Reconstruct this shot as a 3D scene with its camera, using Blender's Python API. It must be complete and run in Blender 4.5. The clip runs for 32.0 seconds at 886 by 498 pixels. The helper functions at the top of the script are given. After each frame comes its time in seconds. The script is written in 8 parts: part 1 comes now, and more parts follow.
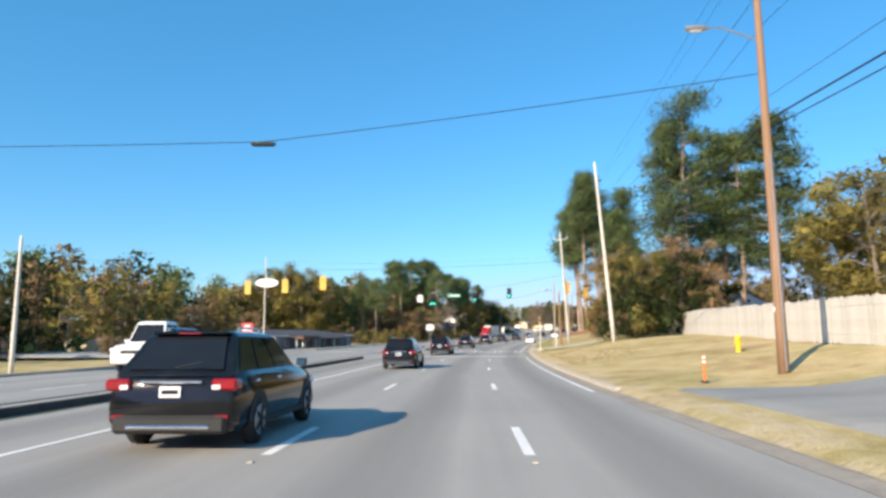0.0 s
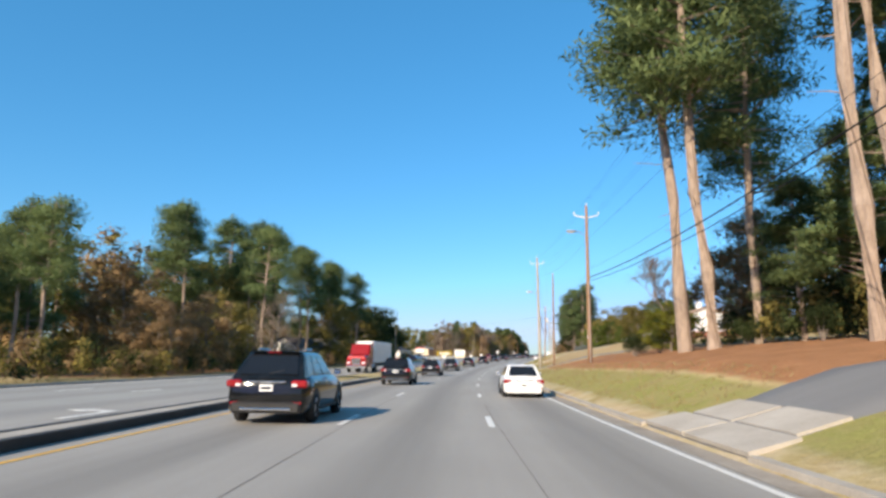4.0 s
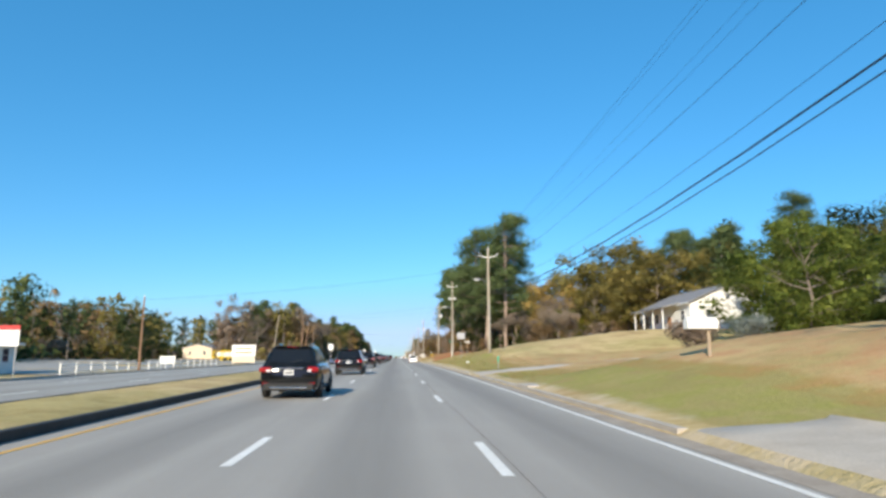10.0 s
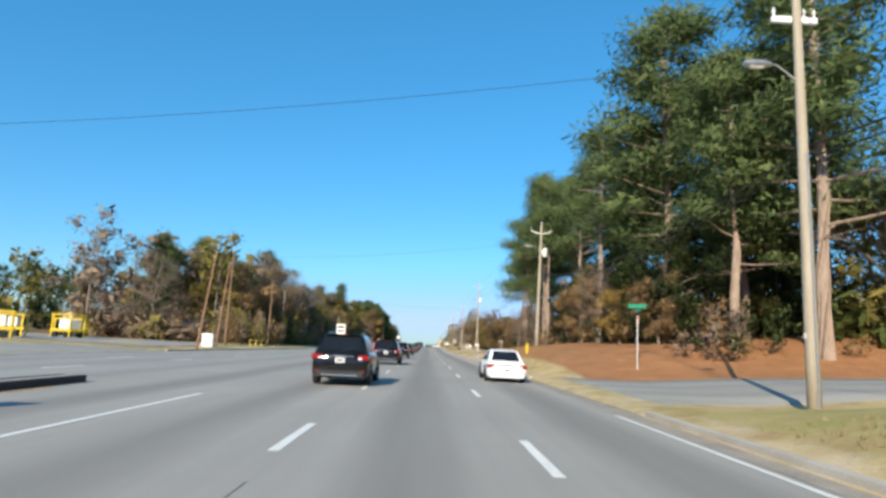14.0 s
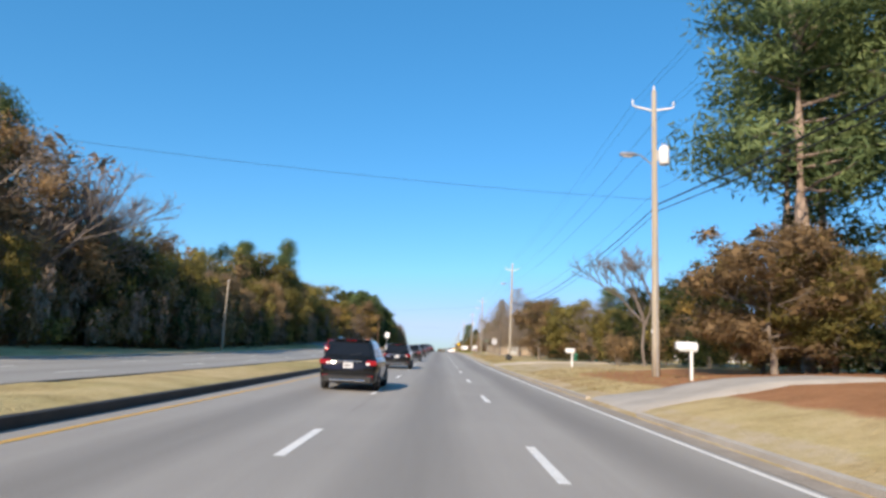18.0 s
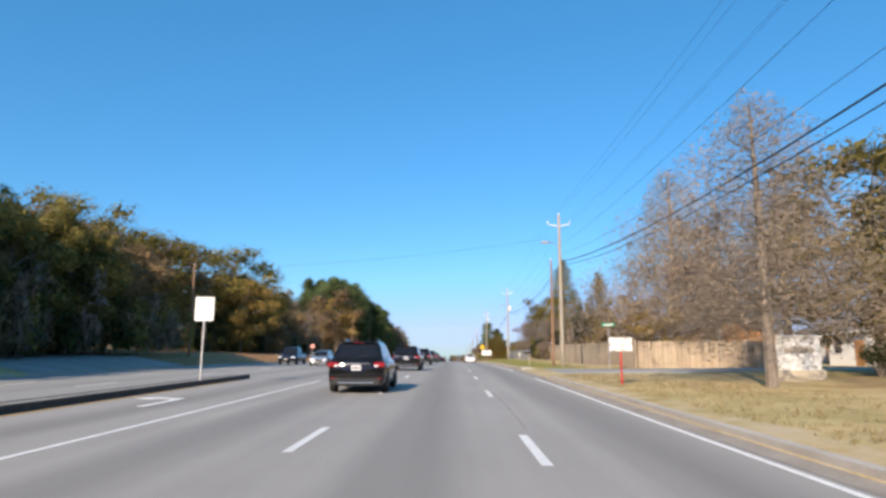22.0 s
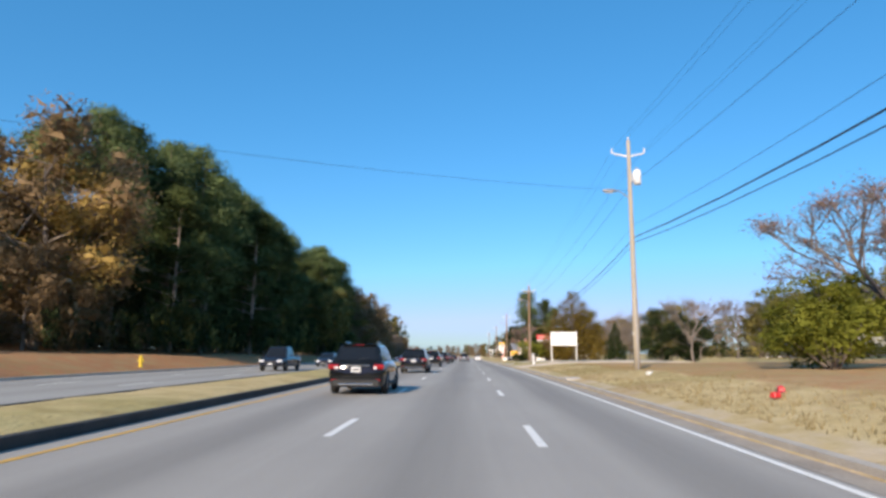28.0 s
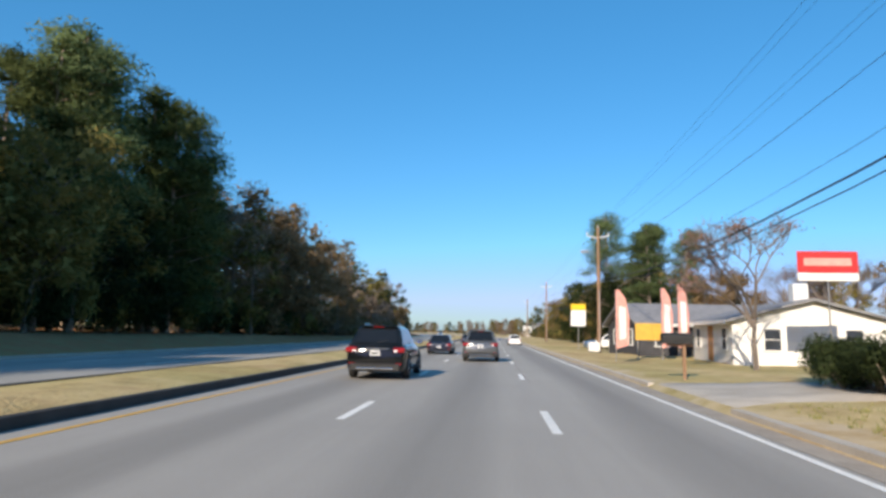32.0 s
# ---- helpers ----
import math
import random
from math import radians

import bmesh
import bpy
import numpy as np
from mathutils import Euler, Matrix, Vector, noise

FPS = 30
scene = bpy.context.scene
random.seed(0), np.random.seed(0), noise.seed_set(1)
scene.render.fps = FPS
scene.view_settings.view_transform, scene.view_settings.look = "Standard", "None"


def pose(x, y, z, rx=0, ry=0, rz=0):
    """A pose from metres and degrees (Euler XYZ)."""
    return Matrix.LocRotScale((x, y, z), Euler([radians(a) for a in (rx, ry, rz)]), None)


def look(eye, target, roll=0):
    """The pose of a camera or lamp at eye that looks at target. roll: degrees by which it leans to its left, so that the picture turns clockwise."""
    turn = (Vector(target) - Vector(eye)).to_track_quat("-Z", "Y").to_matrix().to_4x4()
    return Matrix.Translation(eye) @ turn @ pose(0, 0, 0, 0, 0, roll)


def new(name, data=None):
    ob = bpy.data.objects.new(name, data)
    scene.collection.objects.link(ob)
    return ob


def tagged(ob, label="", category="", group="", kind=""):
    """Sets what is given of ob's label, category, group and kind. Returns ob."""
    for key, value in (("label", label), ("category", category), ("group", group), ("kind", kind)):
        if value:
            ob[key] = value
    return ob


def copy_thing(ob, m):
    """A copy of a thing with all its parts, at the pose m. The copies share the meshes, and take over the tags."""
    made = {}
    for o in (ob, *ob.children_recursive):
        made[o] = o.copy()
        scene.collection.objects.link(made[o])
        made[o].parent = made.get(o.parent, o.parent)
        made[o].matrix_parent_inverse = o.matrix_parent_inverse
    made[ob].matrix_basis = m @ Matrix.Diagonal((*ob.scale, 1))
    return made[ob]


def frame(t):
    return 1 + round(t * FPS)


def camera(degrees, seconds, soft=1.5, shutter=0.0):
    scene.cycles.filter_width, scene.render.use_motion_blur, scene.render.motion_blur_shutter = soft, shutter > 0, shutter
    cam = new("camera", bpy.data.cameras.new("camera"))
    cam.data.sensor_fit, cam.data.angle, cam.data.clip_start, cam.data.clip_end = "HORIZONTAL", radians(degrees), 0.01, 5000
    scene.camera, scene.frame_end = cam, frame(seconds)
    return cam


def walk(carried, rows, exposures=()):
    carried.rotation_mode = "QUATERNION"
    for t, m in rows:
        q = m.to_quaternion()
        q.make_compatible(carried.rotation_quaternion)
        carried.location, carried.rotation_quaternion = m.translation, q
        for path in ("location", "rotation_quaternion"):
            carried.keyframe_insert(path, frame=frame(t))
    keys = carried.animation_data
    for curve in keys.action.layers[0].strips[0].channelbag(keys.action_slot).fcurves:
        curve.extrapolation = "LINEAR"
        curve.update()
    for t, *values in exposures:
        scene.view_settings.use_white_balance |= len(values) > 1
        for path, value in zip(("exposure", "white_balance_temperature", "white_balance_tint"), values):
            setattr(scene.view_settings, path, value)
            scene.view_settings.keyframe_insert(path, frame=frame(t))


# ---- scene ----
cam = camera(69.2, 32.0, soft=3.0)
PATH = [  # seconds, x, y, z, yaw, pitch, roll
    (0, 39.350, -10.550, 1.786, 19.55, 7.43, 0.34),
    (0.5, 35.308, 1.903, 1.546, 18.84, 9.93, -2.07),
    (1, 31.385, 14.404, 1.374, 18.15, 9.16, -0.26),
    (1.5, 27.787, 26.809, 1.225, 15.56, 9.14, 2.28),
    (2, 24.436, 39.259, 1.158, 14.75, 10.02, -0.11),
    (2.5, 21.342, 51.707, 1.122, 13.65, 10.70, -1.56),
    (3, 18.564, 64.076, 1.131, 12.76, 10.52, -1.28),
    (3.5, 16.050, 76.366, 1.123, 10.96, 9.77, -0.49),
    (4, 13.752, 88.730, 1.130, 10.17, 9.97, -0.71),
    (4.5, 11.686, 101.069, 1.115, 8.82, 10.46, -1.33),
    (6.5, 5.318, 149.842, 1.139, 4.69, 13.89, -2.07),
    (7, 4.099, 161.958, 1.189, 3.44, 11.79, -1.19),
    (7.5, 2.984, 174.130, 1.271, 2.29, 12.17, -0.08),
    (8, 2.022, 186.407, 1.424, 2.86, 11.74, 0.82),
    (8.5, 1.292, 198.639, 1.603, 1.71, 8.44, 0.08),
    (9, 0.801, 210.801, 1.825, 0.11, 8.21, -1.61),
    (9.5, 0.520, 223.065, 2.055, -3.76, 10.46, 1.64),
    (10, 0.441, 235.156, 2.289, -4.13, 10.28, 0.22),
    (10.5, 0.397, 247.466, 2.535, -3.19, 9.53, -2.21),
    (11, 0.361, 259.920, 2.778, -3.22, 8.66, -1.76),
    (11.5, 0.344, 272.172, 3.011, -3.32, 8.93, -1.78),
    (12, 0.322, 284.289, 3.209, -3.37, 11.06, -2.63),
    (12.5, 0.266, 296.414, 3.425, -2.90, 10.60, -2.70),
    (13, 0.208, 308.546, 3.600, -2.07, 10.29, -3.37),
    (13.5, 0.176, 320.700, 3.795, -1.39, 9.51, -3.80),
    (14, 0.164, 332.869, 3.970, -1.44, 9.26, -2.64),
    (14.5, 0.161, 345.035, 4.126, -1.38, 11.48, -3.09),
    (16.5, 0.199, 393.675, 4.676, -0.48, 9.82, -2.57),
    (17, 0.217, 405.887, 4.795, -0.73, 9.75, -2.73),
    (17.5, 0.241, 418.110, 4.915, -0.41, 9.65, -3.32),
    (18, 0.260, 430.371, 5.043, -0.36, 9.60, -2.75),
    (18.5, 0.257, 442.636, 5.178, -0.43, 9.82, -2.03),
    (19, 0.268, 454.781, 5.302, 0.27, 9.33, -2.54),
    (19.5, 0.341, 466.830, 5.468, 0.40, 9.31, -2.07),
    (20, 0.431, 478.853, 5.642, 0.55, 9.87, -1.89),
    (20.5, 0.484, 490.914, 5.840, 0.69, 9.78, -1.70),
    (21, 0.521, 502.928, 6.047, 0.67, 9.88, -1.33),
    (21.5, 0.556, 515.010, 6.291, 0.76, 9.32, -1.92),
    (22, 0.588, 527.141, 6.538, 0.78, 10.15, -0.21),
    (22.5, 0.601, 539.326, 6.818, 0.95, 10.47, -2.13),
    (23, 0.590, 551.376, 7.085, 1.30, 9.63, -1.47),
    (23.5, 0.522, 563.332, 7.372, 0.98, 9.89, -1.95),
    (24, 0.442, 575.192, 7.598, 0.86, 10.10, -2.59),
    (24.5, 0.364, 587.075, 7.801, 0.76, 9.62, -2.34),
    (25, 0.317, 598.878, 7.958, 0.50, 9.40, -2.07),
    (25.5, 0.322, 610.630, 8.093, -0.28, 8.57, -1.79),
    (27.5, 0.574, 658.966, 8.468, 2.12, 9.06, -0.33),
    (28, 0.630, 671.578, 8.519, 2.11, 9.22, -0.34),
    (28.5, 0.653, 683.915, 8.575, 3.67, 9.33, -0.21),
    (29, 0.681, 696.140, 8.602, 3.63, 9.16, 0.22),
    (29.5, 0.727, 708.485, 8.610, 3.58, 8.69, 0.15),
    (30, 0.797, 720.712, 8.637, 3.42, 8.45, 0.33),
    (30.5, 0.869, 732.954, 8.588, 2.83, 7.54, 0.30),
    (31, 0.914, 745.203, 8.540, 2.17, 6.76, 1.68),
    (31.5, 0.890, 757.326, 8.500, 2.98, 7.58, -0.02),
    (32, 0.842, 769.345, 8.461, 4.50, 7.22, -1.00),
]
walk(cam, [(t, pose(x, y, z, 90 + p, r, w)) for t, x, y, z, w, p, r in PATH], [(0.0, 0.66, 6850, 11), (3.0, 0.58, 6800, 11), (7.0, 0.45, 6850, 12), (9.0, 0.45, 6600, 9), (12.0, 0.45, 6500, 6), (14.0, 0.44, 6550, 6), (17.0, 0.44, 6650, 12), (20.0, 0.44, 6700, 15), (25.0, 0.42, 6700, 15), (28.0, 0.40, 6600, 14), (30.0, 0.36, 6600, 13), (31.0, 0.28, 6600, 12), (32.0, 0.34, 6600, 12)])

# ---- world and sun: low winter sun behind the camera, a little to its left ----
SUN_EL, SUN_AZ = radians(25), radians(199)
world = bpy.data.worlds.new("sky")
scene.world = world
world.use_nodes = True
wn = world.node_tree
sky = wn.nodes.new("ShaderNodeTexSky")
sky.sky_type, sky.sun_disc = "NISHITA", False
sky.sun_elevation, sky.sun_rotation = SUN_EL, SUN_AZ
sky.air_density, sky.dust_density, sky.ozone_density = 1.0, 0.75, 5.5
hsv = wn.nodes.new("ShaderNodeHueSaturation")
hsv.inputs["Saturation"].default_value, hsv.inputs["Hue"].default_value, hsv.inputs["Value"].default_value = 1.18, 0.493, 1.0
wn.links.new(sky.outputs[0], hsv.inputs["Color"])
haze = wn.nodes.new("ShaderNodeMix")
haze.data_type = "RGBA"
haze.inputs[0].default_value, haze.inputs[7].default_value = 0.25, (0.42, 2.5, 4.95, 1)
wn.links.new(hsv.outputs[0], haze.inputs[6])
pale = wn.nodes.new("ShaderNodeMix")
pale.data_type, pale.blend_type = "RGBA", "DARKEN"
pale.inputs[0].default_value, pale.inputs[7].default_value = 1.0, (3.05, 4.2, 9.0, 1)
wn.links.new(haze.outputs[2], pale.inputs[6])
wn.links.new(pale.outputs[2], wn.nodes["Background"].inputs[0])
wn.nodes["Background"].inputs[1].default_value = 0.14
sun = new("sun", bpy.data.lights.new("sun", "SUN"))
sun.data.energy, sun.data.angle, sun.data.color = 5.0, radians(0.53), (1.0, 0.87, 0.68)
SUN_DIR = Vector((math.sin(SUN_AZ) * math.cos(SUN_EL), math.cos(SUN_AZ) * math.cos(SUN_EL), math.sin(SUN_EL)))
sun.matrix_world = look(SUN_DIR * 100, (0, 0, 0))

rng = random.Random(7)

# ---- the road's line: station s in metres along it, u metres to its right ----
HEAD_S = (-200, 0, 35, 70, 105, 140, 180, 230, 930, 1130, 1400)
HEAD_D = (17.3, 17.3, 14.8, 11.7, 8.5, 6.6, 4.1, 0.0, 0.0, 16.0, 40.0)
GRADE_S = (-200, -50, 0, 50, 100, 150, 200, 250, 300, 350, 400, 450, 500, 550, 600, 650, 700, 750, 800, 900, 1000)
GRADE_P = (0, -2.5, -1.65, 0.03, -0.04, 0.12, 1.8, 2.02, 1.58, 1.25, 0.95, 1.12, 1.84, 2.44, 1.18, 0.62, 0.13, -0.41, -0.52, -0.13, 0)
S_ = np.arange(-200, 1400.5, 1.0)
H_ = np.radians(np.interp(S_, HEAD_S, HEAD_D))
X_ = np.concatenate([[0], np.cumsum(-(np.sin(H_[1:]) + np.sin(H_[:-1])) / 2)])
Y_ = np.concatenate([[0], np.cumsum((np.cos(H_[1:]) + np.cos(H_[:-1])) / 2)])
X_ -= X_[430]
Y_ += 230 - Y_[430]
Z_ = np.cumsum(np.interp(S_, GRADE_S, GRADE_P) / 100)
Z_ -= Z_[200]


def lerp(v, xs, ys):
    return float(np.interp(v, xs, ys))


def heading(s):
    return lerp(s, S_, H_)


def zroad(s):
    return lerp(s, S_, Z_)


# ground heights over the road: 10 m and 30 m to the right, 26 m and 50 m to the left
R10 = ((-200, 5, 36, 60, 80, 112, 134, 175, 190, 238, 241, 247, 251, 260, 270, 288, 300, 305, 342, 350, 366, 374, 395, 440, 460, 522, 584, 646, 710, 770, 800, 900), (0.4, 0.35, 1.1, 0.5, 0.6, 1.8, 1.6, 0.9, 0.9, 1.1, 0.55, 0.55, 1.0, 1.2, 0.5, 0.45, 1.2, 1.6, 1.3, 0.2, 0.2, 1.2, 1.9, 1.2, 0.85, 0.4, 0.15, 0.6, 0.6, 0.5, 0.12, 0.2))
R30 = ((-200, 40, 80, 112, 150, 190, 215, 235, 260, 272, 284, 296, 306, 315, 342, 350, 366, 376, 400, 440, 460, 520, 584, 640, 770, 800, 900), (1.5, 2.8, 3.0, 3.6, 4.0, 4.9, 5.6, 5.3, 3.9, 2.2, 1.2, 1.8, 3.4, 4.4, 3.2, 1.2, 1.2, 3.6, 3.4, 2.4, 1.7, 0.7, 0.3, 0.9, 0.8, 0.2, 0.3))
L26 = ((-200, 60, 240, 300, 400, 440, 500, 560, 590, 640, 740, 800, 900), (-0.2, -0.2, -0.2, -0.4, 0.3, 0.5, 0.1, 0.5, 1.1, 1.1, 1.0, 1.0, 0.6))
L50 = ((-200, 60, 240, 300, 400, 500, 590, 640, 740, 900), (-0.6, -0.6, 0.2, 0.0, 0.6, 0.6, 1.8, 2.0, 2.4, 1.2))

# the median: start, end, right edge, left edge
MEDIANS = [(-150, 40, -9.0, -9.9), (66, 140, -6.25, -7.3), (140, 288, -6.25, -10.4), (288, 352, -9.6, -10.4), (388, 428, -6.25, -7.4), (428, 500, -6.25, -10.4), (500, 560, -9.6, -10.4), (584, 645, -6.25, -7.4), (645, 1380, -6.25, -10.4)]


def lift(s, u):
    """Ground height over the road's surface."""
    if -21.2 <= u <= 5.3:
        return -0.12
    if u > 0:
        a, b = lerp(s, *R10), lerp(s, *R30)
        z = lerp(u, (5.3, 5.8, 7.0, 10.2, 15.0, 30.0, 60.0, 200.0, 700.0), (0.10, 0.12, 0.14 + 0.22 * a, a, a + 0.38 * (b - a), b, b + 1.2, b + 2, b + 3))
    else:
        a, b = lerp(s, *L26), lerp(s, *L50)
        z = lerp(-u, (21.2, 22.0, 26.0, 50.0, 120.0, 700.0), (0.10, 0.12, a, b, b + 1.5, b + 3))
    return z


def gz(s, u):
    return zroad(s) + lift(s, u)


def spot(s, u, dz=0.0):
    """World point at station s, offset u, dz over the ground."""
    h = heading(s)
    return Vector((lerp(s, S_, X_) + u * math.cos(h), lerp(s, S_, Y_) + u * math.sin(h), gz(s, u) + dz))


def flat(s, u, dz=0.0):
    """The same over the road's surface."""
    h = heading(s)
    return Vector((lerp(s, S_, X_) + u * math.cos(h), lerp(s, S_, Y_) + u * math.sin(h), zroad(s) + dz))


def at(s, u, turn=0.0, size=1.0, dz=0.0, on_road=False, lean=(0, 0)):
    """A pose on the ground: y ahead along the road, turned by degrees to the left."""
    p = flat(s, u, dz) if on_road else spot(s, u, dz)
    sc = (size, size, size) if isinstance(size, (int, float)) else size
    pitch = math.degrees(math.atan((zroad(s + 2) - zroad(s - 2)) / 4)) if on_road else 0
    return pose(p.x, p.y, p.z, pitch + lean[0], lean[1], math.degrees(heading(s))) @ pose(0, 0, 0, 0, 0, turn) @ Matrix.Diagonal((*sc, 1))


# ---- materials ----
def nodes_of(name):
    m = bpy.data.materials.new(name)
    m.use_nodes = True
    nt = m.node_tree
    return m, nt, nt.nodes["Principled BSDF"]


def noise_at(nt, scale, coord, detail=4, rough=0.6):
    n = nt.nodes.new("ShaderNodeTexNoise")
    n.inputs["Scale"].default_value, n.inputs["Detail"].default_value, n.inputs["Roughness"].default_value = scale, detail, rough
    nt.links.new(coord, n.inputs["Vector"])
    return n.outputs["Fac"]


def ramp(nt, fac, *stops):
    r = nt.nodes.new("ShaderNodeValToRGB")
    while len(r.color_ramp.elements) < len(stops):
        r.color_ramp.elements.new(0.5)
    for e, (p, c) in zip(r.color_ramp.elements, stops):
        e.position, e.color = p, (*c, 1) if len(c) == 3 else c
    nt.links.new(fac, r.inputs[0])
    return r.outputs[0]


def mixed(nt, fac, a, b, mode="MIX"):
    n = nt.nodes.new("ShaderNodeMix")
    n.data_type, n.blend_type = "RGBA", mode
    for sock, v in ((n.inputs[0], fac), (n.inputs[6], a), (n.inputs[7], b)):
        if isinstance(v, bpy.types.NodeSocket):
            nt.links.new(v, sock)
        elif isinstance(v, (int, float)):
            sock.default_value = v
        else:
            sock.default_value = (*v, 1)
    return n.outputs[2]


def bumped(nt, bsdf, height, strength, distance=0.02):
    b = nt.nodes.new("ShaderNodeBump")
    b.inputs["Strength"].default_value, b.inputs["Distance"].default_value = strength, distance
    nt.links.new(height, b.inputs["Height"])
    nt.links.new(b.outputs[0], bsdf.inputs["Normal"])


def varied(nt, colour, amount, island=False):
    """Value shift by object, or by each loose piece of a mesh."""
    if island:
        src = nt.nodes.new("ShaderNodeNewGeometry").outputs["Random Per Island"]
    else:
        src = nt.nodes.new("ShaderNodeObjectInfo").outputs["Random"]
    mp = nt.nodes.new("ShaderNodeMapRange")
    mp.inputs[3].default_value, mp.inputs[4].default_value = 1 - amount, 1 + amount
    nt.links.new(src, mp.inputs[0])
    h = nt.nodes.new("ShaderNodeHueSaturation")
    nt.links.new(mp.outputs[0], h.inputs["Value"])
    nt.links.new(colour, h.inputs["Color"])
    return h.outputs[0]


def mat(name, a, b=None, size=0.5, fine=0.05, rough=0.7, bump=0.25, metal=0.0, vary=0.06, coat=0.0, stretch=(1, 1, 1), spec=0.5):
    """A painted, wooden or stony surface: two colours in blotches, fine grain, a little relief."""
    m, nt, bsdf = nodes_of(name)
    b = b or tuple(v * 0.72 for v in a)
    tc = nt.nodes.new("ShaderNodeTexCoord")
    mp = nt.nodes.new("ShaderNodeMapping")
    mp.inputs["Scale"].default_value = stretch
    nt.links.new(tc.outputs["Object"], mp.inputs[0])
    big, small = noise_at(nt, 1 / size, mp.outputs[0]), noise_at(nt, 1 / fine, mp.outputs[0], 2)
    c = ramp(nt, big, (0.35, b), (0.65, a))
    c = mixed(nt, 0.25, c, ramp(nt, small, (0.3, tuple(v * 0.6 for v in b)), (0.7, tuple(min(1, v * 1.15) for v in a))))
    c = varied(nt, c, vary)
    nt.links.new(c, bsdf.inputs["Base Color"])
    bsdf.inputs["Roughness"].default_value, bsdf.inputs["Metallic"].default_value = rough, metal
    bsdf.inputs["Coat Weight"].default_value, bsdf.inputs["Specular IOR Level"].default_value = coat, spec
    bsdf.inputs["Coat Roughness"].default_value = 0.08
    bumped(nt, bsdf, small, bump, 0.01)
    return m


def leaf_mat(name, *colours):
    m, nt, bsdf = nodes_of(name)
    geo = nt.nodes.new("ShaderNodeNewGeometry")
    k = len(colours)
    c = ramp(nt, geo.outputs["Random Per Island"], *[(i / max(k - 1, 1), col) for i, col in enumerate(colours)])
    c = mixed(nt, 0.35, c, ramp(nt, noise_at(nt, 0.35, geo.outputs["Position"], 2), (0.35, colours[0]), (0.65, colours[-1])))
    c = varied(nt, c, 0.22)
    nt.links.new(c, bsdf.inputs["Base Color"])
    bsdf.inputs["Roughness"].default_value, bsdf.inputs["Specular IOR Level"].default_value = 0.75, 0.15
    tr = nt.nodes.new("ShaderNodeBsdfTranslucent")
    nt.links.new(c, tr.inputs[0])
    mx = nt.nodes.new("ShaderNodeMixShader")
    mx.inputs[0].default_value = 0.33
    out = nt.nodes["Material Output"]
    nt.links.new(bsdf.outputs[0], mx.inputs[1])
    nt.links.new(tr.outputs[0], mx.inputs[2])
    nt.links.new(mx.outputs[0], out.inputs[0])
    return m


def paint(name, col, rough=0.25, flake=0.0):
    m, nt, bsdf = nodes_of(name)
    bsdf.inputs["Specular IOR Level"].default_value = 0.35
    tc = nt.nodes.new("ShaderNodeTexCoord")
    dust = noise_at(nt, 3, tc.outputs["Object"], 3)
    nt.links.new(mixed(nt, ramp(nt, dust, (0.45, (0, 0, 0)), (0.85, (0.03, 0.03, 0.03))), col, (0.3, 0.27, 0.22)), bsdf.inputs["Base Color"])
    bsdf.inputs["Roughness"].default_value, bsdf.inputs["Metallic"].default_value = rough, flake
    bsdf.inputs["Coat Weight"].default_value, bsdf.inputs["Coat Roughness"].default_value = 0.15, 0.05
    return m


def glow(name, col, strength):
    m, nt, bsdf = nodes_of(name)
    bsdf.inputs["Base Color"].default_value = (*col, 1)
    bsdf.inputs["Emission Color"].default_value, bsdf.inputs["Emission Strength"].default_value = (*col, 1), strength
    return m


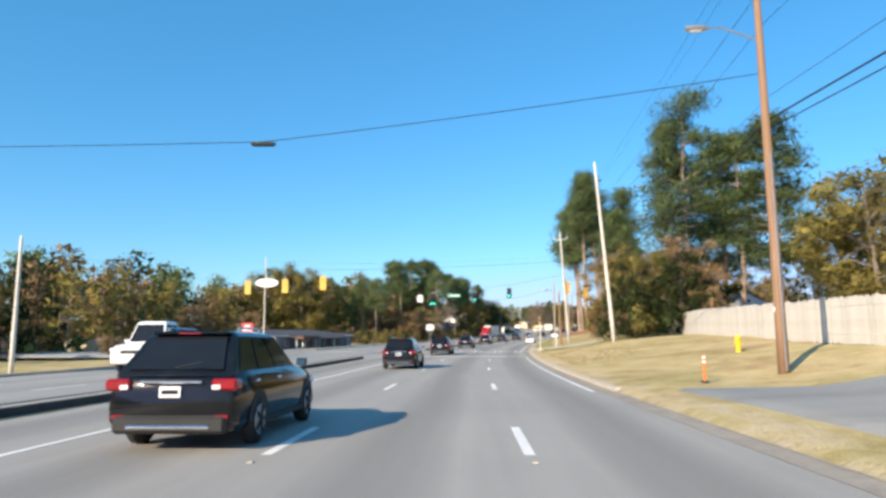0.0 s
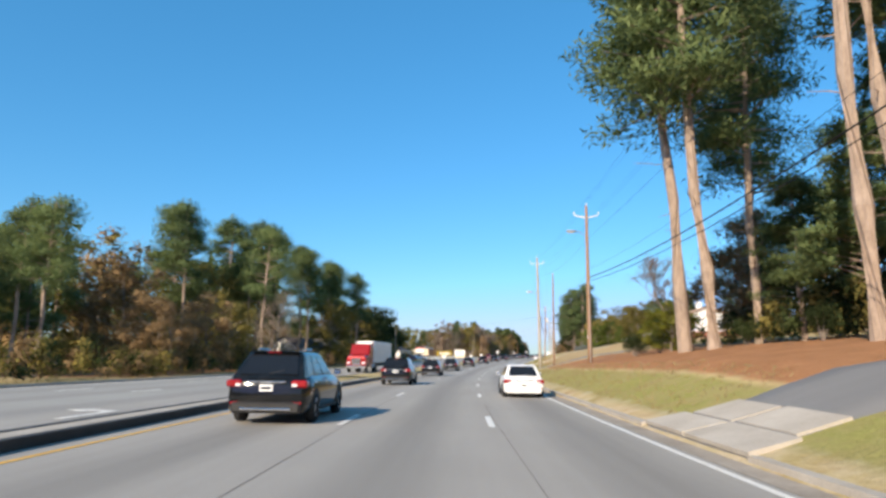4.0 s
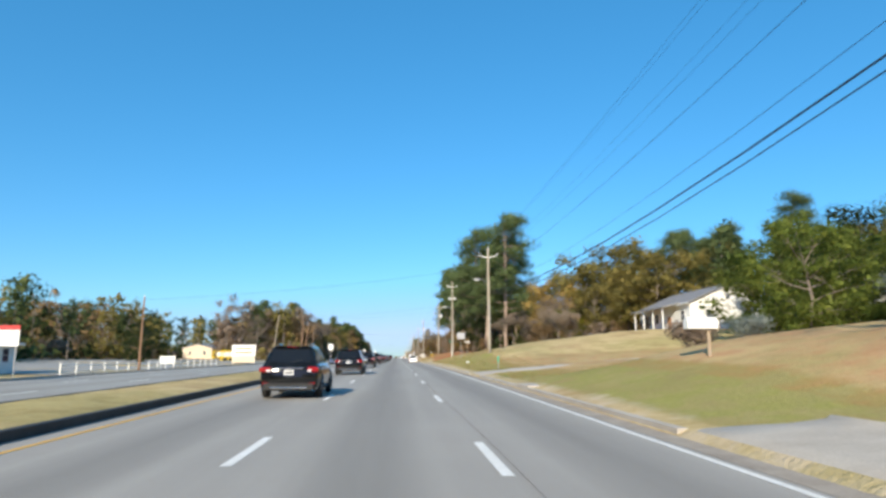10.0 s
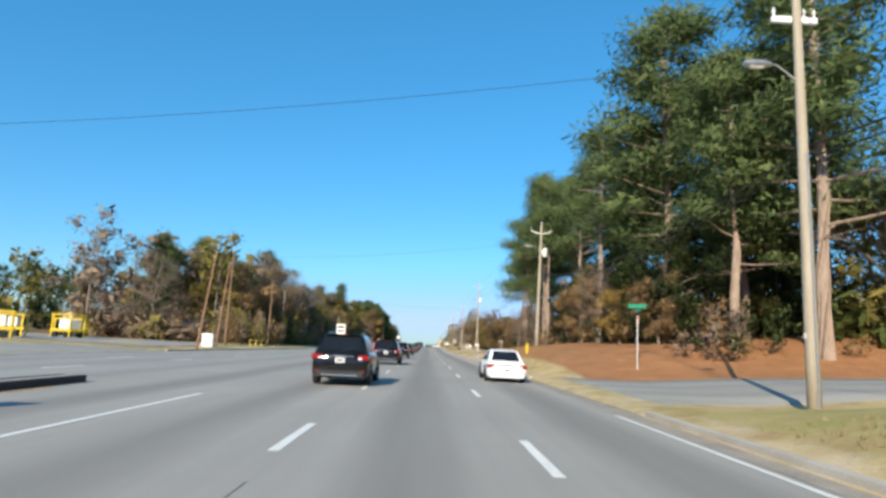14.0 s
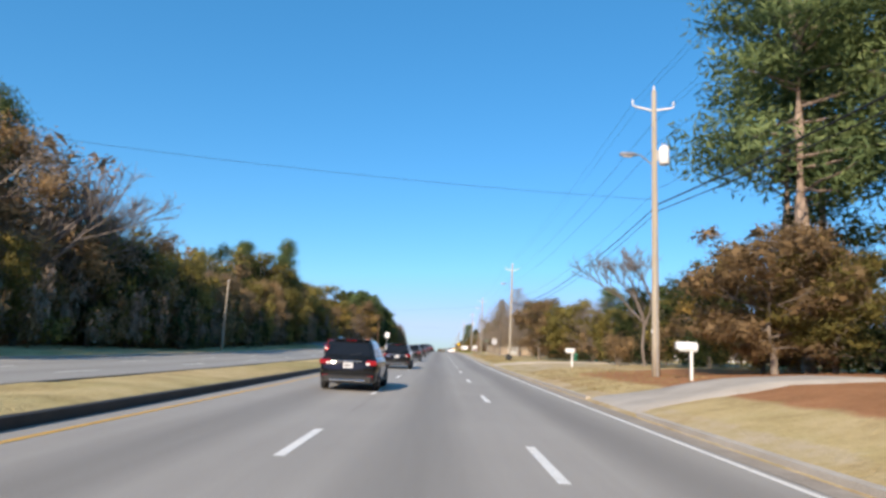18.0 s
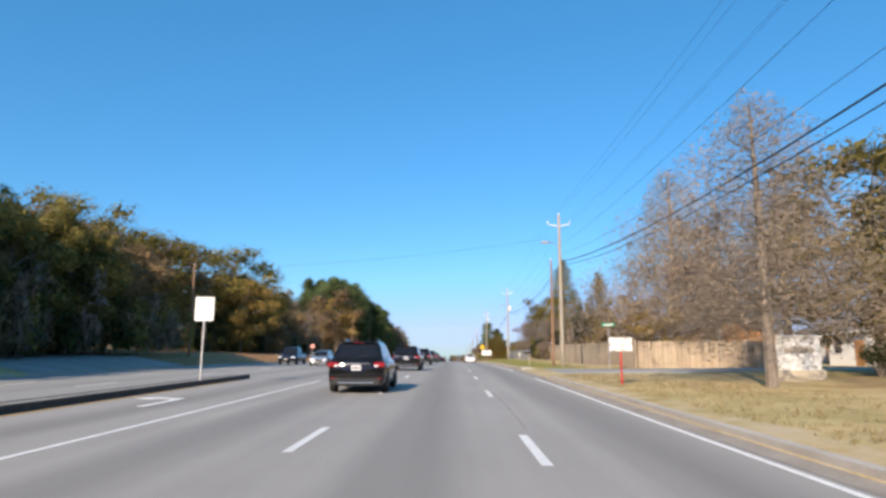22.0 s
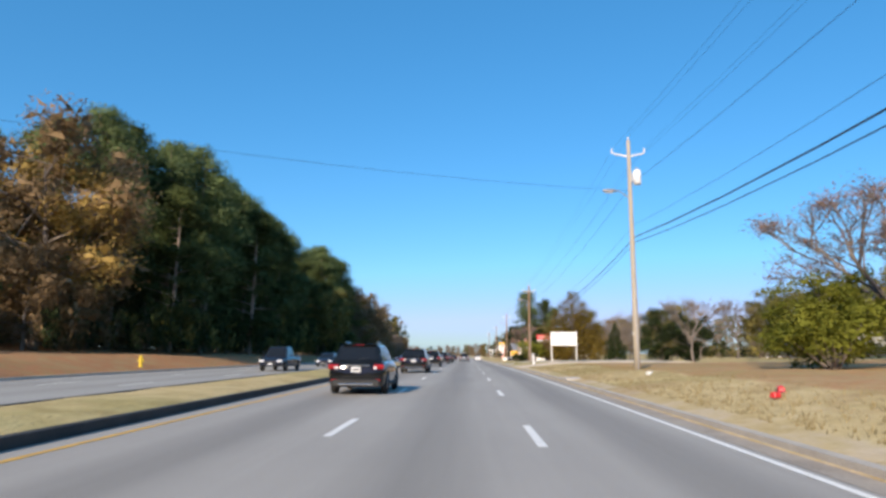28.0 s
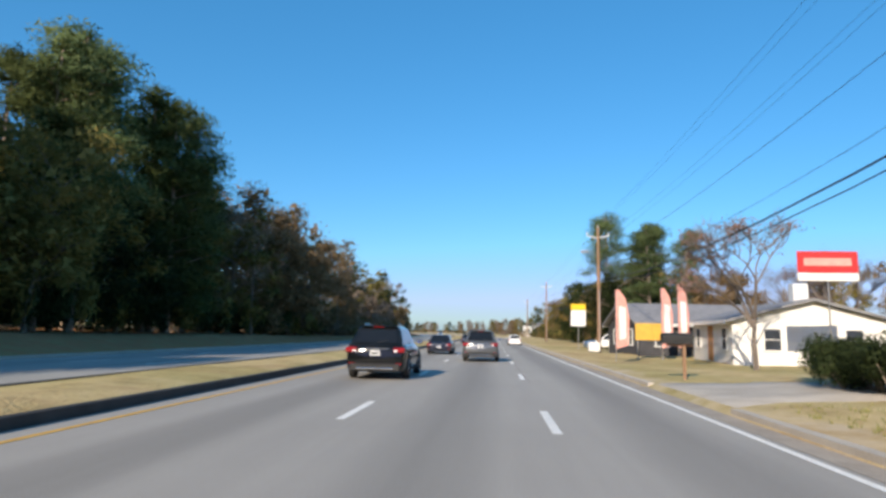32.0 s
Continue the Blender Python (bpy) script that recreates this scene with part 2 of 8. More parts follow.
def asphalt(name, base, streaks):
    """Worn grey asphalt; the UV map runs in metres across and along the road."""
    m, nt, bsdf = nodes_of(name)
    uv = nt.nodes.new("ShaderNodeUVMap").outputs[0]
    sep = nt.nodes.new("ShaderNodeSeparateXYZ")
    nt.links.new(uv, sep.inputs[0])

    def maths(op, a, b=None):
        n = nt.nodes.new("ShaderNodeMath")
        n.operation = op
        for i, v in enumerate((a, b)):
            if isinstance(v, bpy.types.NodeSocket):
                nt.links.new(v, n.inputs[i])
            elif v is not None:
                n.inputs[i].default_value = v
        return n.outputs[0]
    wob = maths("MULTIPLY", maths("SUBTRACT", noise_at(nt, 0.05, uv, 2), 0.5), 0.8)
    x = maths("ADD", sep.outputs[0], wob)
    # oil band in the middle of each lane, bright worn wheel tracks at its sides
    phase = maths("COSINE", maths("MULTIPLY", x, 2 * math.pi / 3.7))
    oil = ramp(nt, maths("ADD", maths("MULTIPLY", phase, 0.5), 0.5), (0.45, (0, 0, 0)), (1.0, (1, 1, 1)))
    long = nt.nodes.new("ShaderNodeMapping")
    long.inputs["Scale"].default_value = (1.6, 0.05, 1)
    nt.links.new(uv, long.inputs[0])
    streak = noise_at(nt, 1.0, long.outputs[0], 4)
    patch = noise_at(nt, 0.12, uv, 4)
    grain = noise_at(nt, 60, uv, 2)
    c = ramp(nt, patch, (0.3, tuple(v * 0.86 for v in base)), (0.7, tuple(v * 1.1 for v in base)))
    c = mixed(nt, maths("MULTIPLY", oil, streaks), c, tuple(v * 0.5 for v in base))
    c = mixed(nt, 0.3, c, ramp(nt, streak, (0.3, tuple(v * 0.75 for v in base)), (0.7, tuple(v * 1.2 for v in base))))
    c = mixed(nt, 0.22, c, ramp(nt, grain, (0.35, tuple(v * 0.4 for v in base)), (0.7, tuple(v * 1.6 for v in base))))
    nt.links.new(c, bsdf.inputs["Base Color"])
    bsdf.inputs["Roughness"].default_value = 0.82
    bsdf.inputs["Specular IOR Level"].default_value = 0.35
    bumped(nt, bsdf, grain, 0.4, 0.006)
    return m


M = {
    "asphalt": asphalt("asphalt", (0.36, 0.336, 0.3), 0.95),
    "asphalt_far": asphalt("asphalt_far", (0.35, 0.335, 0.303), 0.5),
    "drive": asphalt("asphalt_drive", (0.21, 0.205, 0.20), 0.1),
    "sand": mat("sandy_driveway", (0.68, 0.56, 0.41), (0.52, 0.41, 0.29), 1.4, 0.05, 0.95),
    "concrete": mat("concrete", (0.52, 0.47, 0.40), (0.40, 0.35, 0.29), 1.2, 0.04, 0.9),
    "gutter": mat("gutter_concrete", (0.40, 0.345, 0.28), (0.27, 0.225, 0.18), 0.9, 0.06, 0.95),
    "seam": mat("worn_tar_seam", (0.19, 0.165, 0.14), (0.14, 0.12, 0.1), 0.5, 0.03, 0.8),
    # median kerb, near black on top and sides alike
    "kerb_dark": mat("near_black_kerb", (0.045, 0.042, 0.04), (0.02, 0.02, 0.02), 0.7, 0.05, 0.7),
    "white_line": mat("white_line_paint", (0.9, 0.87, 0.81), (0.76, 0.73, 0.67), 0.3, 0.03, 0.6),
    "yellow_line": mat("yellow_line_paint", (0.78, 0.44, 0.06), (0.6, 0.34, 0.07), 0.4, 0.03, 0.6),
    "wood_pole": mat("weathered_brown_pole_wood", (0.33, 0.20, 0.12), (0.22, 0.13, 0.08), 0.4, 0.03, 0.9, 0.5, stretch=(3, 3, 0.2)),
    "grey_pole": mat("weathered_grey_pole_wood", (0.42, 0.37, 0.29), (0.30, 0.25, 0.19), 0.4, 0.03, 0.9, 0.5, stretch=(3, 3, 0.2)),
    "pale_pole": mat("pale_concrete_pole", (0.66, 0.62, 0.55), (0.5, 0.47, 0.41), 0.6, 0.04, 0.85),
    "steel": mat("galvanised_steel", (0.5, 0.5, 0.5), (0.38, 0.38, 0.39), 0.2, 0.02, 0.45, 0.1, 0.8),
    "wire": mat("black_cable_sheath", (0.02, 0.02, 0.022), (0.012, 0.012, 0.013), 0.3, 0.02, 0.6),
    "white": mat("white_enamel", (0.82, 0.82, 0.8), (0.72, 0.72, 0.7), 0.4, 0.03, 0.45, 0.1),
    "siding": mat("white_house_siding", (0.86, 0.85, 0.82), (0.76, 0.75, 0.72), 0.9, 0.05, 0.7),
    "cream": mat("cream_wall_paint", (0.66, 0.58, 0.44), (0.56, 0.49, 0.38), 0.9, 0.05, 0.8),
    "brick": mat("red_brick_wall", (0.36, 0.15, 0.10), (0.26, 0.11, 0.08), 0.3, 0.06, 0.9),
    "orange_wall": mat("orange_brown_wall", (0.55, 0.27, 0.10), (0.42, 0.2, 0.08), 0.6, 0.05, 0.85),
    "roof_grey": mat("grey_roof_shingles", (0.26, 0.26, 0.27), (0.17, 0.17, 0.18), 0.5, 0.08, 0.9, 0.5),
    "roof_dark": mat("dark_roof_shingles", (0.075, 0.075, 0.085), (0.045, 0.045, 0.05), 0.5, 0.08, 0.9, 0.5),
    "roof_brown": mat("brown_roof_shingles", (0.17, 0.085, 0.06), (0.11, 0.055, 0.04), 0.5, 0.08, 0.9, 0.5),
    "roof_tan": mat("tan_roof_shingles", (0.42, 0.27, 0.17), (0.32, 0.2, 0.13), 0.5, 0.08, 0.9, 0.5),
    "fence_wood": mat("bleached_fence_wood", (0.50, 0.40, 0.29), (0.36, 0.28, 0.20), 0.5, 0.03, 0.9, 0.4, vary=0.16, stretch=(4, 4, 0.4)),
    "fence_pale": mat("pale_grey_fence_board", (0.66, 0.62, 0.55), (0.54, 0.50, 0.44), 0.6, 0.04, 0.85, vary=0.08),
    "signal_black": mat("black_signal_housing", (0.018, 0.018, 0.018), (0.012, 0.012, 0.012), 0.3, 0.03, 0.5),
    "signal_yellow": mat("yellow_signal_housing", (0.72, 0.43, 0.06), (0.55, 0.32, 0.05), 0.3, 0.03, 0.5),
    "yellow": mat("hydrant_yellow_paint", (0.78, 0.56, 0.03), (0.62, 0.43, 0.03), 0.2, 0.03, 0.5),
    "sign_yellow": mat("warning_sign_yellow", (0.86, 0.56, 0.01), (0.8, 0.5, 0.01), 0.5, 0.04, 0.45, 0.05),
    "orange": mat("orange_plastic", (0.82, 0.19, 0.03), (0.7, 0.15, 0.03), 0.2, 0.03, 0.5),
    "red": mat("red_sign_paint", (0.62, 0.035, 0.035), (0.5, 0.03, 0.03), 0.3, 0.03, 0.5),
    "pink": mat("faded_coral_cloth", (0.78, 0.38, 0.32), (0.68, 0.3, 0.26), 0.3, 0.03, 0.8),
    "green_sign": mat("green_sign_sheet", (0.0, 0.26, 0.14), (0.0, 0.2, 0.1), 0.3, 0.03, 0.45),
    "green_box": mat("green_utility_paint", (0.05, 0.36, 0.24), (0.04, 0.26, 0.17), 0.2, 0.03, 0.5),
    "black": mat("black_rubber_or_paint", (0.02, 0.02, 0.02), (0.012, 0.012, 0.012), 0.2, 0.03, 0.7),
    "tyre": mat("tyre_rubber", (0.022, 0.022, 0.022), (0.014, 0.014, 0.014), 0.1, 0.02, 0.85),
    "rim": mat("alloy_rim", (0.45, 0.45, 0.46), (0.35, 0.35, 0.36), 0.1, 0.02, 0.3, 0.05, 0.9),
    "chrome": mat("bright_trim", (0.75, 0.75, 0.76), (0.6, 0.6, 0.6), 0.2, 0.02, 0.15, 0.02, 1.0),
    "tail": mat("red_tail_lens", (0.3, 0.008, 0.011), (0.22, 0.006, 0.009), 0.1, 0.02, 0.2, 0.02, coat=0.3),
    "lens": mat("clear_lamp_lens", (0.8, 0.8, 0.8), (0.7, 0.7, 0.7), 0.1, 0.02, 0.1, 0.02, coat=0.6),
    "glass": mat("dark_car_glass", (0.012, 0.014, 0.017), (0.01, 0.011, 0.013), 0.3, 0.05, 0.07, 0.0, coat=0.15, spec=0.35),
    "pane": mat("house_window_glass", (0.05, 0.06, 0.08), (0.03, 0.035, 0.045), 0.5, 0.05, 0.06, 0.0),
    "bark": mat("pine_bark", (0.39, 0.30, 0.235), (0.23, 0.17, 0.13), 0.35, 0.06, 0.95, 0.8, stretch=(2, 2, 0.6)),
    "bark_grey": mat("grey_bark", (0.26, 0.22, 0.18), (0.16, 0.13, 0.11), 0.3, 0.05, 0.95, 0.7, stretch=(2, 2, 0.5)),
    "twig": mat("bare_twigs", (0.21, 0.175, 0.15), (0.14, 0.115, 0.1), 0.4, 0.05, 0.95),
    "signal_green": glow("lit_green_lens", (0.0, 0.9, 0.62), 1.2),
    # pine needles again, the shade of the left-hand belt put into their colour
    "darkneedles": leaf_mat("shade_dark_pine_needles", (0.04, 0.056, 0.02), (0.07, 0.093, 0.03), (0.128, 0.155, 0.047)),
    "needles": leaf_mat("pine_needles", (0.07, 0.11, 0.045), (0.12, 0.17, 0.066), (0.2, 0.242, 0.096)),
    "evergreen": leaf_mat("dark_evergreen_leaves", (0.02, 0.031, 0.012), (0.038, 0.055, 0.019), (0.068, 0.09, 0.03)),
    "olive": leaf_mat("olive_autumn_leaves", (0.14, 0.135, 0.042), (0.225, 0.195, 0.06), (0.32, 0.245, 0.072)),
    "rust": leaf_mat("rust_brown_leaves", (0.18, 0.13, 0.072), (0.28, 0.19, 0.1), (0.38, 0.25, 0.125)),
    "gold": leaf_mat("golden_orange_leaves", (0.24, 0.17, 0.05), (0.37, 0.25, 0.072), (0.46, 0.32, 0.105)),
    "olivegold": leaf_mat("olive_gold_leaves", (0.13, 0.1, 0.022), (0.23, 0.16, 0.03), (0.32, 0.21, 0.04)),
    "greyleaf": leaf_mat("dull_grey_brown_leaves", (0.2, 0.155, 0.12), (0.29, 0.225, 0.17), (0.37, 0.285, 0.215)),
    "midgreen": leaf_mat("mid_green_leaves", (0.06, 0.1, 0.02), (0.115, 0.16, 0.03), (0.22, 0.245, 0.05)),
    "bluegreen": leaf_mat("blue_green_leaves", (0.17, 0.2, 0.19), (0.24, 0.28, 0.26), (0.33, 0.37, 0.35)),
    "lime": leaf_mat("yellow_green_leaves", (0.13, 0.15, 0.02), (0.2, 0.22, 0.03), (0.28, 0.27, 0.04)),
    "haze": leaf_mat("brown_twig_haze", (0.25, 0.195, 0.145), (0.34, 0.27, 0.2), (0.42, 0.34, 0.255)),
    "pinkleaf": leaf_mat("dusky_pink_leaves", (0.22, 0.12, 0.1), (0.3, 0.17, 0.13), (0.36, 0.22, 0.17)),
    "turf": leaf_mat("green_turf_blades", (0.19, 0.2, 0.065), (0.27, 0.265, 0.09), (0.37, 0.34, 0.13)),
    "grassblade": leaf_mat("dry_grass_blades", (0.29, 0.22, 0.1), (0.4, 0.31, 0.15), (0.5, 0.4, 0.22)),
}
for key, col, fl in (("p_black", (0.006, 0.007, 0.008), 0.0), ("p_white", (0.80, 0.80, 0.79), 0.0), ("p_grey", (0.16, 0.17, 0.18), 0.6), ("p_navy", (0.018, 0.022, 0.035), 0.2), ("p_silver", (0.5, 0.51, 0.52), 0.7), ("p_red", (0.28, 0.012, 0.014), 0.2), ("p_green", (0.03, 0.045, 0.045), 0.3), ("p_blue", (0.03, 0.06, 0.13), 0.3)):
    M[key] = paint(key.replace("p_", "car_paint_"), col, 0.1 if key in ("p_black", "p_navy") else 0.25, fl)

# ---- building helpers ----
def link_mesh(name, me, material, parent=None):
    if material:
        for m in (material if isinstance(material, (list, tuple)) else (material,)):
            me.materials.append(m)
    ob = new(name, me)
    if parent:
        ob.parent = parent
    return ob


def part(name, bm, material, parent, label="", smooth=False):
    """Links a bmesh as one mesh object under a thing or a part."""
    bmesh.ops.recalc_face_normals(bm, faces=bm.faces)
    me = bpy.data.meshes.new(name)
    bm.to_mesh(me)
    bm.free()
    if smooth:
        me.polygons.foreach_set("use_smooth", [True] * len(me.polygons))
    ob = link_mesh(name, me, material, parent)
    if label:
        ob["label"] = label
    return ob


def thing(name, label, category, m=None, group="", kind=""):
    ob = new(name)
    ob.empty_display_size = 0.2
    if m is not None:
        ob.matrix_basis = m
    return tagged(ob, label, category, group, kind)


def box(bm, c, s, rz=0.0, bevel=0.0, taper=1.0):
    r = bmesh.ops.create_cube(bm, size=1)
    for v in r["verts"]:
        k = taper if v.co.z > 0 else 1.0
        v.co = Vector((v.co.x * s[0] * k, v.co.y * s[1] * k, v.co.z * s[2]))
    if bevel:
        es = list({e for v in r["verts"] for e in v.link_edges})
        o = bmesh.ops.bevel(bm, geom=es, offset=bevel, segments=1, affect="EDGES", profile=0.5)
        vs = list({v for f in o["faces"] for v in f.verts} | {v for v in r["verts"] if v.is_valid})
    else:
        vs = r["verts"]
    bmesh.ops.transform(bm, matrix=Matrix.Translation(c) @ Matrix.Rotation(radians(rz), 4, "Z"), verts=vs)
    return bm


def tube(bm, a, b, r0, r1=None, n=8, caps=True):
    a, b = Vector(a), Vector(b)
    r1 = r0 if r1 is None else r1
    q = (b - a).to_track_quat("Z", "Y")
    rings = []
    for p, r in ((a, r0), (b, r1)):
        rings.append([bm.verts.new(p + q @ Vector((r * math.cos(2 * math.pi * i / n), r * math.sin(2 * math.pi * i / n), 0))) for i in range(n)])
    for i in range(n):
        bm.faces.new((rings[0][i], rings[0][(i + 1) % n], rings[1][(i + 1) % n], rings[1][i]))
    if caps:
        bm.faces.new(rings[0][::-1])
        bm.faces.new(rings[1])
    return bm


def loft(bm, rings, caps=True):
    vr = [[bm.verts.new(p) for p in r] for r in rings]
    n = len(vr[0])
    for a, b in zip(vr, vr[1:]):
        for i in range(n):
            bm.faces.new((a[i], a[(i + 1) % n], b[(i + 1) % n], b[i]))
    if caps:
        bm.faces.new(vr[0][::-1])
        bm.faces.new(vr[-1])
    return bm


def slab(bm, pts, depth):
    """A plate of that depth behind four or more points."""
    ps = [Vector(p) for p in pts]
    nrm = (ps[1] - ps[0]).cross(ps[2] - ps[0]).normalized()
    return loft(bm, [ps, [p - nrm * depth for p in ps]])


def B():
    return bmesh.new()


# ---- the ground: one sheet to the horizon ----
def ground_material():
    m, nt, bsdf = nodes_of("verge_ground")
    pos = nt.nodes.new("ShaderNodeNewGeometry").outputs["Position"]
    mask = nt.nodes.new("ShaderNodeVertexColor")
    mask.layer_name = "cover"
    sep = nt.nodes.new("ShaderNodeSeparateColor")
    nt.links.new(mask.outputs[0], sep.inputs[0])
    big, mid, fine = noise_at(nt, 0.09, pos, 4), noise_at(nt, 0.7, pos, 4, 0.7), noise_at(nt, 9, pos, 3, 0.7)
    dry = ramp(nt, mid, (0.3, (0.42, 0.31, 0.14)), (0.5, (0.60, 0.46, 0.23)), (0.75, (0.7, 0.56, 0.32)))
    green = ramp(nt, mid, (0.3, (0.19, 0.2, 0.045)), (0.7, (0.34, 0.33, 0.085)))
    straw = ramp(nt, mid, (0.25, (0.28, 0.115, 0.05)), (0.6, (0.43, 0.185, 0.085)), (0.8, (0.5, 0.28, 0.14)))
    sand = ramp(nt, mid, (0.3, (0.46, 0.36, 0.25)), (0.7, (0.62, 0.51, 0.38)))

    def cut(chan, soft=0.35):
        a = nt.nodes.new("ShaderNodeMath")
        a.operation = "ADD"
        b = nt.nodes.new("ShaderNodeMath")
        b.operation = "SUBTRACT"
        nt.links.new(mid, b.inputs[0])
        b.inputs[1].default_value = 0.5
        nt.links.new(sep.outputs[chan], a.inputs[0])
        nt.links.new(b.outputs[0], a.inputs[1])
        return ramp(nt, a.outputs[0], (0.5 - soft / 2, (0, 0, 0)), (0.5 + soft / 2, (1, 1, 1)))
    c = mixed(nt, ramp(nt, noise_at(nt, 0.23, pos, 5, 0.65), (0.5, (0, 0, 0)), (0.62, (0.6, 0.6, 0.6))), dry, ramp(nt, mid, (0.3, (0.32, 0.2, 0.095)), (0.7, (0.48, 0.31, 0.155))))
    c = mixed(nt, ramp(nt, big, (0.47, (0, 0, 0)), (0.6, (0.4, 0.4, 0.4))), c, green)
    c = mixed(nt, cut(1), c, green)
    c = mixed(nt, cut(0), c, straw)
    c = mixed(nt, cut(2), c, sand)
    c = mixed(nt, 0.2, c, ramp(nt, fine, (0.3, (0.10, 0.075, 0.035)), (0.7, (0.5, 0.4, 0.22))), "MIX")
    nt.links.new(c, bsdf.inputs["Base Color"])
    bsdf.inputs["Roughness"].default_value, bsdf.inputs["Specular IOR Level"].default_value = 0.95, 0.1
    bumped(nt, bsdf, fine, 0.9, 0.06)
    return m


def cover(s, u):
    """Pine straw, green turf, bare sand at a place on the ground, 0 to 1."""
    straw = green = sand = 0.0
    if u > 0:
        if 96 < s < 165 and u > 9:
            straw = 0.85
        if 365 < s < 470 and u > 8.2:
            straw = 0.8
        if 655 < s < 730 and u > 10:
            straw = 0.5
        if 165 < s < 300 and u > 9:
            straw = 0.42
        if 45 < s < 62 and u > 8:
            green = 0.55
        if 475 < s < 500 and 6 < u < 14:
            sand = 0.5
        if 575 < s < 660 and 6 < u < 11:
            green = 0.62
        if 66 < s < 160 and 6 < u < 8.8 or 170 < s < 330 and 6 < u < 10.5:
            green = 0.6
        if 318 < s < 350 and 6 < u < 24:
            green = 0.45
        if 207 < s < 216 and 9 < u < 24 or 224 < s < 236 and 17 < u < 26:
            sand = 0.62
        if u < 6.6:
            sand = 0.45
    else:
        if u < -21.5 and s > 575:
            straw = 0.62
        if u < -30 and (140 < s < 260 or 425 < s < 580):
            straw = 0.75
        if 290 < s < 420 and u < -24:
            sand = 0.35
    if abs(u) > 62:
        n = noise.noise((s * 0.011, u * 0.011, 7))
        straw, green, sand = 0.42 + 0.5 * n, 0.3 - 0.4 * n, 0.0
    return straw, green, sand


def build_ground():
    us = [-700, -550, -400, -300, -220, -180, -140, -120, -100, -80, -65, -55, -50, -45, -40, -36, -32, -29, -26, -24.5, -23, -22, -21.2, -21.1, -15, -8, 0, 5.2, 5.3, 5.8, 6.4, 7.0, 7.8, 8.6, 9.4, 10.2, 11.2, 12.4, 13.6, 15, 17, 19.5, 22, 25, 28, 32, 37, 43, 50, 60, 75, 100, 120, 140, 180, 220, 300, 400, 550, 700]
    ss = list(np.arange(-190, -60, 20.0)) + list(np.arange(-60, 900, 3.0)) + list(np.arange(900, 1400, 25.0))
    verts, cols = [], []
    for s in ss:
        for u in us:
            p = spot(s, u)
            if u > 6 or u < -22:
                k = min(1.0, (u - 6) / 4 if u > 0 else (-22 - u) / 4)
                p.z += k * (0.16 * noise.noise((p.x * 0.12, p.y * 0.12, 0)) + 0.05 * noise.noise((p.x * 0.6, p.y * 0.6, 3)))
            verts.append(p)
            cols.append((*cover(s, u), 1.0))
    n = len(us)
    faces = [(i * n + j, i * n + j + 1, (i + 1) * n + j + 1, (i + 1) * n + j) for i in range(len(ss) - 1) for j in range(n - 1)]
    me = bpy.data.meshes.new("ground")
    me.from_pydata(verts, [], faces)
    me.polygons.foreach_set("use_smooth", [True] * len(faces))
    ca = me.color_attributes.new("cover", "FLOAT_COLOR", "POINT")
    ca.data.foreach_set("color", np.array(cols, dtype=np.float32).ravel())
    return tagged(link_mesh("ground", me, GROUND), "dry winter grass verge with pine straw and green patches", "ground", kind="structure")


GROUND = ground_material()
build_ground()


def ribbon(name, s0, s1, left, right, material, dz=0.0, step=3.0, label="", category="road", thick=0.0, kind="structure", parent=None):
    """A strip along the road between two offsets (numbers or functions of s), with a metre UV map."""
    f = [(lambda s, v=v: v) if isinstance(v, (int, float)) else v for v in (left, right)]
    k = max(2, int(abs(s1 - s0) / step) + 1)
    ss = np.linspace(s0, s1, k)
    verts, uvs, faces = [], [], []
    for s in ss:
        a, b = f[0](s), f[1](s)
        cols = ((a, -thick), (a, 0), (b, 0), (b, -thick)) if thick else ((a, 0), (b, 0))
        for u, z in cols:
            verts.append(flat(s, u, dz + z))
            uvs.append((u, s))
    n = 4 if thick else 2
    for i in range(k - 1):
        for j in range(n - 1):
            faces.append((i * n + j, i * n + j + 1, (i + 1) * n + j + 1, (i + 1) * n + j))
    if thick:
        faces += [(3, 2, 1, 0), tuple((k - 1) * n + j for j in range(4))]
    me = bpy.data.meshes.new(name)
    me.from_pydata(verts, [], faces)
    layer = me.uv_layers.new(name="UVMap")
    for lp in me.loops:
        layer.data[lp.index].uv = uvs[lp.vertex_index]
    ob = link_mesh(name, me, material, parent)
    if parent is None:
        tagged(ob, label, category, kind=kind)
    return ob


ribbon("road", -190, 1390, -10.45, 5.1, M["asphalt"], label="worn grey asphalt of the three northbound lanes", category="road")
ribbon("road", -190, 1390, -21.0, -10.45, M["asphalt_far"], label="pale grey asphalt of the opposite lanes", category="road")
ribbon("gutter", -190, 1390, 5.1, 5.6, M["gutter"], 0.004, label="stained concrete gutter beside the edge line", category="gutter")
ribbon("gutter", -190, 1390, -21.6, -21.0, M["gutter"], 0.004, label="stained concrete gutter of the opposite lanes", category="gutter")

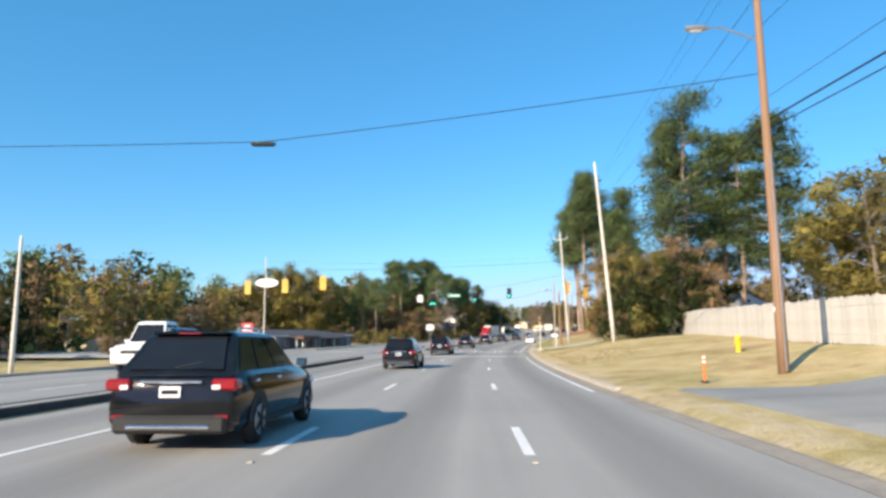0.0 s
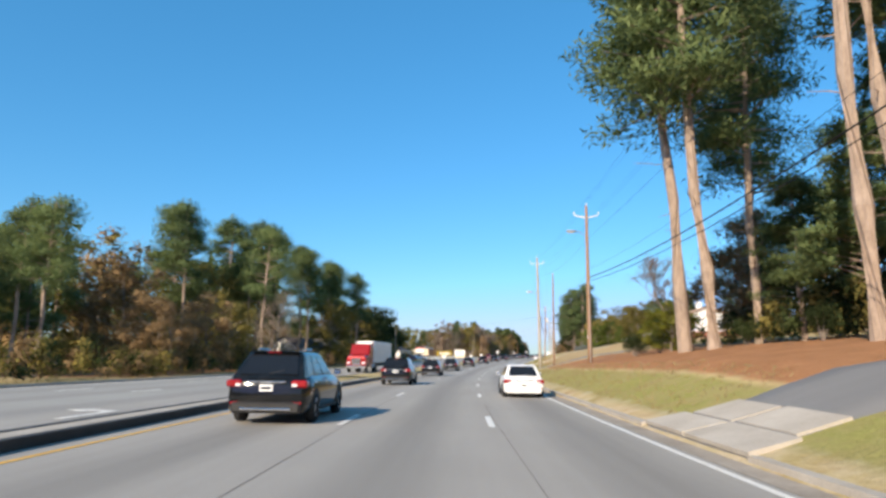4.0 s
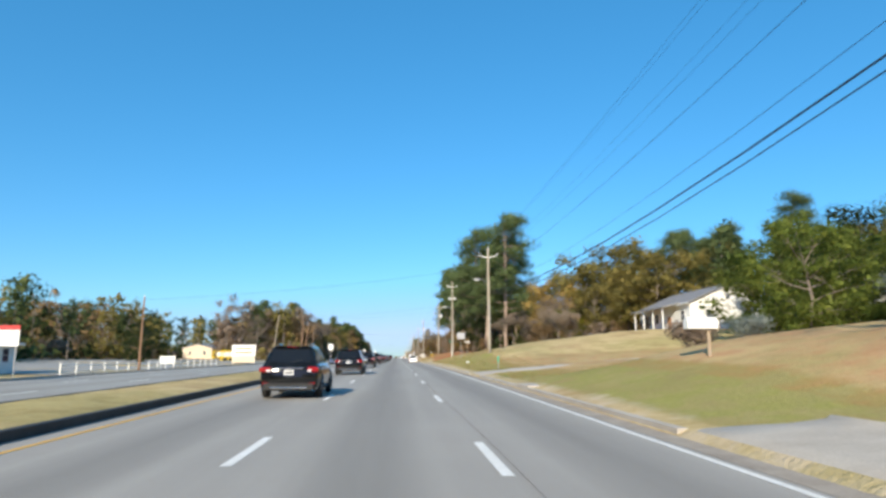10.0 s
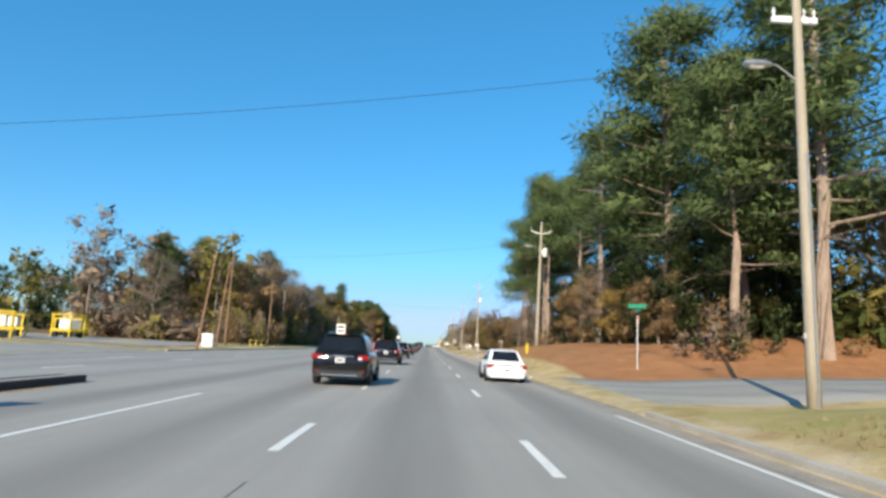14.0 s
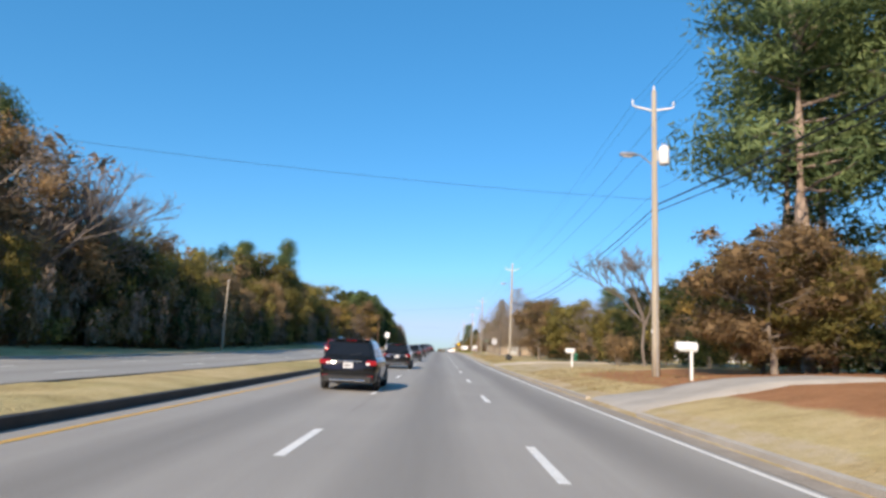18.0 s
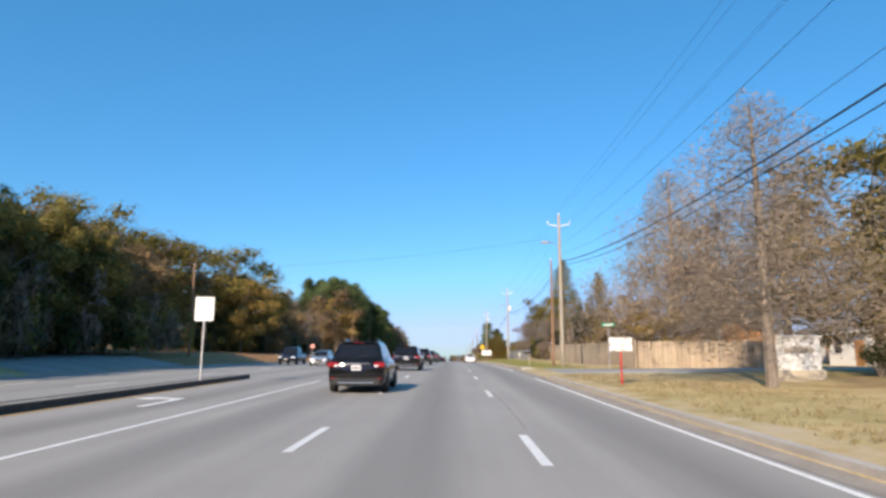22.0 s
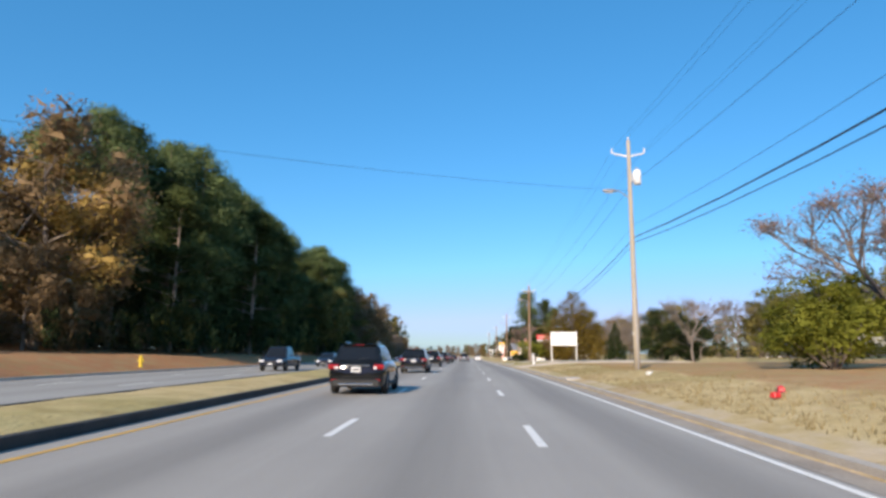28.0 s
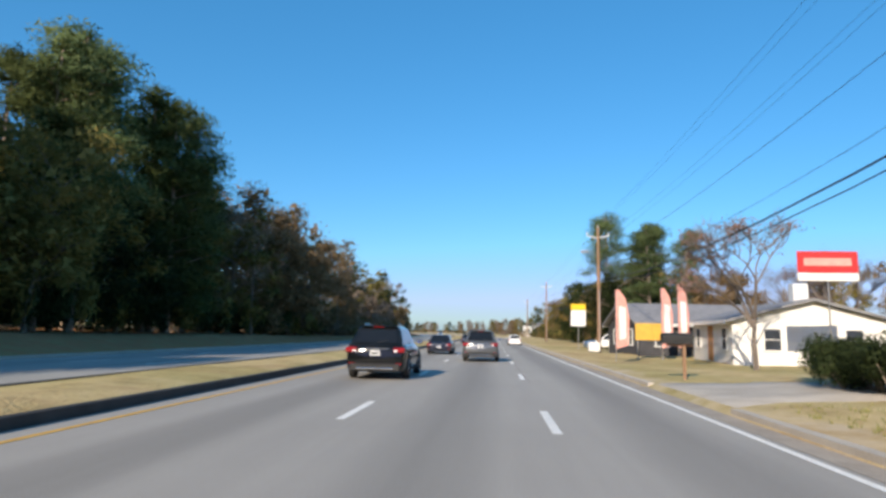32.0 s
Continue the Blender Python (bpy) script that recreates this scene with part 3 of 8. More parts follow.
# kerbs: open where drives and side roads cross
DRIVES = [(57.5, 65.0, 14, "concrete"), (98.5, 104.5, 12, "drive"), (169.5, 175.0, 20, "drive"), (203.0, 207.5, 13, "sand"), (241.0, 247.0, 8, "concrete"), (275.5, 281.5, 30, "concrete"), (419.5, 425.0, 11, "concrete"), (448.0, 454.0, 13, "concrete"), (493.0, 499.5, 30, "sand"), (733.0, 742.5, 22, "sand"), (757.0, 764.0, 26, "concrete"), (783.0, 790.0, 26, "concrete")]
SIDE_R = [(-30, 6.0), (349.0, 367.0), (561.0, 573.5)]
SIDE_L = [(46, 66), (352, 388), (560, 584)]


def gaps(lo, hi, cuts):
    out, s = [], lo
    for a, b in sorted(cuts):
        if a > s:
            out.append((s, a))
        s = max(s, b)
    if s < hi:
        out.append((s, hi))
    return out


for a, b in gaps(-190, 1390, [(d[0], d[1]) for d in DRIVES] + SIDE_R):
    ribbon("kerb", a, b, 5.6, 5.82, M["concrete"], 0.13, label="chipped pale concrete kerb beside the verge", category="kerb", thick=0.2)
for a, b in gaps(-190, 1390, SIDE_L):
    ribbon("kerb", a, b, -21.85, -21.6, M["concrete"], 0.13, label="pale concrete kerb of the opposite lanes", category="kerb", thick=0.2)

for a, b, r, l in MEDIANS:
    wide = r - l > 2
    ribbon("kerb", a, b, r - 0.22, r, M["kerb_dark"], 0.2, label="near-black kerb along the median", category="kerb", thick=0.28)
    ribbon("kerb", a, b, l, l + 0.22, M["kerb_dark"], 0.2, label="near-black kerb along the median", category="kerb", thick=0.28)
    if wide:
        k = int((b - a) / 2) + 1
        verts, cols, us = [], [], np.linspace(l + 0.22, r - 0.22, 7)
        for s in np.linspace(a, b, k):
            for u in us:
                edge = min(u - us[0], us[-1] - u)
                verts.append(flat(s, u, 0.17 + 0.12 * min(1, edge) + 0.06 * noise.noise((s * 0.4, u * 0.7, 5))))
                cols.append((0.0, 0.05 + 0.4 * (480 < s < 500), 0.1, 1))
        faces = [(i * 7 + j, i * 7 + j + 1, (i + 1) * 7 + j + 1, (i + 1) * 7 + j) for i in range(k - 1) for j in range(6)]
        me = bpy.data.meshes.new("median_grass")
        me.from_pydata(verts, [], faces)
        me.color_attributes.new("cover", "FLOAT_COLOR", "POINT").data.foreach_set("color", np.array(cols, dtype=np.float32).ravel())
        tagged(link_mesh("median_grass", me, GROUND), "tan dormant grass of the raised median", "grass", kind="structure")
    else:
        ribbon("median_top", a, b, l + 0.22, r - 0.22, M["concrete"], 0.19, label="narrow concrete median top", category="median")


# tapered noses where the median widens or narrows
for a, b, u0, u1, side in ((128, 140, -7.3, -10.4, -1), (416, 428, -7.4, -10.4, -1), (633, 645, -7.4, -10.4, -1), (288, 302, -6.25, -9.6, 1), (500, 514, -6.25, -9.6, 1)):
    def edge_at(s, a=a, b=b, u0=u0, u1=u1):
        k = (s - a) / (b - a)
        return u0 + (u1 - u0) * k * k * (3 - 2 * k)
    if side < 0:
        ribbon("kerb", a, b, edge_at, lambda s, f=edge_at: f(s) + 0.22, M["kerb_dark"], 0.2, 1.0, label="near-black kerb along the median", category="kerb", thick=0.28)
        ribbon("median_grass", a, b, lambda s, f=edge_at: f(s) + 0.22, u0 + 0.02, GROUND, 0.2, 1.0, label="tan dormant grass of the median nose", category="grass")
    else:
        ribbon("kerb", a, b, lambda s, f=edge_at: f(s) - 0.22, edge_at, M["kerb_dark"], 0.2, 1.0, label="near-black kerb along the median", category="kerb", thick=0.28)
        ribbon("median_grass", a, b, -9.62, lambda s, f=edge_at: f(s) - 0.2, GROUND, 0.2, 1.0, label="tan dormant grass of the median nose", category="grass")


def strip_mesh(name, rows, wide):
    """A sheet of ground from rows of points and their UVs, its outer columns sunk into the verge."""
    verts, uvs = [p for row_ in rows for p, _ in row_], [w for row_ in rows for _, w in row_]
    faces = [(i * wide + j, (i + 1) * wide + j, (i + 1) * wide + j + 1, i * wide + j + 1) for i in range(len(rows) - 1) for j in range(wide - 1)]
    me = bpy.data.meshes.new(name)
    me.from_pydata(verts, [], faces)
    me.polygons.foreach_set("use_smooth", [True] * len(faces))
    layer = me.uv_layers.new(name="UVMap")
    for lp in me.loops:
        layer.data[lp.index].uv = uvs[lp.vertex_index]
    return me


def drive(s0, s1, reach, key):
    """A drive over the verge: a flared apron, then a strip with worn uneven edges that follows the ground."""
    rows = []
    mid = (s0 + s1) / 2
    for u in [5.6, 5.9, 6.25, 6.6] + list(np.arange(7.2, reach, 0.7)) + [reach]:
        half = (s1 - s0) / 2 * (1.0 if u < 5.7 else 0.72 + 0.28 * math.exp(-(u - 5.6) / 1.1))
        line = []
        for k in range(7):
            f = (-1.0, -0.93, -0.5, 0, 0.5, 0.93, 1.0)[k]
            s = mid + half * f + (0.28 * noise.noise((u * 0.9, s0 + k // 3, 2)) if u > 6 else 0.0) * abs(f)
            outer = k in (0, 6)
            if outer and u > 6:
                s += math.copysign(0.3, f)
            if u < 5.7:
                p = flat(s, u, 0.02)
            else:
                p = spot(s, u, 0.035 if u < 8 else 0.085)
                if u < 7:
                    p.z = max(p.z, flat(s, u, 0.05 + 0.12 * (u - 5.6)).z)
                if outer:
                    p.z -= 0.2 if u > 6 else 0.06
            line.append((p, (s, u)))
        rows.append(line)
    w = (s1 - s0) / 2
    me = strip_mesh("driveway", rows, 7)
    text = {"concrete": "cracked pale concrete driveway across the verge", "sand": "pale sandy driveway worn across the verge"}.get(key, "dark asphalt driveway with broken edges")
    ob = tagged(link_mesh("driveway", me, M[key]), text, "driveway", kind="structure")
    if key != "drive":
        return
    # broken concrete slabs of the apron
    for ua, ub, k0, k1, tip in ((5.64, 6.62, -0.98, 0.02, 0.05), (5.66, 6.58, 0.06, 0.97, 0.02), (6.7, 7.75, -0.8, -0.02, 0.03), (6.66, 7.7, 0.04, 0.78, 0.06)):
        q = []
        for uu, kk in ((ua, k0), (ua, k1), (ub, k1 * 0.93), (ub, k0 * 0.93)):
            p = flat(mid + kk * w, uu, 0.07 + 0.12 * (uu - 5.6) + (tip if kk == k1 else 0.0))
            p.z = max(p.z, gz(mid + kk * w, uu) + 0.06)
            q.append(p)
        part("concrete_slab", slab(B(), q[::-1], 0.09), M["concrete"], ob)


for d in DRIVES:
    drive(*d)


def side_road(s0, s1, side, reach):
    """A street that leaves the road, with rounded corners."""
    rows = []
    sign = 1 if side > 0 else -1
    base = 5.55 if side > 0 else 20.95
    mid = (s0 + s1) / 2
    for k in [0, 0.4, 0.7, 1.0, 1.5, 2.0, 2.7, 3.5, 4.5, 5.5, 7, 9, 11, 14, 18, 22, 28, 34, 42, 50, reach]:
        u = sign * (base + k)
        half = (s1 - s0) / 2 - 3.4 * (1 - math.exp(-k / 1.8))
        line = []
        for j in range(7):
            f = (-1.0, -0.97, -0.5, 0, 0.5, 0.97, 1.0)[j]
            s = mid + half * f + (0.15 * noise.noise((k * 0.6, s0 + j // 3, 2)) if k > 1 else 0.0) * abs(f)
            if k > 1 and j in (0, 6):
                s += math.copysign(0.35, f)
            p = spot(s, u, 0.06) if k > 1 else flat(s, u, 0.015 + 0.08 * k)
            if k > 1:
                p.z = max(p.z, zroad(s) + 0.07) - (0.25 if j in (0, 6) else 0.0)
            line.append((p, (s, u)))
        rows.append(line)
    me = strip_mesh("side_road", rows, 7)
    tagged(link_mesh("side_road", me, M["asphalt_far"]), "pale asphalt side street meeting the road", "road", kind="structure")


for a, b in SIDE_R:
    side_road(a, b, 1, 90)
for a, b in SIDE_L:
    side_road(a, b, -1, 60)

# paved forecourts of the left-hand shops
for a, b, u0, u1 in ((60, 120, -48, -24), (296, 350, -60, -27), (392, 424, -58, -25)):
    k, n = 12, 4
    verts = [spot(s, u, 0.04) for s in np.linspace(a, b, k) for u in np.linspace(u0, u1, n)]
    faces = [(i * n + j, i * n + j + 1, (i + 1) * n + j + 1, (i + 1) * n + j) for i in range(k - 1) for j in range(n - 1)]
    me = bpy.data.meshes.new("forecourt")
    me.from_pydata(verts, [], faces)
    layer = me.uv_layers.new(name="UVMap")
    for lp in me.loops:
        v = verts[lp.vertex_index]
        layer.data[lp.index].uv = (v.x, v.y)
    tagged(link_mesh("forecourt", me, M["asphalt_far"]), "pale paved forecourt beside the road", "pavement", kind="structure")

# ---- markings ----
MARK = 0.006
dashes = new("lane_dashes")
tagged(dashes, "broken white lane lines painted on asphalt", "lane marking", kind="structure")
for u, ph in ((-1.85, 0.6), (1.85, -0.4), (-14.1, 4.0), (-17.6, 4.0)):
    near = [-32.5, -19.1, -5.7, 7.0, 21.2, 34.6, 77.0, 90.4, 103.8, 117.2, 131.0]
    for s in near + [ph + 12.19 * k for k in range(12, 92)]:
        ribbon("dash", s, s + 3.05, u - 0.08, u + 0.08, M["white_line"], MARK, 3.1, parent=dashes)
for a, b in gaps(-190, 1300, SIDE_R + [(42, 66)]):
    ribbon("edge_line", a, b, 4.84, 4.97, M["white_line"], MARK, label="solid white edge line", category="lane marking")
for a, b in ((68, 286), (390, 498), (584, 1300)):
    ribbon("yellow_line", a, b, -5.68, -5.54, M["yellow_line"], MARK, label="solid yellow line beside the median", category="lane marking")
for a, b in ((-150, 40), (292, 350), (503, 558)):
    ribbon("turn_lane_line", a, b, -5.68, -5.54, M["white_line"], MARK, label="solid white turn lane line", category="lane marking")
    ribbon("yellow_line", a, b, -9.45 if a > 0 else -8.85, -9.33 if a > 0 else -8.73, M["yellow_line"], MARK, label="yellow line beside the narrow median", category="lane marking")
for a, b in ((68, 350), (390, 556), (586, 1300)):
    ribbon("edge_line", a, b, -20.8, -20.68, M["white_line"], MARK, label="white edge line of the opposite lanes", category="lane marking")
# crosswalk: two long bars and pairs of short ones between them, and the stop line
walkway = tagged(new("crosswalk"), "white crosswalk with paired bars over the lanes", "crosswalk", kind="structure")
for s in (58.3, 61.6):
    ribbon("bar", s, s + 0.3, -20.5, 6.0, M["white_line"], MARK, 0.4, parent=walkway)
for u in (-8.2, -5.4, -3.0, -0.6, 1.7, 4.0):
    for du in (0, 0.62):
        ribbon("bar", 58.65, 61.55, u + du - 0.16, u + du + 0.16, M["white_line"], MARK + 0.002, 3, parent=walkway)
ribbon("stop_line", 44.6, 45.2, -8.6, 5.0, M["white_line"], MARK, 0.6, label="wide white stop line", category="lane marking")


def arrow_mark(s, u, turn):
    bm = B()
    loft(bm, [[(-0.1, -1.6, 0), (0.1, -1.6, 0), (0.1, 0.2, 0), (-0.1, 0.2, 0)], [(-0.1, -1.6, 0.004), (0.1, -1.6, 0.004), (0.1, 0.2, 0.004), (-0.1, 0.2, 0.004)]])
    for sgn in ((-1,) if turn else (-1,)):
        loft(bm, [[(-0.1, 0.2, z), (0.1, 0.2, z), (0.05, 0.75, z), (-0.7, 0.95, z), (-0.7, 0.7, z), (-0.25, 0.55, z)] for z in (0, 0.004)])
        loft(bm, [[(-0.7, 1.25, z), (-1.3, 0.82, z), (-0.7, 0.42, z)] for z in (0, 0.004)])
    ob = part("turn_arrow", bm, M["white_line"], None)
    ob.matrix_basis = at(s, u, 0 if u > -11 else 180, 1.15, 0.008, True)
    tagged(ob, "white left-turn arrow painted on the lane", "road marking", "painted arrows", "structure")


for s, u in ((306, -7.5), (333, -7.5), (526, -7.5), (546, -7.5), (106, -9.0), (124, -9.0), (402, -9.0), (418, -9.0), (590, -9.0), (620, -9.0)):
    arrow_mark(s, u, 1)

# tar-filled seams beside the lane lines
for u, spans in ((1.99, ((84, 112), (160, 190), (240, 268), (284, 318), (402, 431), (478, 512), (540, 556), (618, 652), (722, 748), (790, 830))), (-1.72, ((92, 118), (318, 340), (446, 470), (640, 668)))):
    for a, b in spans:
        ribbon("tar_seam", a, b, lambda s, u=u: u + 0.05 * math.sin(s * 0.21), lambda s, u=u: u + 0.016 + 0.05 * math.sin(s * 0.21), M["seam"], 0.004, 1.5, label="dark tar-filled seam between lanes", category="road seam")

# ---- trees ----
def pydata(name, verts, faces, material, parent, label="", normals=None):
    me = bpy.data.meshes.new(name)
    me.from_pydata(verts, [], faces)
    if normals is not None:
        me.polygons.foreach_set("use_smooth", [True] * len(faces))
        me.normals_split_custom_set_from_vertices(normals)
    ob = link_mesh(name, me, material, parent)
    if label:
        ob["label"] = label
    return ob


def limb(V, F, pts, radii, n=6):
    """A tapered, bent limb through points."""
    rings = []
    for i, p in enumerate(pts):
        d = (pts[min(i + 1, len(pts) - 1)] - pts[max(i - 1, 0)]).normalized()
        q = d.to_track_quat("Z", "Y")
        base = len(V)
        for k in range(n):
            a = 2 * math.pi * k / n
            V.append(p + q @ Vector((radii[i] * math.cos(a), radii[i] * math.sin(a), 0)))
        rings.append(base)
    for a, b in zip(rings, rings[1:]):
        for k in range(n):
            F.append((a + k, a + (k + 1) % n, b + (k + 1) % n, b + k))
    F.append(tuple(rings[-1] + k for k in range(n)))


def bend(r, a, b, sag, k=4):
    """Points from a to b along an uneven line."""
    out = []
    for i in range(k + 1):
        t = i / k
        w = math.sin(math.pi * t) * sag
        out.append(a.lerp(b, t) + Vector((r.uniform(-w, w), r.uniform(-w, w), r.uniform(-w, w) * 0.5)))
    out[0], out[-1] = a, b
    return out


def leaves(r, clumps, count, size, lengthen=1.0, shell=0.55, core=0.0, dense=1.7, twigs=34):
    """Small pointed blades scattered through clumps of (centre, radii), over ragged twiggy cores; their normals lean outwards, as those of a leafy mass do."""
    g = np.random.default_rng(r.randrange(1 << 30))
    count = int(count * dense)
    mid, big = np.array([c[0] for c in clumps]), np.array([c[1] for c in clumps])
    w = (big[:, 0] * big[:, 1]) ** 0.8
    pick = g.choice(len(clumps), count, p=w / w.sum())

    def unit(x):
        return x / np.linalg.norm(x, axis=1)[:, None]
    d = unit(g.normal(size=(count, 3)))
    k = shell + (1.15 - shell) * g.random(count) ** 0.75
    p = mid[pick] + d * big[pick] * k[:, None]
    a = unit(g.normal(size=(count, 3)) + d * 0.8)
    b = unit(np.cross(a, g.normal(size=(count, 3))))
    z = size * (0.5 + 0.8 * g.random(count))[:, None]
    tri = np.stack([p - a * z * lengthen, p + b * z * 0.6, p + a * z * lengthen], 1)
    if core:
        m = len(clumps) * twigs
        which = np.repeat(np.arange(len(clumps)), twigs)
        e = unit(g.normal(size=(m, 3)))
        q = mid[which] + e * big[which] * (core * 0.95 * g.random(m) ** 0.5)[:, None]
        tri = np.concatenate([tri, q[:, None, :] + g.normal(size=(m, 3, 3)) * big[which][:, None, :] * (1.4 * core / twigs ** 0.5)])
        d = np.concatenate([d, e])
    own = unit(np.cross(tri[:, 1] - tri[:, 0], tri[:, 2] - tri[:, 0]) + 1e-9)
    back = (own * d).sum(1) < 0
    tri[back] = tri[back][:, ::-1]
    own[back] *= -1
    nrm = np.repeat(unit(d * 0.75 + own * 0.4), 3, 0)
    n = len(tri)
    return tri.reshape(-1, 3).tolist(), np.arange(n * 3).reshape(-1, 3).tolist(), nrm.tolist()


def foliage(name, r, clumps, count, size, key, parent, *shape):
    v, f, n = leaves(r, clumps, count, size, *shape)
    return pydata(name, v, f, M[key], parent, "", n)


def make_pine(seed, h=24.0, count=3200, bare=0.5, key="needles", core=0.34, label="tall pine with a bare trunk and ragged clumped crown"):
    r = random.Random(seed)
    t = thing("pine_tree", label, "tree", group="roadside trees")
    V, F, clumps = [], [], []
    lean = Vector((r.uniform(-0.5, 0.5), r.uniform(-0.5, 0.5), 0))
    axis = [Vector((0, 0, -0.3)) + lean * (i / 6) ** 2 + Vector((r.uniform(-0.12, 0.12), r.uniform(-0.12, 0.12), h * i / 6)) for i in range(7)]
    limb(V, F, axis, [0.013 * h * (1 - 0.8 * i / 6) + 0.02 for i in range(7)], 8)

    def on(z):
        k = max(0, min(5.99, z / h * 6))
        return axis[int(k)].lerp(axis[int(k) + 1], k - int(k))
    for i in range(38):
        f = bare + (0.985 - bare) * (i + r.random()) / 38
        a = r.uniform(0, 2 * math.pi)
        spread = h * 0.19 * (1.15 - f) ** 0.55 * r.uniform(0.5, 1.15) * (0.5 + 0.5 * min(1, (f - bare) * 8 + 0.5))
        p = on(f * h)
        e = p + Vector((math.cos(a) * spread, math.sin(a) * spread, r.uniform(0.0, 0.1) * h * (1.1 - f)))
        limb(V, F, bend(r, p, e, 0.2, 3), [0.0035 * h, 0.003 * h, 0.002 * h, 0.0008 * h], 4)
        rr = h * r.uniform(0.042, 0.072)
        clumps.append((e, (rr * 1.25, rr * 1.25, rr * 0.72)))
        if r.random() < 0.7:
            clumps.append((p.lerp(e, 0.6) + Vector((0, 0, rr * 0.4)), (rr, rr, rr * 0.6)))
    clumps.append((axis[-1], (h * 0.04, h * 0.04, h * 0.05)))
    for i in range(5):
        f = r.uniform(0.25, bare)
        a = r.uniform(0, 6.28)
        p = on(f * h)
        limb(V, F, bend(r, p, p + Vector((math.cos(a), math.sin(a), r.uniform(-0.2, 0.3))) * r.uniform(0.6, 2.0), 0.1, 2), [0.03, 0.02, 0.006], 4)
    pydata("trunk", V, F, M["bark"], t)
    foliage("crown", r, clumps, count, 0.0072 * h, key, t, 1.5, 0.3, core, 2.3)
    return t


def make_broadleaf(seed, h=12.0, wide=0.42, key="olive", count=3000, fill=1.0, low=0.22, label="autumn tree with thinning leaves", name="broadleaf_tree", leaf=0.2, bark="bark_grey", group="roadside trees", cat="tree"):
    r = random.Random(seed)
    t = thing(name, label, cat, group=group)
    V, F, clumps = [], [], []
    fork = h * r.uniform(0.28, 0.4)
    axis = [Vector((0, 0, -0.3)), Vector((r.uniform(-0.1, 0.1), r.uniform(-0.1, 0.1), fork * 0.5)), Vector((r.uniform(-0.3, 0.3), r.uniform(-0.3, 0.3), fork)), Vector((r.uniform(-0.5, 0.5), r.uniform(-0.5, 0.5), h * 0.9))]
    limb(V, F, axis, [0.02 * h, 0.016 * h, 0.012 * h, 0.002 * h], 8)
    for i in range(16):
        f = low + (0.97 - low) * (i + r.random() * 0.9) / 16
        a = i * 2.4 + r.uniform(-0.5, 0.5)
        prof = math.sin(math.pi * min(1, max(0.06, (f - low * 0.5) / (1.08 - low * 0.5)))) ** 0.75
        spread = h * wide * prof * r.uniform(0.55, 1.1)
        z0 = max(fork * 0.6, f * h * 0.72)
        k = min(1, z0 / (h * 0.9))
        p = axis[1].lerp(axis[2], min(1, k * 2)) if k < 0.5 else axis[2].lerp(axis[3], (k - 0.5) * 2)
        p = Vector((p.x, p.y, min(z0, h * 0.88)))
        e = Vector((math.cos(a) * spread, math.sin(a) * spread, f * h))
        pts = bend(r, p, e, 0.35, 3)
        limb(V, F, pts, [0.007 * h, 0.005 * h, 0.003 * h, 0.001 * h], 5)
        rr = h * r.uniform(0.1, 0.155) * (0.72 if fill < 0.9 else 1.0)
        clumps.append((e, (rr, rr, rr * 0.8)))
        for j in range(3):
            q = pts[2] + Vector((r.uniform(-1, 1), r.uniform(-1, 1), r.uniform(-0.4, 1.0))) * rr * 1.4
            limb(V, F, [pts[1].lerp(pts[2], 0.5), q], [0.003 * h, 0.0006 * h], 4)
            clumps.append((q, (rr * 0.8, rr * 0.8, rr * 0.65)))
    pydata("trunk", V, F, M[bark], t)
    foliage("crown", r, clumps, int(count * fill), leaf * h / 12 * 0.55, key, t, 1.0, 0.3, 0.0 if fill < 0.9 else 0.82, 4.2, 70)
    return t


def make_bare(seed, h=10.0, wide=0.5, label="leafless tree with a spray of grey twigs", key=None, count=500, bark="twig"):
    r = random.Random(seed)
    t = thing("bare_tree", label, "tree", group="roadside trees")
    V, F, V2, F2, tips = [], [], [], [], []

    def grow(p, d, length, rad, depth):
        e = p + d * length
        limb(V if depth < 3 else V2, F if depth < 3 else F2, bend(r, p, e, length * 0.07, 2), [rad, rad * 0.85, rad * 0.65], 5 if depth < 2 else 3)
        if depth > 2:
            # a spray of fine twigs along the branch
            for i in range(9 if depth == 4 else 6):
                q = p.lerp(e, r.uniform(0.3, 1.05))
                w = (d * 0.7 + Vector((r.uniform(-1, 1), r.uniform(-1, 1), r.uniform(-0.4, 1)))).normalized() * h * r.uniform(0.03, 0.075)
                o = Vector((r.uniform(-1, 1), r.uniform(-1, 1), r.uniform(-1, 1))).normalized() * 0.0016 * h
                n = len(V2)
                V2.extend([tuple(q - o), tuple(q + o), tuple(q + w)])
                F2.append((n, n + 1, n + 2))
        if depth == 4:
            tips.append(e)
            return
        for i in range(3 if depth else 4):
            nd = (d + Vector((r.uniform(-1, 1), r.uniform(-1, 1), r.uniform(-0.25, 0.6))) * (0.75 * wide / 0.5)).normalized()
            grow(p.lerp(e, r.uniform(0.75, 1.0)), nd, length * r.uniform(0.58, 0.8), rad * 0.58, depth + 1)
    grow(Vector((0, 0, -0.3)), Vector((0, 0, 1)), h * 0.3, h * 0.0125, 0)
    pydata("trunk", V, F, M[bark], t, "grey trunk and limbs")
    pydata("twig_spray", V2, F2, M[bark], t, "haze of fine twigs")
    if key:
        clumps = [(e, (h * 0.06, h * 0.06, h * 0.05)) for e in tips]
        foliage("crown", r, clumps, count * 2, 0.0075 * h, key, t, 1.0, 0.1)
    return t


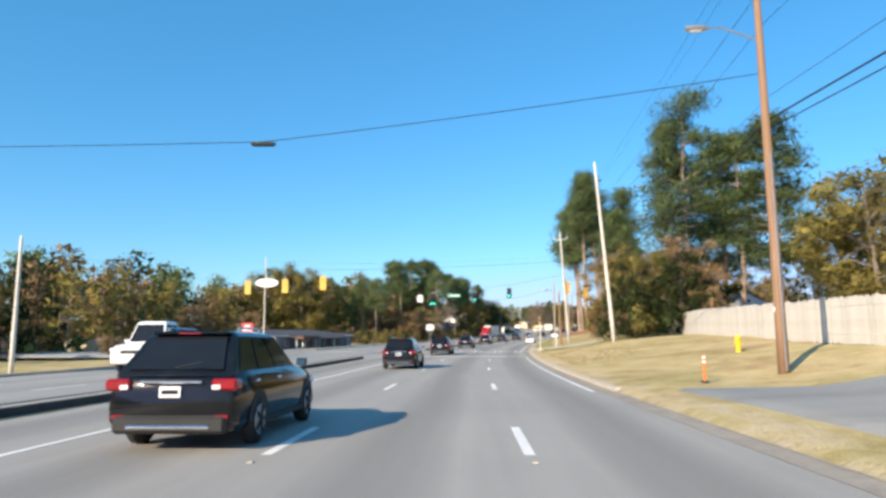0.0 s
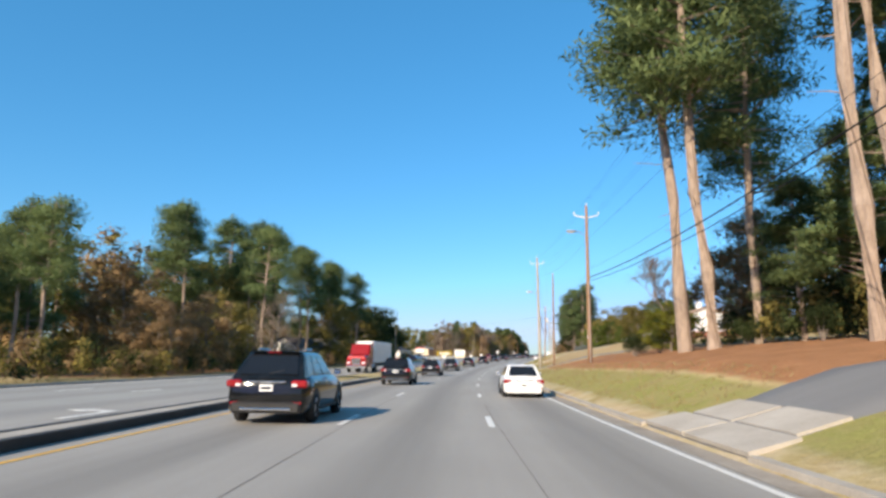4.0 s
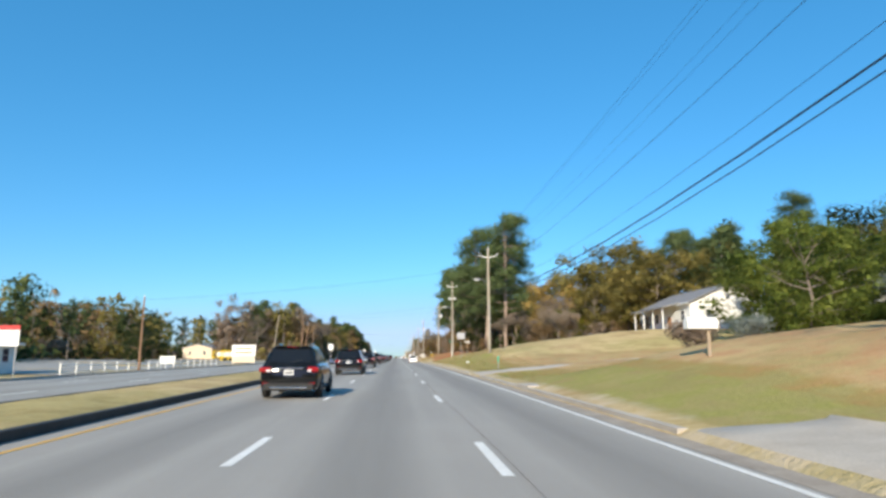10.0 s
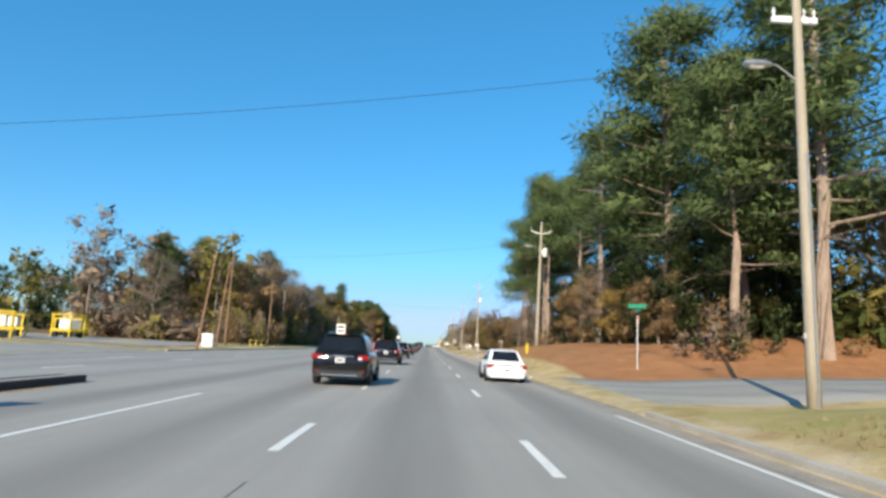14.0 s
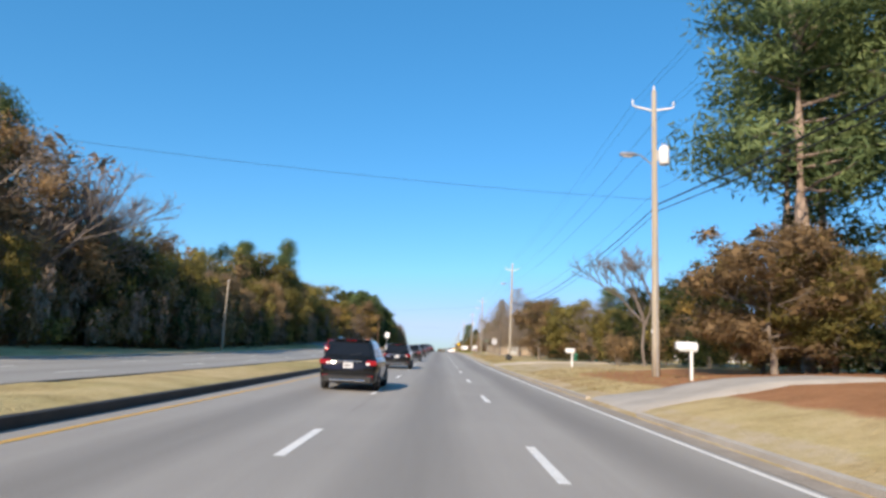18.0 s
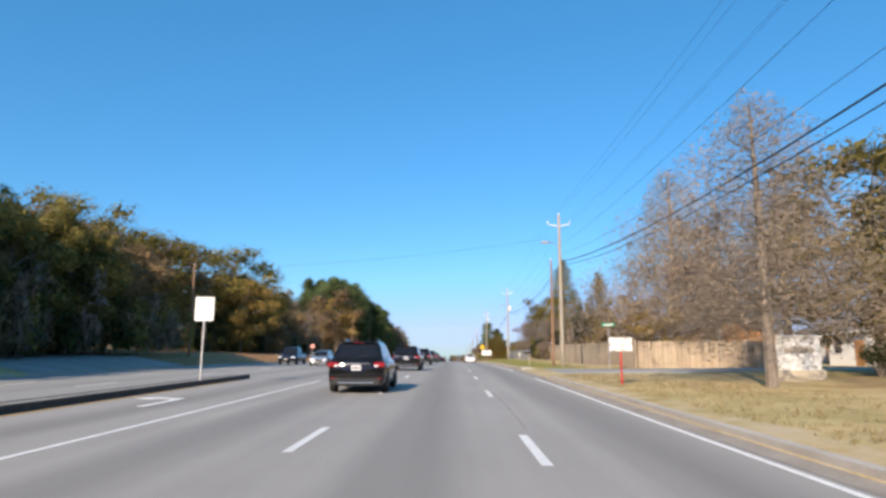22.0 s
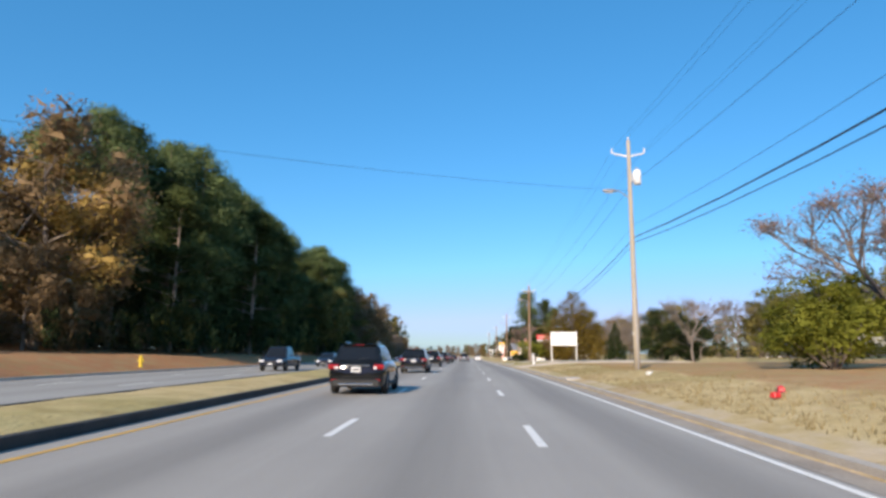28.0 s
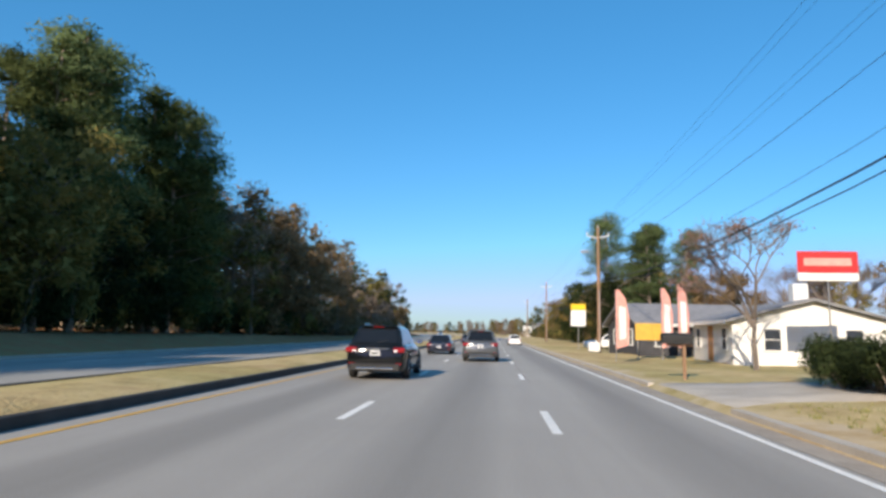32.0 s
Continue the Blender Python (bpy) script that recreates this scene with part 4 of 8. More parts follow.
def make_cedar(seed, h=15.0, key="olive", label="pointed cedar with dense rusty green foliage", count=5200, wide=0.2, low=0.05, core=0.75, leaf=0.0095, slim=1.1):
    r = random.Random(seed)
    t = thing("cedar_tree", label, "tree", group="roadside trees")
    V, F, clumps = [], [], []
    limb(V, F, [Vector((0, 0, -0.3)), Vector((0, 0, h * 0.5)), Vector((0, 0, h * 0.97))], [0.014 * h, 0.009 * h, 0.002 * h], 7)
    for i in range(84):
        f = low + (0.98 - low) * (i + r.random()) / 84
        a = i * 2.4
        w = h * wide * (1 - f) ** 0.8 * r.uniform(0.3, 1.05) + 0.1
        e = Vector((math.cos(a) * w, math.sin(a) * w, f * h))
        limb(V, F, [Vector((0, 0, f * h - 0.03 * h)), e], [0.002 * h, 0.0006 * h], 3)
        rr = h * (0.05 + 0.15 * wide) * (1.2 - f) * r.uniform(0.8, 1.3)
        clumps.append((e * 0.85 + Vector((0, 0, f * h * 0.15)), (rr, rr, rr * 1.25)))
    pydata("trunk", V, F, M["bark_grey"], t)
    foliage("crown", r, clumps, count, leaf * h, key, t, slim, 0.5, core, 1.7, 110)
    return t


def make_shrub(seed, h=2.5, wide=1.6, key="evergreen", count=1400, label="rounded evergreen shrub on the verge", name="shrub"):
    r = random.Random(seed)
    t = thing(name, label, "shrub", group="roadside shrubs")
    V, F, clumps = [], [], []
    for i in range(9):
        a = i * 2.4
        e = Vector((math.cos(a) * wide * 0.5 * r.uniform(0.3, 1), math.sin(a) * wide * 0.5 * r.uniform(0.3, 1), h * r.uniform(0.35, 0.8)))
        limb(V, F, [Vector((0, 0, -0.1)), e], [0.02 * h, 0.006 * h], 4)
        clumps.append((e, (wide * 0.32, wide * 0.32, h * 0.24)))
    pydata("stem", V, F, M["bark_grey"], t)
    foliage("foliage", r, clumps, count, 0.042 * h ** 0.5 + 0.015, key, t, 1.0, 0.6, 0.72, 2.2, 80)
    return t


TREES = {
    "pine": [make_pine(i, 24, 5200) for i in (1, 2, 3, 4)],
    "thickpine": [make_pine(i, 24, 6500, 0.1, "darkneedles", 0.72, "large pine with shade-darkened foliage low on the trunk") for i in (5, 6, 7)],
    "fullpine": [make_pine(i, 24, 6500, 0.26, "needles", 0.6, "full green pine with branches down its trunk") for i in (8, 9)],
    "openpine": [make_pine(10, 24, 5600, 0.36, "needles", 0.3, "tall open pine with sky between its boughs")],
    "olive": [make_broadleaf(i, 12, 0.4, "olive", 3400, name="oak_tree", label="oak with dull olive and brown leaves") for i in (11, 12, 13)],
    "rust": [make_broadleaf(i, 12, 0.4, "rust", 4300, low=0.1, name="autumn_oak_tree", label="oak with rust brown autumn leaves") for i in (14, 15, 16)],
    "gold": [make_broadleaf(i, 12, 0.46, "gold", 3800, low=0.1, name="maple_tree", label="broad maple in golden orange leaf") for i in (17, 18)],
    "green": [make_broadleaf(i, 10, 0.46, "midgreen", 4600, low=0.02, name="leafy_tree", label="dense rounded tree in mid-green leaf") for i in (24, 25)],
    "dark": [make_broadleaf(i, 12, 0.42, "evergreen", 4200, low=0.03, name="evergreen_tree", label="dense dark evergreen roadside tree") for i in (19, 20, 21)],
    "grey": [make_broadleaf(i, 12, 0.4, "greyleaf", 4200, fill=0.85, leaf=0.13, name="thinning_tree", label="nearly bare tree with dull grey-brown leaves") for i in (22, 23)],
    "bare": [make_bare(i, 12, 0.5) for i in (31, 32, 33)],
    "pinkbare": [make_bare(i, 10, 0.55, "nearly bare tree with a few dusky pink leaves", "pinkleaf", 700) for i in (34, 35)],
    "cedar": [make_cedar(41, 15, "olive", count=9000, core=0.6, leaf=0.0075), make_cedar(42, 15, "olive", count=9000, leaf=0.0075)],
    "goldcone": [make_cedar(44, 12, "olivegold", "broad conical autumn tree in olive-gold leaf", 24000, 0.46, 0.05, 0.6, 0.006)],
    "cypress": [make_cedar(45, 12, "haze", "conical winter tree with a haze of dull brown twigs", 18000, 0.46, 0.2, 0.0, 0.0036, 2.4)],
    "goldcedar": [make_cedar(46, 14, "olivegold", "pointed conifer in dull olive-gold foliage", 7000, 0.23, 0.04, 0.6)],
    "dome": [make_bare(36, 8, 0.95, "low spreading leafless tree with a dome of twigs", "haze", 7000)],
    "greencedar": [make_cedar(43, 10, "evergreen", "small dense dark green cedar", wide=0.3)],
    "lime": [make_broadleaf(i, 6, 0.5, "lime", 2200, low=0.05, name="bushy_tree", label="low bushy tree with yellow-green leaves", leaf=0.3) for i in (51, 52)],
    "bush": [make_shrub(61), make_shrub(62, 2.2, 1.9)],
    "brownbush": [make_shrub(63, 2.5, 2.0, "greyleaf", label="twiggy brown winter roadside bush"), make_shrub(64, 2.5, 2.2, "rust", label="rust brown bush beside the trees")],
    "bluebush": [make_shrub(66, 2.5, 2.2, "bluegreen", label="pale blue-green shrub on the bank")],
    "greenbush": [make_shrub(65, 3, 2.6, "lime", 1800, label="rounded bright green bush")],
}
HEIGHTS = {"fullpine": 24, "pine": 24, "thickpine": 24, "olive": 12.6, "rust": 12.6, "green": 10, "gold": 12, "dark": 12, "grey": 12.6, "bare": 11, "pinkbare": 9, "cedar": 15, "cypress": 12, "greencedar": 10, "goldcone": 12, "goldcedar": 14, "dome": 7, "lime": 6, "bush": 2.3, "brownbush": 2.3, "greenbush": 2.7, "bluebush": 2.3, "openpine": 24}
USED = set()


def plant(kind, s, u, h, fat=1.0, lean=0.0):
    i = rng.randrange(len(TREES[kind]))
    src = TREES[kind][i]
    k = h / HEIGHTS[kind]
    m = at(s, u, rng.uniform(0, 360), (k * fat, k * fat, k), -0.05, False, (0, lean))
    if (kind, i) in USED:
        return copy_thing(src, m @ Matrix.Diagonal((*(1 / v for v in src.scale), 1)))
    USED.add((kind, i))
    src.matrix_basis = m
    return src


def row(spec):
    """Trees from a text: kind s u height [fat], parted by semicolons."""
    for item in spec.split(";"):
        w = item.split()
        if w:
            plant(w[0], *map(float, w[1:]))


def belt(s0, s1, step, u0, u1, h0, h1, kinds):
    """A loose belt of trees."""
    s = s0
    while s < s1:
        plant(rng.choice(kinds), s + rng.uniform(-0.4, 0.4) * step, rng.uniform(u0, u1), rng.uniform(h0, h1), rng.uniform(0.9, 1.2))
        s += step


WOOD_MIX = {"rust": "rust", "olive": "olive", "grey": "greyleaf", "dark": "evergreen", "pine": "needles", "thickpine": "darkneedles", "fullpine": "needles", "gold": "gold", "bare": "greyleaf"}


def woods(s0, s1, step, u0, u1, h0, h1, kinds):
    """Distant woods nobody could count: one object, its crowns ragged clumps of leaves over trunks."""
    r = random.Random(int(s0 * 7 + u0))
    keys = sorted({WOOD_MIX[k] for k in kinds})
    groups = {k: [] for k in keys}
    V, F = [], []
    near = min(abs(u0), abs(u1)) < 50
    for s in np.arange(s0, s1, step * 0.62):
        key = WOOD_MIX[r.choice(kinds)]
        u, h = r.uniform(u0, u1), r.uniform(h0, h1)
        p = spot(s + r.uniform(-1, 1) * step, u)
        limb(V, F, [p, p + Vector((r.uniform(-0.4, 0.4), r.uniform(-0.4, 0.4), h * 0.85))], [h * 0.013, h * 0.004], 5)
        low = 0.45 if key == "needles" else 0.12
        w = h * (0.17 if key == "needles" else 0.3)
        for i in range(14):
            f = low + (1 - low) * (i + r.random()) / 14
            wf = w * (1.25 - f) ** 0.5
            a = i * 2.4
            rr = h * r.uniform(0.085, 0.14)
            groups[key].append((p + Vector((math.cos(a) * wf * r.uniform(0.2, 1), math.sin(a) * wf * r.uniform(0.2, 1), f * h)), (rr, rr, rr * 0.8)))
        for i in range(3):
            hh = h * r.uniform(0.12, 0.3)
            groups[keys[r.randrange(len(keys))]].append((spot(s + r.uniform(-1, 1) * step, r.uniform(u0, u1)) + Vector((0, 0, hh * 0.5)), (hh * 0.9, hh * 0.9, hh * 0.7)))
    root = thing("woods", "distant mixed autumn woodland beyond the verge", "woods", kind="stuff")
    pydata("trunks", V, F, M["bark_grey"], root)
    for key in keys:
        cl = groups[key]
        if cl:
            foliage("foliage", r, cl, len(cl) * (34 if near else 14), 0.27 if near else 0.42, key, root, 1.0, 0.5, 0.8, 1.7, 30 if near else 16)


def undergrowth(s0, s1, u0, u1, h, keys, per=26):
    """Tangled brush along the foot of a tree belt: one object."""
    r = random.Random(int(s0 + u0 * 3))
    root = thing("undergrowth", "tangled brush at the foot of the trees", "undergrowth", kind="stuff")
    for key in keys:
        cl = []
        for s in np.arange(s0, s1, 1.5):
            if r.random() < 0.85:
                u = r.uniform(u0, u1)
                hh = h * r.uniform(0.35, 1.0)
                p = spot(s + r.uniform(-0.7, 0.7), u)
                cl.append((p + Vector((0, 0, hh * 0.45)), (1.1, 1.1, hh * 0.5)))
                if hh > 1.6:
                    cl.append((p + Vector((r.uniform(-0.8, 0.8), r.uniform(-0.8, 0.8), hh * 0.85)), (0.8, 0.8, hh * 0.3)))
        foliage("foliage", r, cl, len(cl) * per, 0.12, key, root, 1.2, 0.4, 0.7, 1.9, 60)


# right-hand side
row("dark 49 15 6; olive 52 17 9; dark 57 17 8; olive 60 20 10; rust 55 22 10; openpine 68.5 25.5 30 0.95; openpine 74 24.8 28 0.75; dark 64 23 9; fullpine 72 33 25 1.0; fullpine 84 34 28 1.1; fullpine 64 34 24 1.1; dark 63 26 9; olive 70 24 9; dark 45 19 7")
row("olive 36 31 12.5 1.2; grey 33 35 13 1.1; olive 43 34 12; rust 20 40 9; olive 8 44 11; rust -2 40 10; grey 30 46 11; olive 16 52 12; bare 3 34 10; olive -20 40 12")
row("gold 74 17.5 10 1.2; gold 71 23 10; olive 80 26 9; bare 85 19 15.5; pinkbare 89 24 14; grey 97 31 12; bare 93 28 14")
row("pine 110 15 30 0.9 -1; pine 112 18 29 1 -4; pine 123 14.3 27 1.1 -3; pine 126 13.8 28 1.1 -2.5; fullpine 119 20.5 11 1.4; fullpine 127 21 10 1.4; fullpine 114 22 12 1.4; lime 133 15 3.2 1.4; lime 136 16 3.0 1.4; fullpine 121 25 16 1.2; pine 116 22 27; pine 131 20 25; pine 104 21 21; pine 140 24 24; dark 120 27 11; dark 128 26 10; dark 136 28 12; olive 112 30 12; dark 104 31 10; rust 146 26 12; pinkbare 152 20 11; pinkbare 150 27 12; olive 142 15 4; bush 137 13.5 1.8; bush 134 14.5 1.6; bush 128 18 1.8; bush 121 19 1.8; bush 113 20 1.8; bush 107 20 1.6; rust 160 30 10; grey 170 36 9")
row("green 266.4 21.4 6.2; green 248 22.5 5.6 1.25; green 244.5 25 5.8 1.2; bluebush 256 18.5 1.5 1.3; bluebush 253 20 1.7 1.4; bluebush 266 18 1.3 1.3; brownbush 281 22 2.6 1.4; green 258 31 6; dark 290 52 12; dark 296 47 13; olive 303 54 13; green 274 38 9.5 1.2; green 282 44 10.5 1.3; green 296 38 10 1.35; green 290 40 9.5 1.2; green 301 44 11 1.2; lime 287 52 11; dark 282 56 13; dark 310 60 13; pine 300 66 18; olive 276 60 12; pine 322 58 19; olive 330 50 14")
row("olive 337 38 13; olive 329 30 9; grey 336 26 8 1.4; olive 346 36 13; fullpine 332 52 17 1.2; dark 350 44 14; dome 341 20 7.0 1.5; dome 319.7 22 5.2 1.4; gold 345 27 11.5 1.1; grey 331 24 7 1.4; lime 331 26 5 1.3; brownbush 322 24 3; brownbush 328 22 3; fullpine 340 48 18 1.2; pine 345 52 20; thickpine 345 47 16; fullpine 346 56 19; thickpine 341 58 18; olive 347 33 15.5 1.2; olive 346 39 19 1.2; olive 339 40 14 1.2; olive 334 42 15 1.2; brownbush 344 24 3 1.5; brownbush 338 25 2.8 1.5")
row("fullpine 370 23.5 29.5 1.2; fullpine 383 19 28 1.2; openpine 377 27 25; fullpine 381 24 22 1.2; fullpine 374 20 20 1.25; dark 378 17 9; thickpine 389 21 24; grey 386 25 9; gold 386 16 5; rust 377 16 5; pine 392 26 26; bare 372 30 13; grey 376 32 10; thickpine 400 22 20; pine 396 17 22; grey 392 16 8; rust 399 16 7; olive 404 19 9; pine 408 24 24; dark 411 20 10")
row("pine 418 20 24; pine 424 17 25; pine 430 22 26; pine 432 18 26; pine 437 16 18; pine 440 20 24; pine 444 25 24; bare 428 16 8; grey 433 17 8; grey 438 15 7; bare 441 18 9; dark 436 24 9; dark 444 20 8; dark 430 28 10; dark 448 26 9; pine 412 27 25; rust 447 15.5 6; bare 422 21 9; thickpine 424 27 22; dark 416 24 9")
row("rust 457 14 6.6 1.3; olive 456.2 16 5.8 1.2; gold 461 15.5 6.2 1.1; openpine 464 19.5 27 1.2; openpine 470 22 28 1.2; pine 470 24 22; pine 461 24 23; dark 466 22 9; dark 473 18 7; olive 474 24 9; bare 483.2 17 12.5; rust 484 22 7; dark 490 24 9; olive 480 28 9; olive 487 20 6; brownbush 484 15 2.4; dark 500 22 8; thickpine 504 26 9; olive 509 21 7; olive 516 17.5 8 1.3; fullpine 514.5 23 9.6 1.5; olive 521 19 8; grey 511 19 8; rust 523 14.5 9; olive 512 26 9; rust 505 32 9; brownbush 514 17 2.5; brownbush 510 19 2.5; dark 518 26 8; rust 530 22 9; pinkbare 526 20 9")
row("cypress 549.4 11.4 10.4 1.5; olive 557.6 20.6 11.5 1.35; olive 555.5 22.5 9.5 1.2; dark 556.8 24.5 6.5 1.2; gold 553 27 8; cypress 557 16 9.5 1.5; grey 540 30 9; cypress 576 17.5 15.5 1.3; bare 576.5 21 16 1.3; pinkbare 575.8 16.5 11 1.2; pinkbare 557 30 11; rust 548 40 9; bush 556 19.3 1.5 1.2; bush 553.5 21.5 1.5 1.2; bush 549 18 1.4; bush 546 21 1.4; greenbush 540 30 2; gold 575.2 15.8 4.5; bare 588 22 13; bare 584 27 13; grey 590 28 14; bare 597 23 13; bare 594 24 14; grey 600 32 11; brownbush 580 15.5 3")
row("cedar 638.8 20 17.4 1.5; goldcedar 629.5 24 13.8 1.5; greencedar 625 20 8.3 1.2; grey 606 24 7.5 1.3; grey 612 32 8.5 1.4; grey 618 26 9.5 1.3; rust 600 21 8 1.3; grey 628 36 10; grey 612 30 9.5; grey 616 32 11; rust 620 38 11; olive 643 18 11.5;  bare 632 14.5 7 1.3; grey 622 18 9 1.2; bare 633 15.5 8.5 1.4; bare 638 15 8 1.3; dark 630 17.5 4.2 1.3; dark 625.5 16.5 3.4 1.3; dark 634 17 4 1.3; grey 640 14.5 7; brownbush 619 14 2.6; dark 629 14 3; brownbush 647 14 3; grey 650 20 7; rust 655 22 9; rust 662 26 8; olive 668 30 9; dark 660 18 3; brownbush 656 16 3")
row("pinkbare 707 23.5 12 1.4; lime 706 19.5 5 1.3; lime 709 21 5 1.3; greenbush 704 18.5 3.4 1.3; pinkbare 699 21.5 11 1.4; bare 731 21 8.2 1.2; dark 744 22 5.6 1.2; dark 741 24 5 1.2; pinkbare 702 26 11 1.3; grey 706 30 10; rust 684 26 8; lime 690 28 4.6; lime 696 26 4; bare 718 34 12; bare 726 40 12; olive 738 46 9; olive 730 40 9; lime 712 32 5; dark 745 40 6; grey 752 44 9; bush 700 20 1.3; bush 704 22 1.3; dark 716 44 8; rust 724 50 10; olive 760 40 8; dark 768 34 6; grey 776 44 8; grey 758 52 10")
row("goldcone 774 17.3 11 1.5; greenbush 773 10.8 3.0 1.3; brownbush 775 13.6 3.2 1.5; brownbush 776 16.5 3.2 1.6; brownbush 779 18 2.8 1.5; grey 778 26 8; grey 772 27 7.5; greencedar 766 22 5.5 1.2; olive 781 20 9; brownbush 782 14 3.4; greenbush 777 14 3.4 1.3; greenbush 780 16 3.2; bush 789 17.3 2.6; bush 793 18 2.4; grey 788 26 8; bare 796 22 8; olive 786 34 9; pinkbare 800.6 13 8.4 1.25; pinkbare 810 22 8 1.2; pinkbare 792 25 8; bare 803 27 9; pine 880 20 22; thickpine 868 24 18; thickpine 876 26 17; olive 862 22 10; dark 858 26 9; rust 866 17 9; dark 884 16 10; olive 892 18 11; dark 900 20 12; rust 848 28 9; olive 840 36 9; pinkbare 834 30 8; bush 786 9.5 1.5; bush 784 11 1.6")
woods(374, 472, 2.6, 27, 40, 9, 14, ["dark", "thickpine", "olive"])
woods(322, 348, 2.6, 48, 60, 11, 16, ["olive", "pine", "dark"])
# left-hand side
woods(-60, 60, 5, -95, -62, 9, 13, ["rust", "olive", "rust", "grey", "dark"])
woods(60, 150, 4.5, -95, -66, 12, 18, ["rust", "olive", "pine", "pine", "dark"])
row("rust 40 -46 6; brownbush 52 -40 2.5; olive 56 -58 9; rust 88 -52 8; rust 100 -47 7")
belt(126, 170, 4, -60, -36, 13, 19, ["rust", "fullpine", "olive", "pine", "fullpine"])
row("fullpine 181 -46 25 1.1; fullpine 200 -47 27 1.1; fullpine 208 -45 28 1.1; fullpine 218 -46 27; pine 177 -42 24; pine 184 -33 22; olive 170 -32 10; rust 160 -30 9; pine 190 -38 21; rust 150 -30 8; pine 196 -30 20; pine 203 -34 22; olive 206 -29 13; pine 212 -32 20; pine 219 -28 19; pine 225 -36 22; pine 232 -38 22; olive 228 -32 14; dark 238 -31 12; dark 246 -32 13 1.15; dark 253 -33 13.5 1.2; dark 259 -35 12 1.2; dark 243 -38 13; grey 180 -29 12; olive 188 -44 18; rust 166 -44 14;  olive 240 -28 7; bush 268 -33 2.5; dark 278 -45 6; bush 284 -33 1.6; lime 232 -29 3")
woods(150, 240, 5, -75, -48, 15, 21, ["pine", "olive", "pine", "rust"])
woods(255, 420, 4.5, -150, -105, 13, 19, ["pine", "olive", "pine", "dark"])
woods(330, 430, 4, -92, -62, 10, 16, ["olive", "pine", "rust", "grey", "pine", "dark"])
row("dark 352 -44 7; dark 330 -60 7; grey 428 -40 14; fullpine 434 -42 16; olive 440 -42 16; rust 446 -34 15; olive 452 -38 17; pine 460 -44 20; grey 466 -33 16; bare 470 -31 16; rust 458 -31 12; olive 474 -30 8; dark 462 -29 5; gold 456 -28 4; rust 480 -35 18; pine 481 -37 21; grey 488 -31 15; bare 478 -31 18.5 1.1; bare 484 -32 17; grey 476 -34 18")
woods(424, 500, 3.2, -52, -34, 12, 18, ["rust", "olive", "rust", "grey"])
belt(490, 585, 2.6, -33, -28, 8.5, 12, ["olive", "rust", "grey", "olive", "dark"])
woods(490, 590, 3.2, -44, -33, 11, 14, ["olive", "rust", "olive", "dark"])
row("pine 554 -31 19.5; olive 549 -33 17; dark 550 -36 16.5; olive 561 -32 14.5 1.1; rust 557 -33 15; rust 520 -28 6; rust 512 -28 6; brownbush 500 -27 3; brownbush 530 -27 3; olive 575 -31 13; pine 548 -37 18; dark 566 -33 13; dark 578 -30 9")
row("olive 600 -44 17; olive 612 -42 17.5 1.2; rust 622 -44 17; olive 638 -38 18.5 1.4; olive 630 -46 18 1.2; dark 618 -34 6; dark 606 -36 7; gold 633 -34 12; dark 645 -40 12; olive 594 -52 15; dark 590 -44 9; brownbush 640 -30 2.5")
belt(646, 700, 3.6, -44, -32, 9, 13, ["bare", "grey", "bare", "rust", "grey"])
woods(650, 735, 4.5, -56, -44, 13, 18, ["pine", "rust", "grey", "thickpine"])
row("gold 700 -42 11; rust 706 -42 11; rust 725 -36 20 1.15; gold 728 -38 18 1.1; fullpine 738 -37 24.5; fullpine 744 -34 24; fullpine 733 -41 23; fullpine 726 -44 20; rust 721 -34 9; grey 719 -42 14; fullpine 750 -33 25 1.1; fullpine 764 -34 25 1.1")
belt(738, 788, 3.4, -36, -29, 15, 21, ["thickpine", "fullpine", "thickpine"])
belt(736, 789, 4.2, -48, -36, 23, 27, ["thickpine", "pine", "thickpine"])
belt(791, 808, 3.2, -38, -29, 9, 12, ["dark", "olive", "thickpine"])
belt(809, 850, 4.0, -36, -29, 10, 17, ["dark", "thickpine", "olive"])
row("thickpine 813 -32 21.5; fullpine 822 -36 25 1.1; fullpine 817 -32 24 1.2; fullpine 791 -33 22.5 1.1; thickpine 788 -36 23; thickpine 799 -33 15.5; thickpine 804 -33 19; fullpine 767 -33 23.5; fullpine 780 -33 23 1.1; thickpine 774 -35 24; fullpine 772 -32 22.5; thickpine 785 -33 22; thickpine 829 -33 24; fullpine 836 -37 24; thickpine 830 -31 23; fullpine 837 -33 23.5; pine 826 -38 25.5; thickpine 818 -40 23; rust 852 -31 19; grey 845 -31 18; thickpine 844 -36 20; rust 862 -31 19; rust 872 -30 17")
woods(850, 990, 5, -40, -28, 12, 18, ["grey", "rust", "olive", "dark"])
row("fullpine 838 17 13 1.2; dark 846 15 9; dark 852 18 10; olive 858 16 9; fullpine 849 24 14; rust 842 27 9; olive 866 20 10; dark 874 15 8; grey 832 28 9; bare 826 30 10; rust 820 34 10; olive 812 36 10; grey 806 34 11; bare 800 30 10; olive 795 40 11; gold 880 16 8; rust 886 18 9")
row("olive 700 46 9; olive 708 52 10; dark 716 50 8; olive 742 52 10; rust 748 56 10; dark 756 48 9; olive 764 44 9; bare 758 36 10; grey 766 34 9; olive 770 50 10; dark 728 54 9; rust 720 44 8; grey 734 50 10")
woods(676, 830, 5, 58, 75, 8, 12, ["olive", "rust", "dark", "grey"])
woods(200, 345, 5, 58, 80, 9, 13, ["olive", "dark", "olive", "rust"])
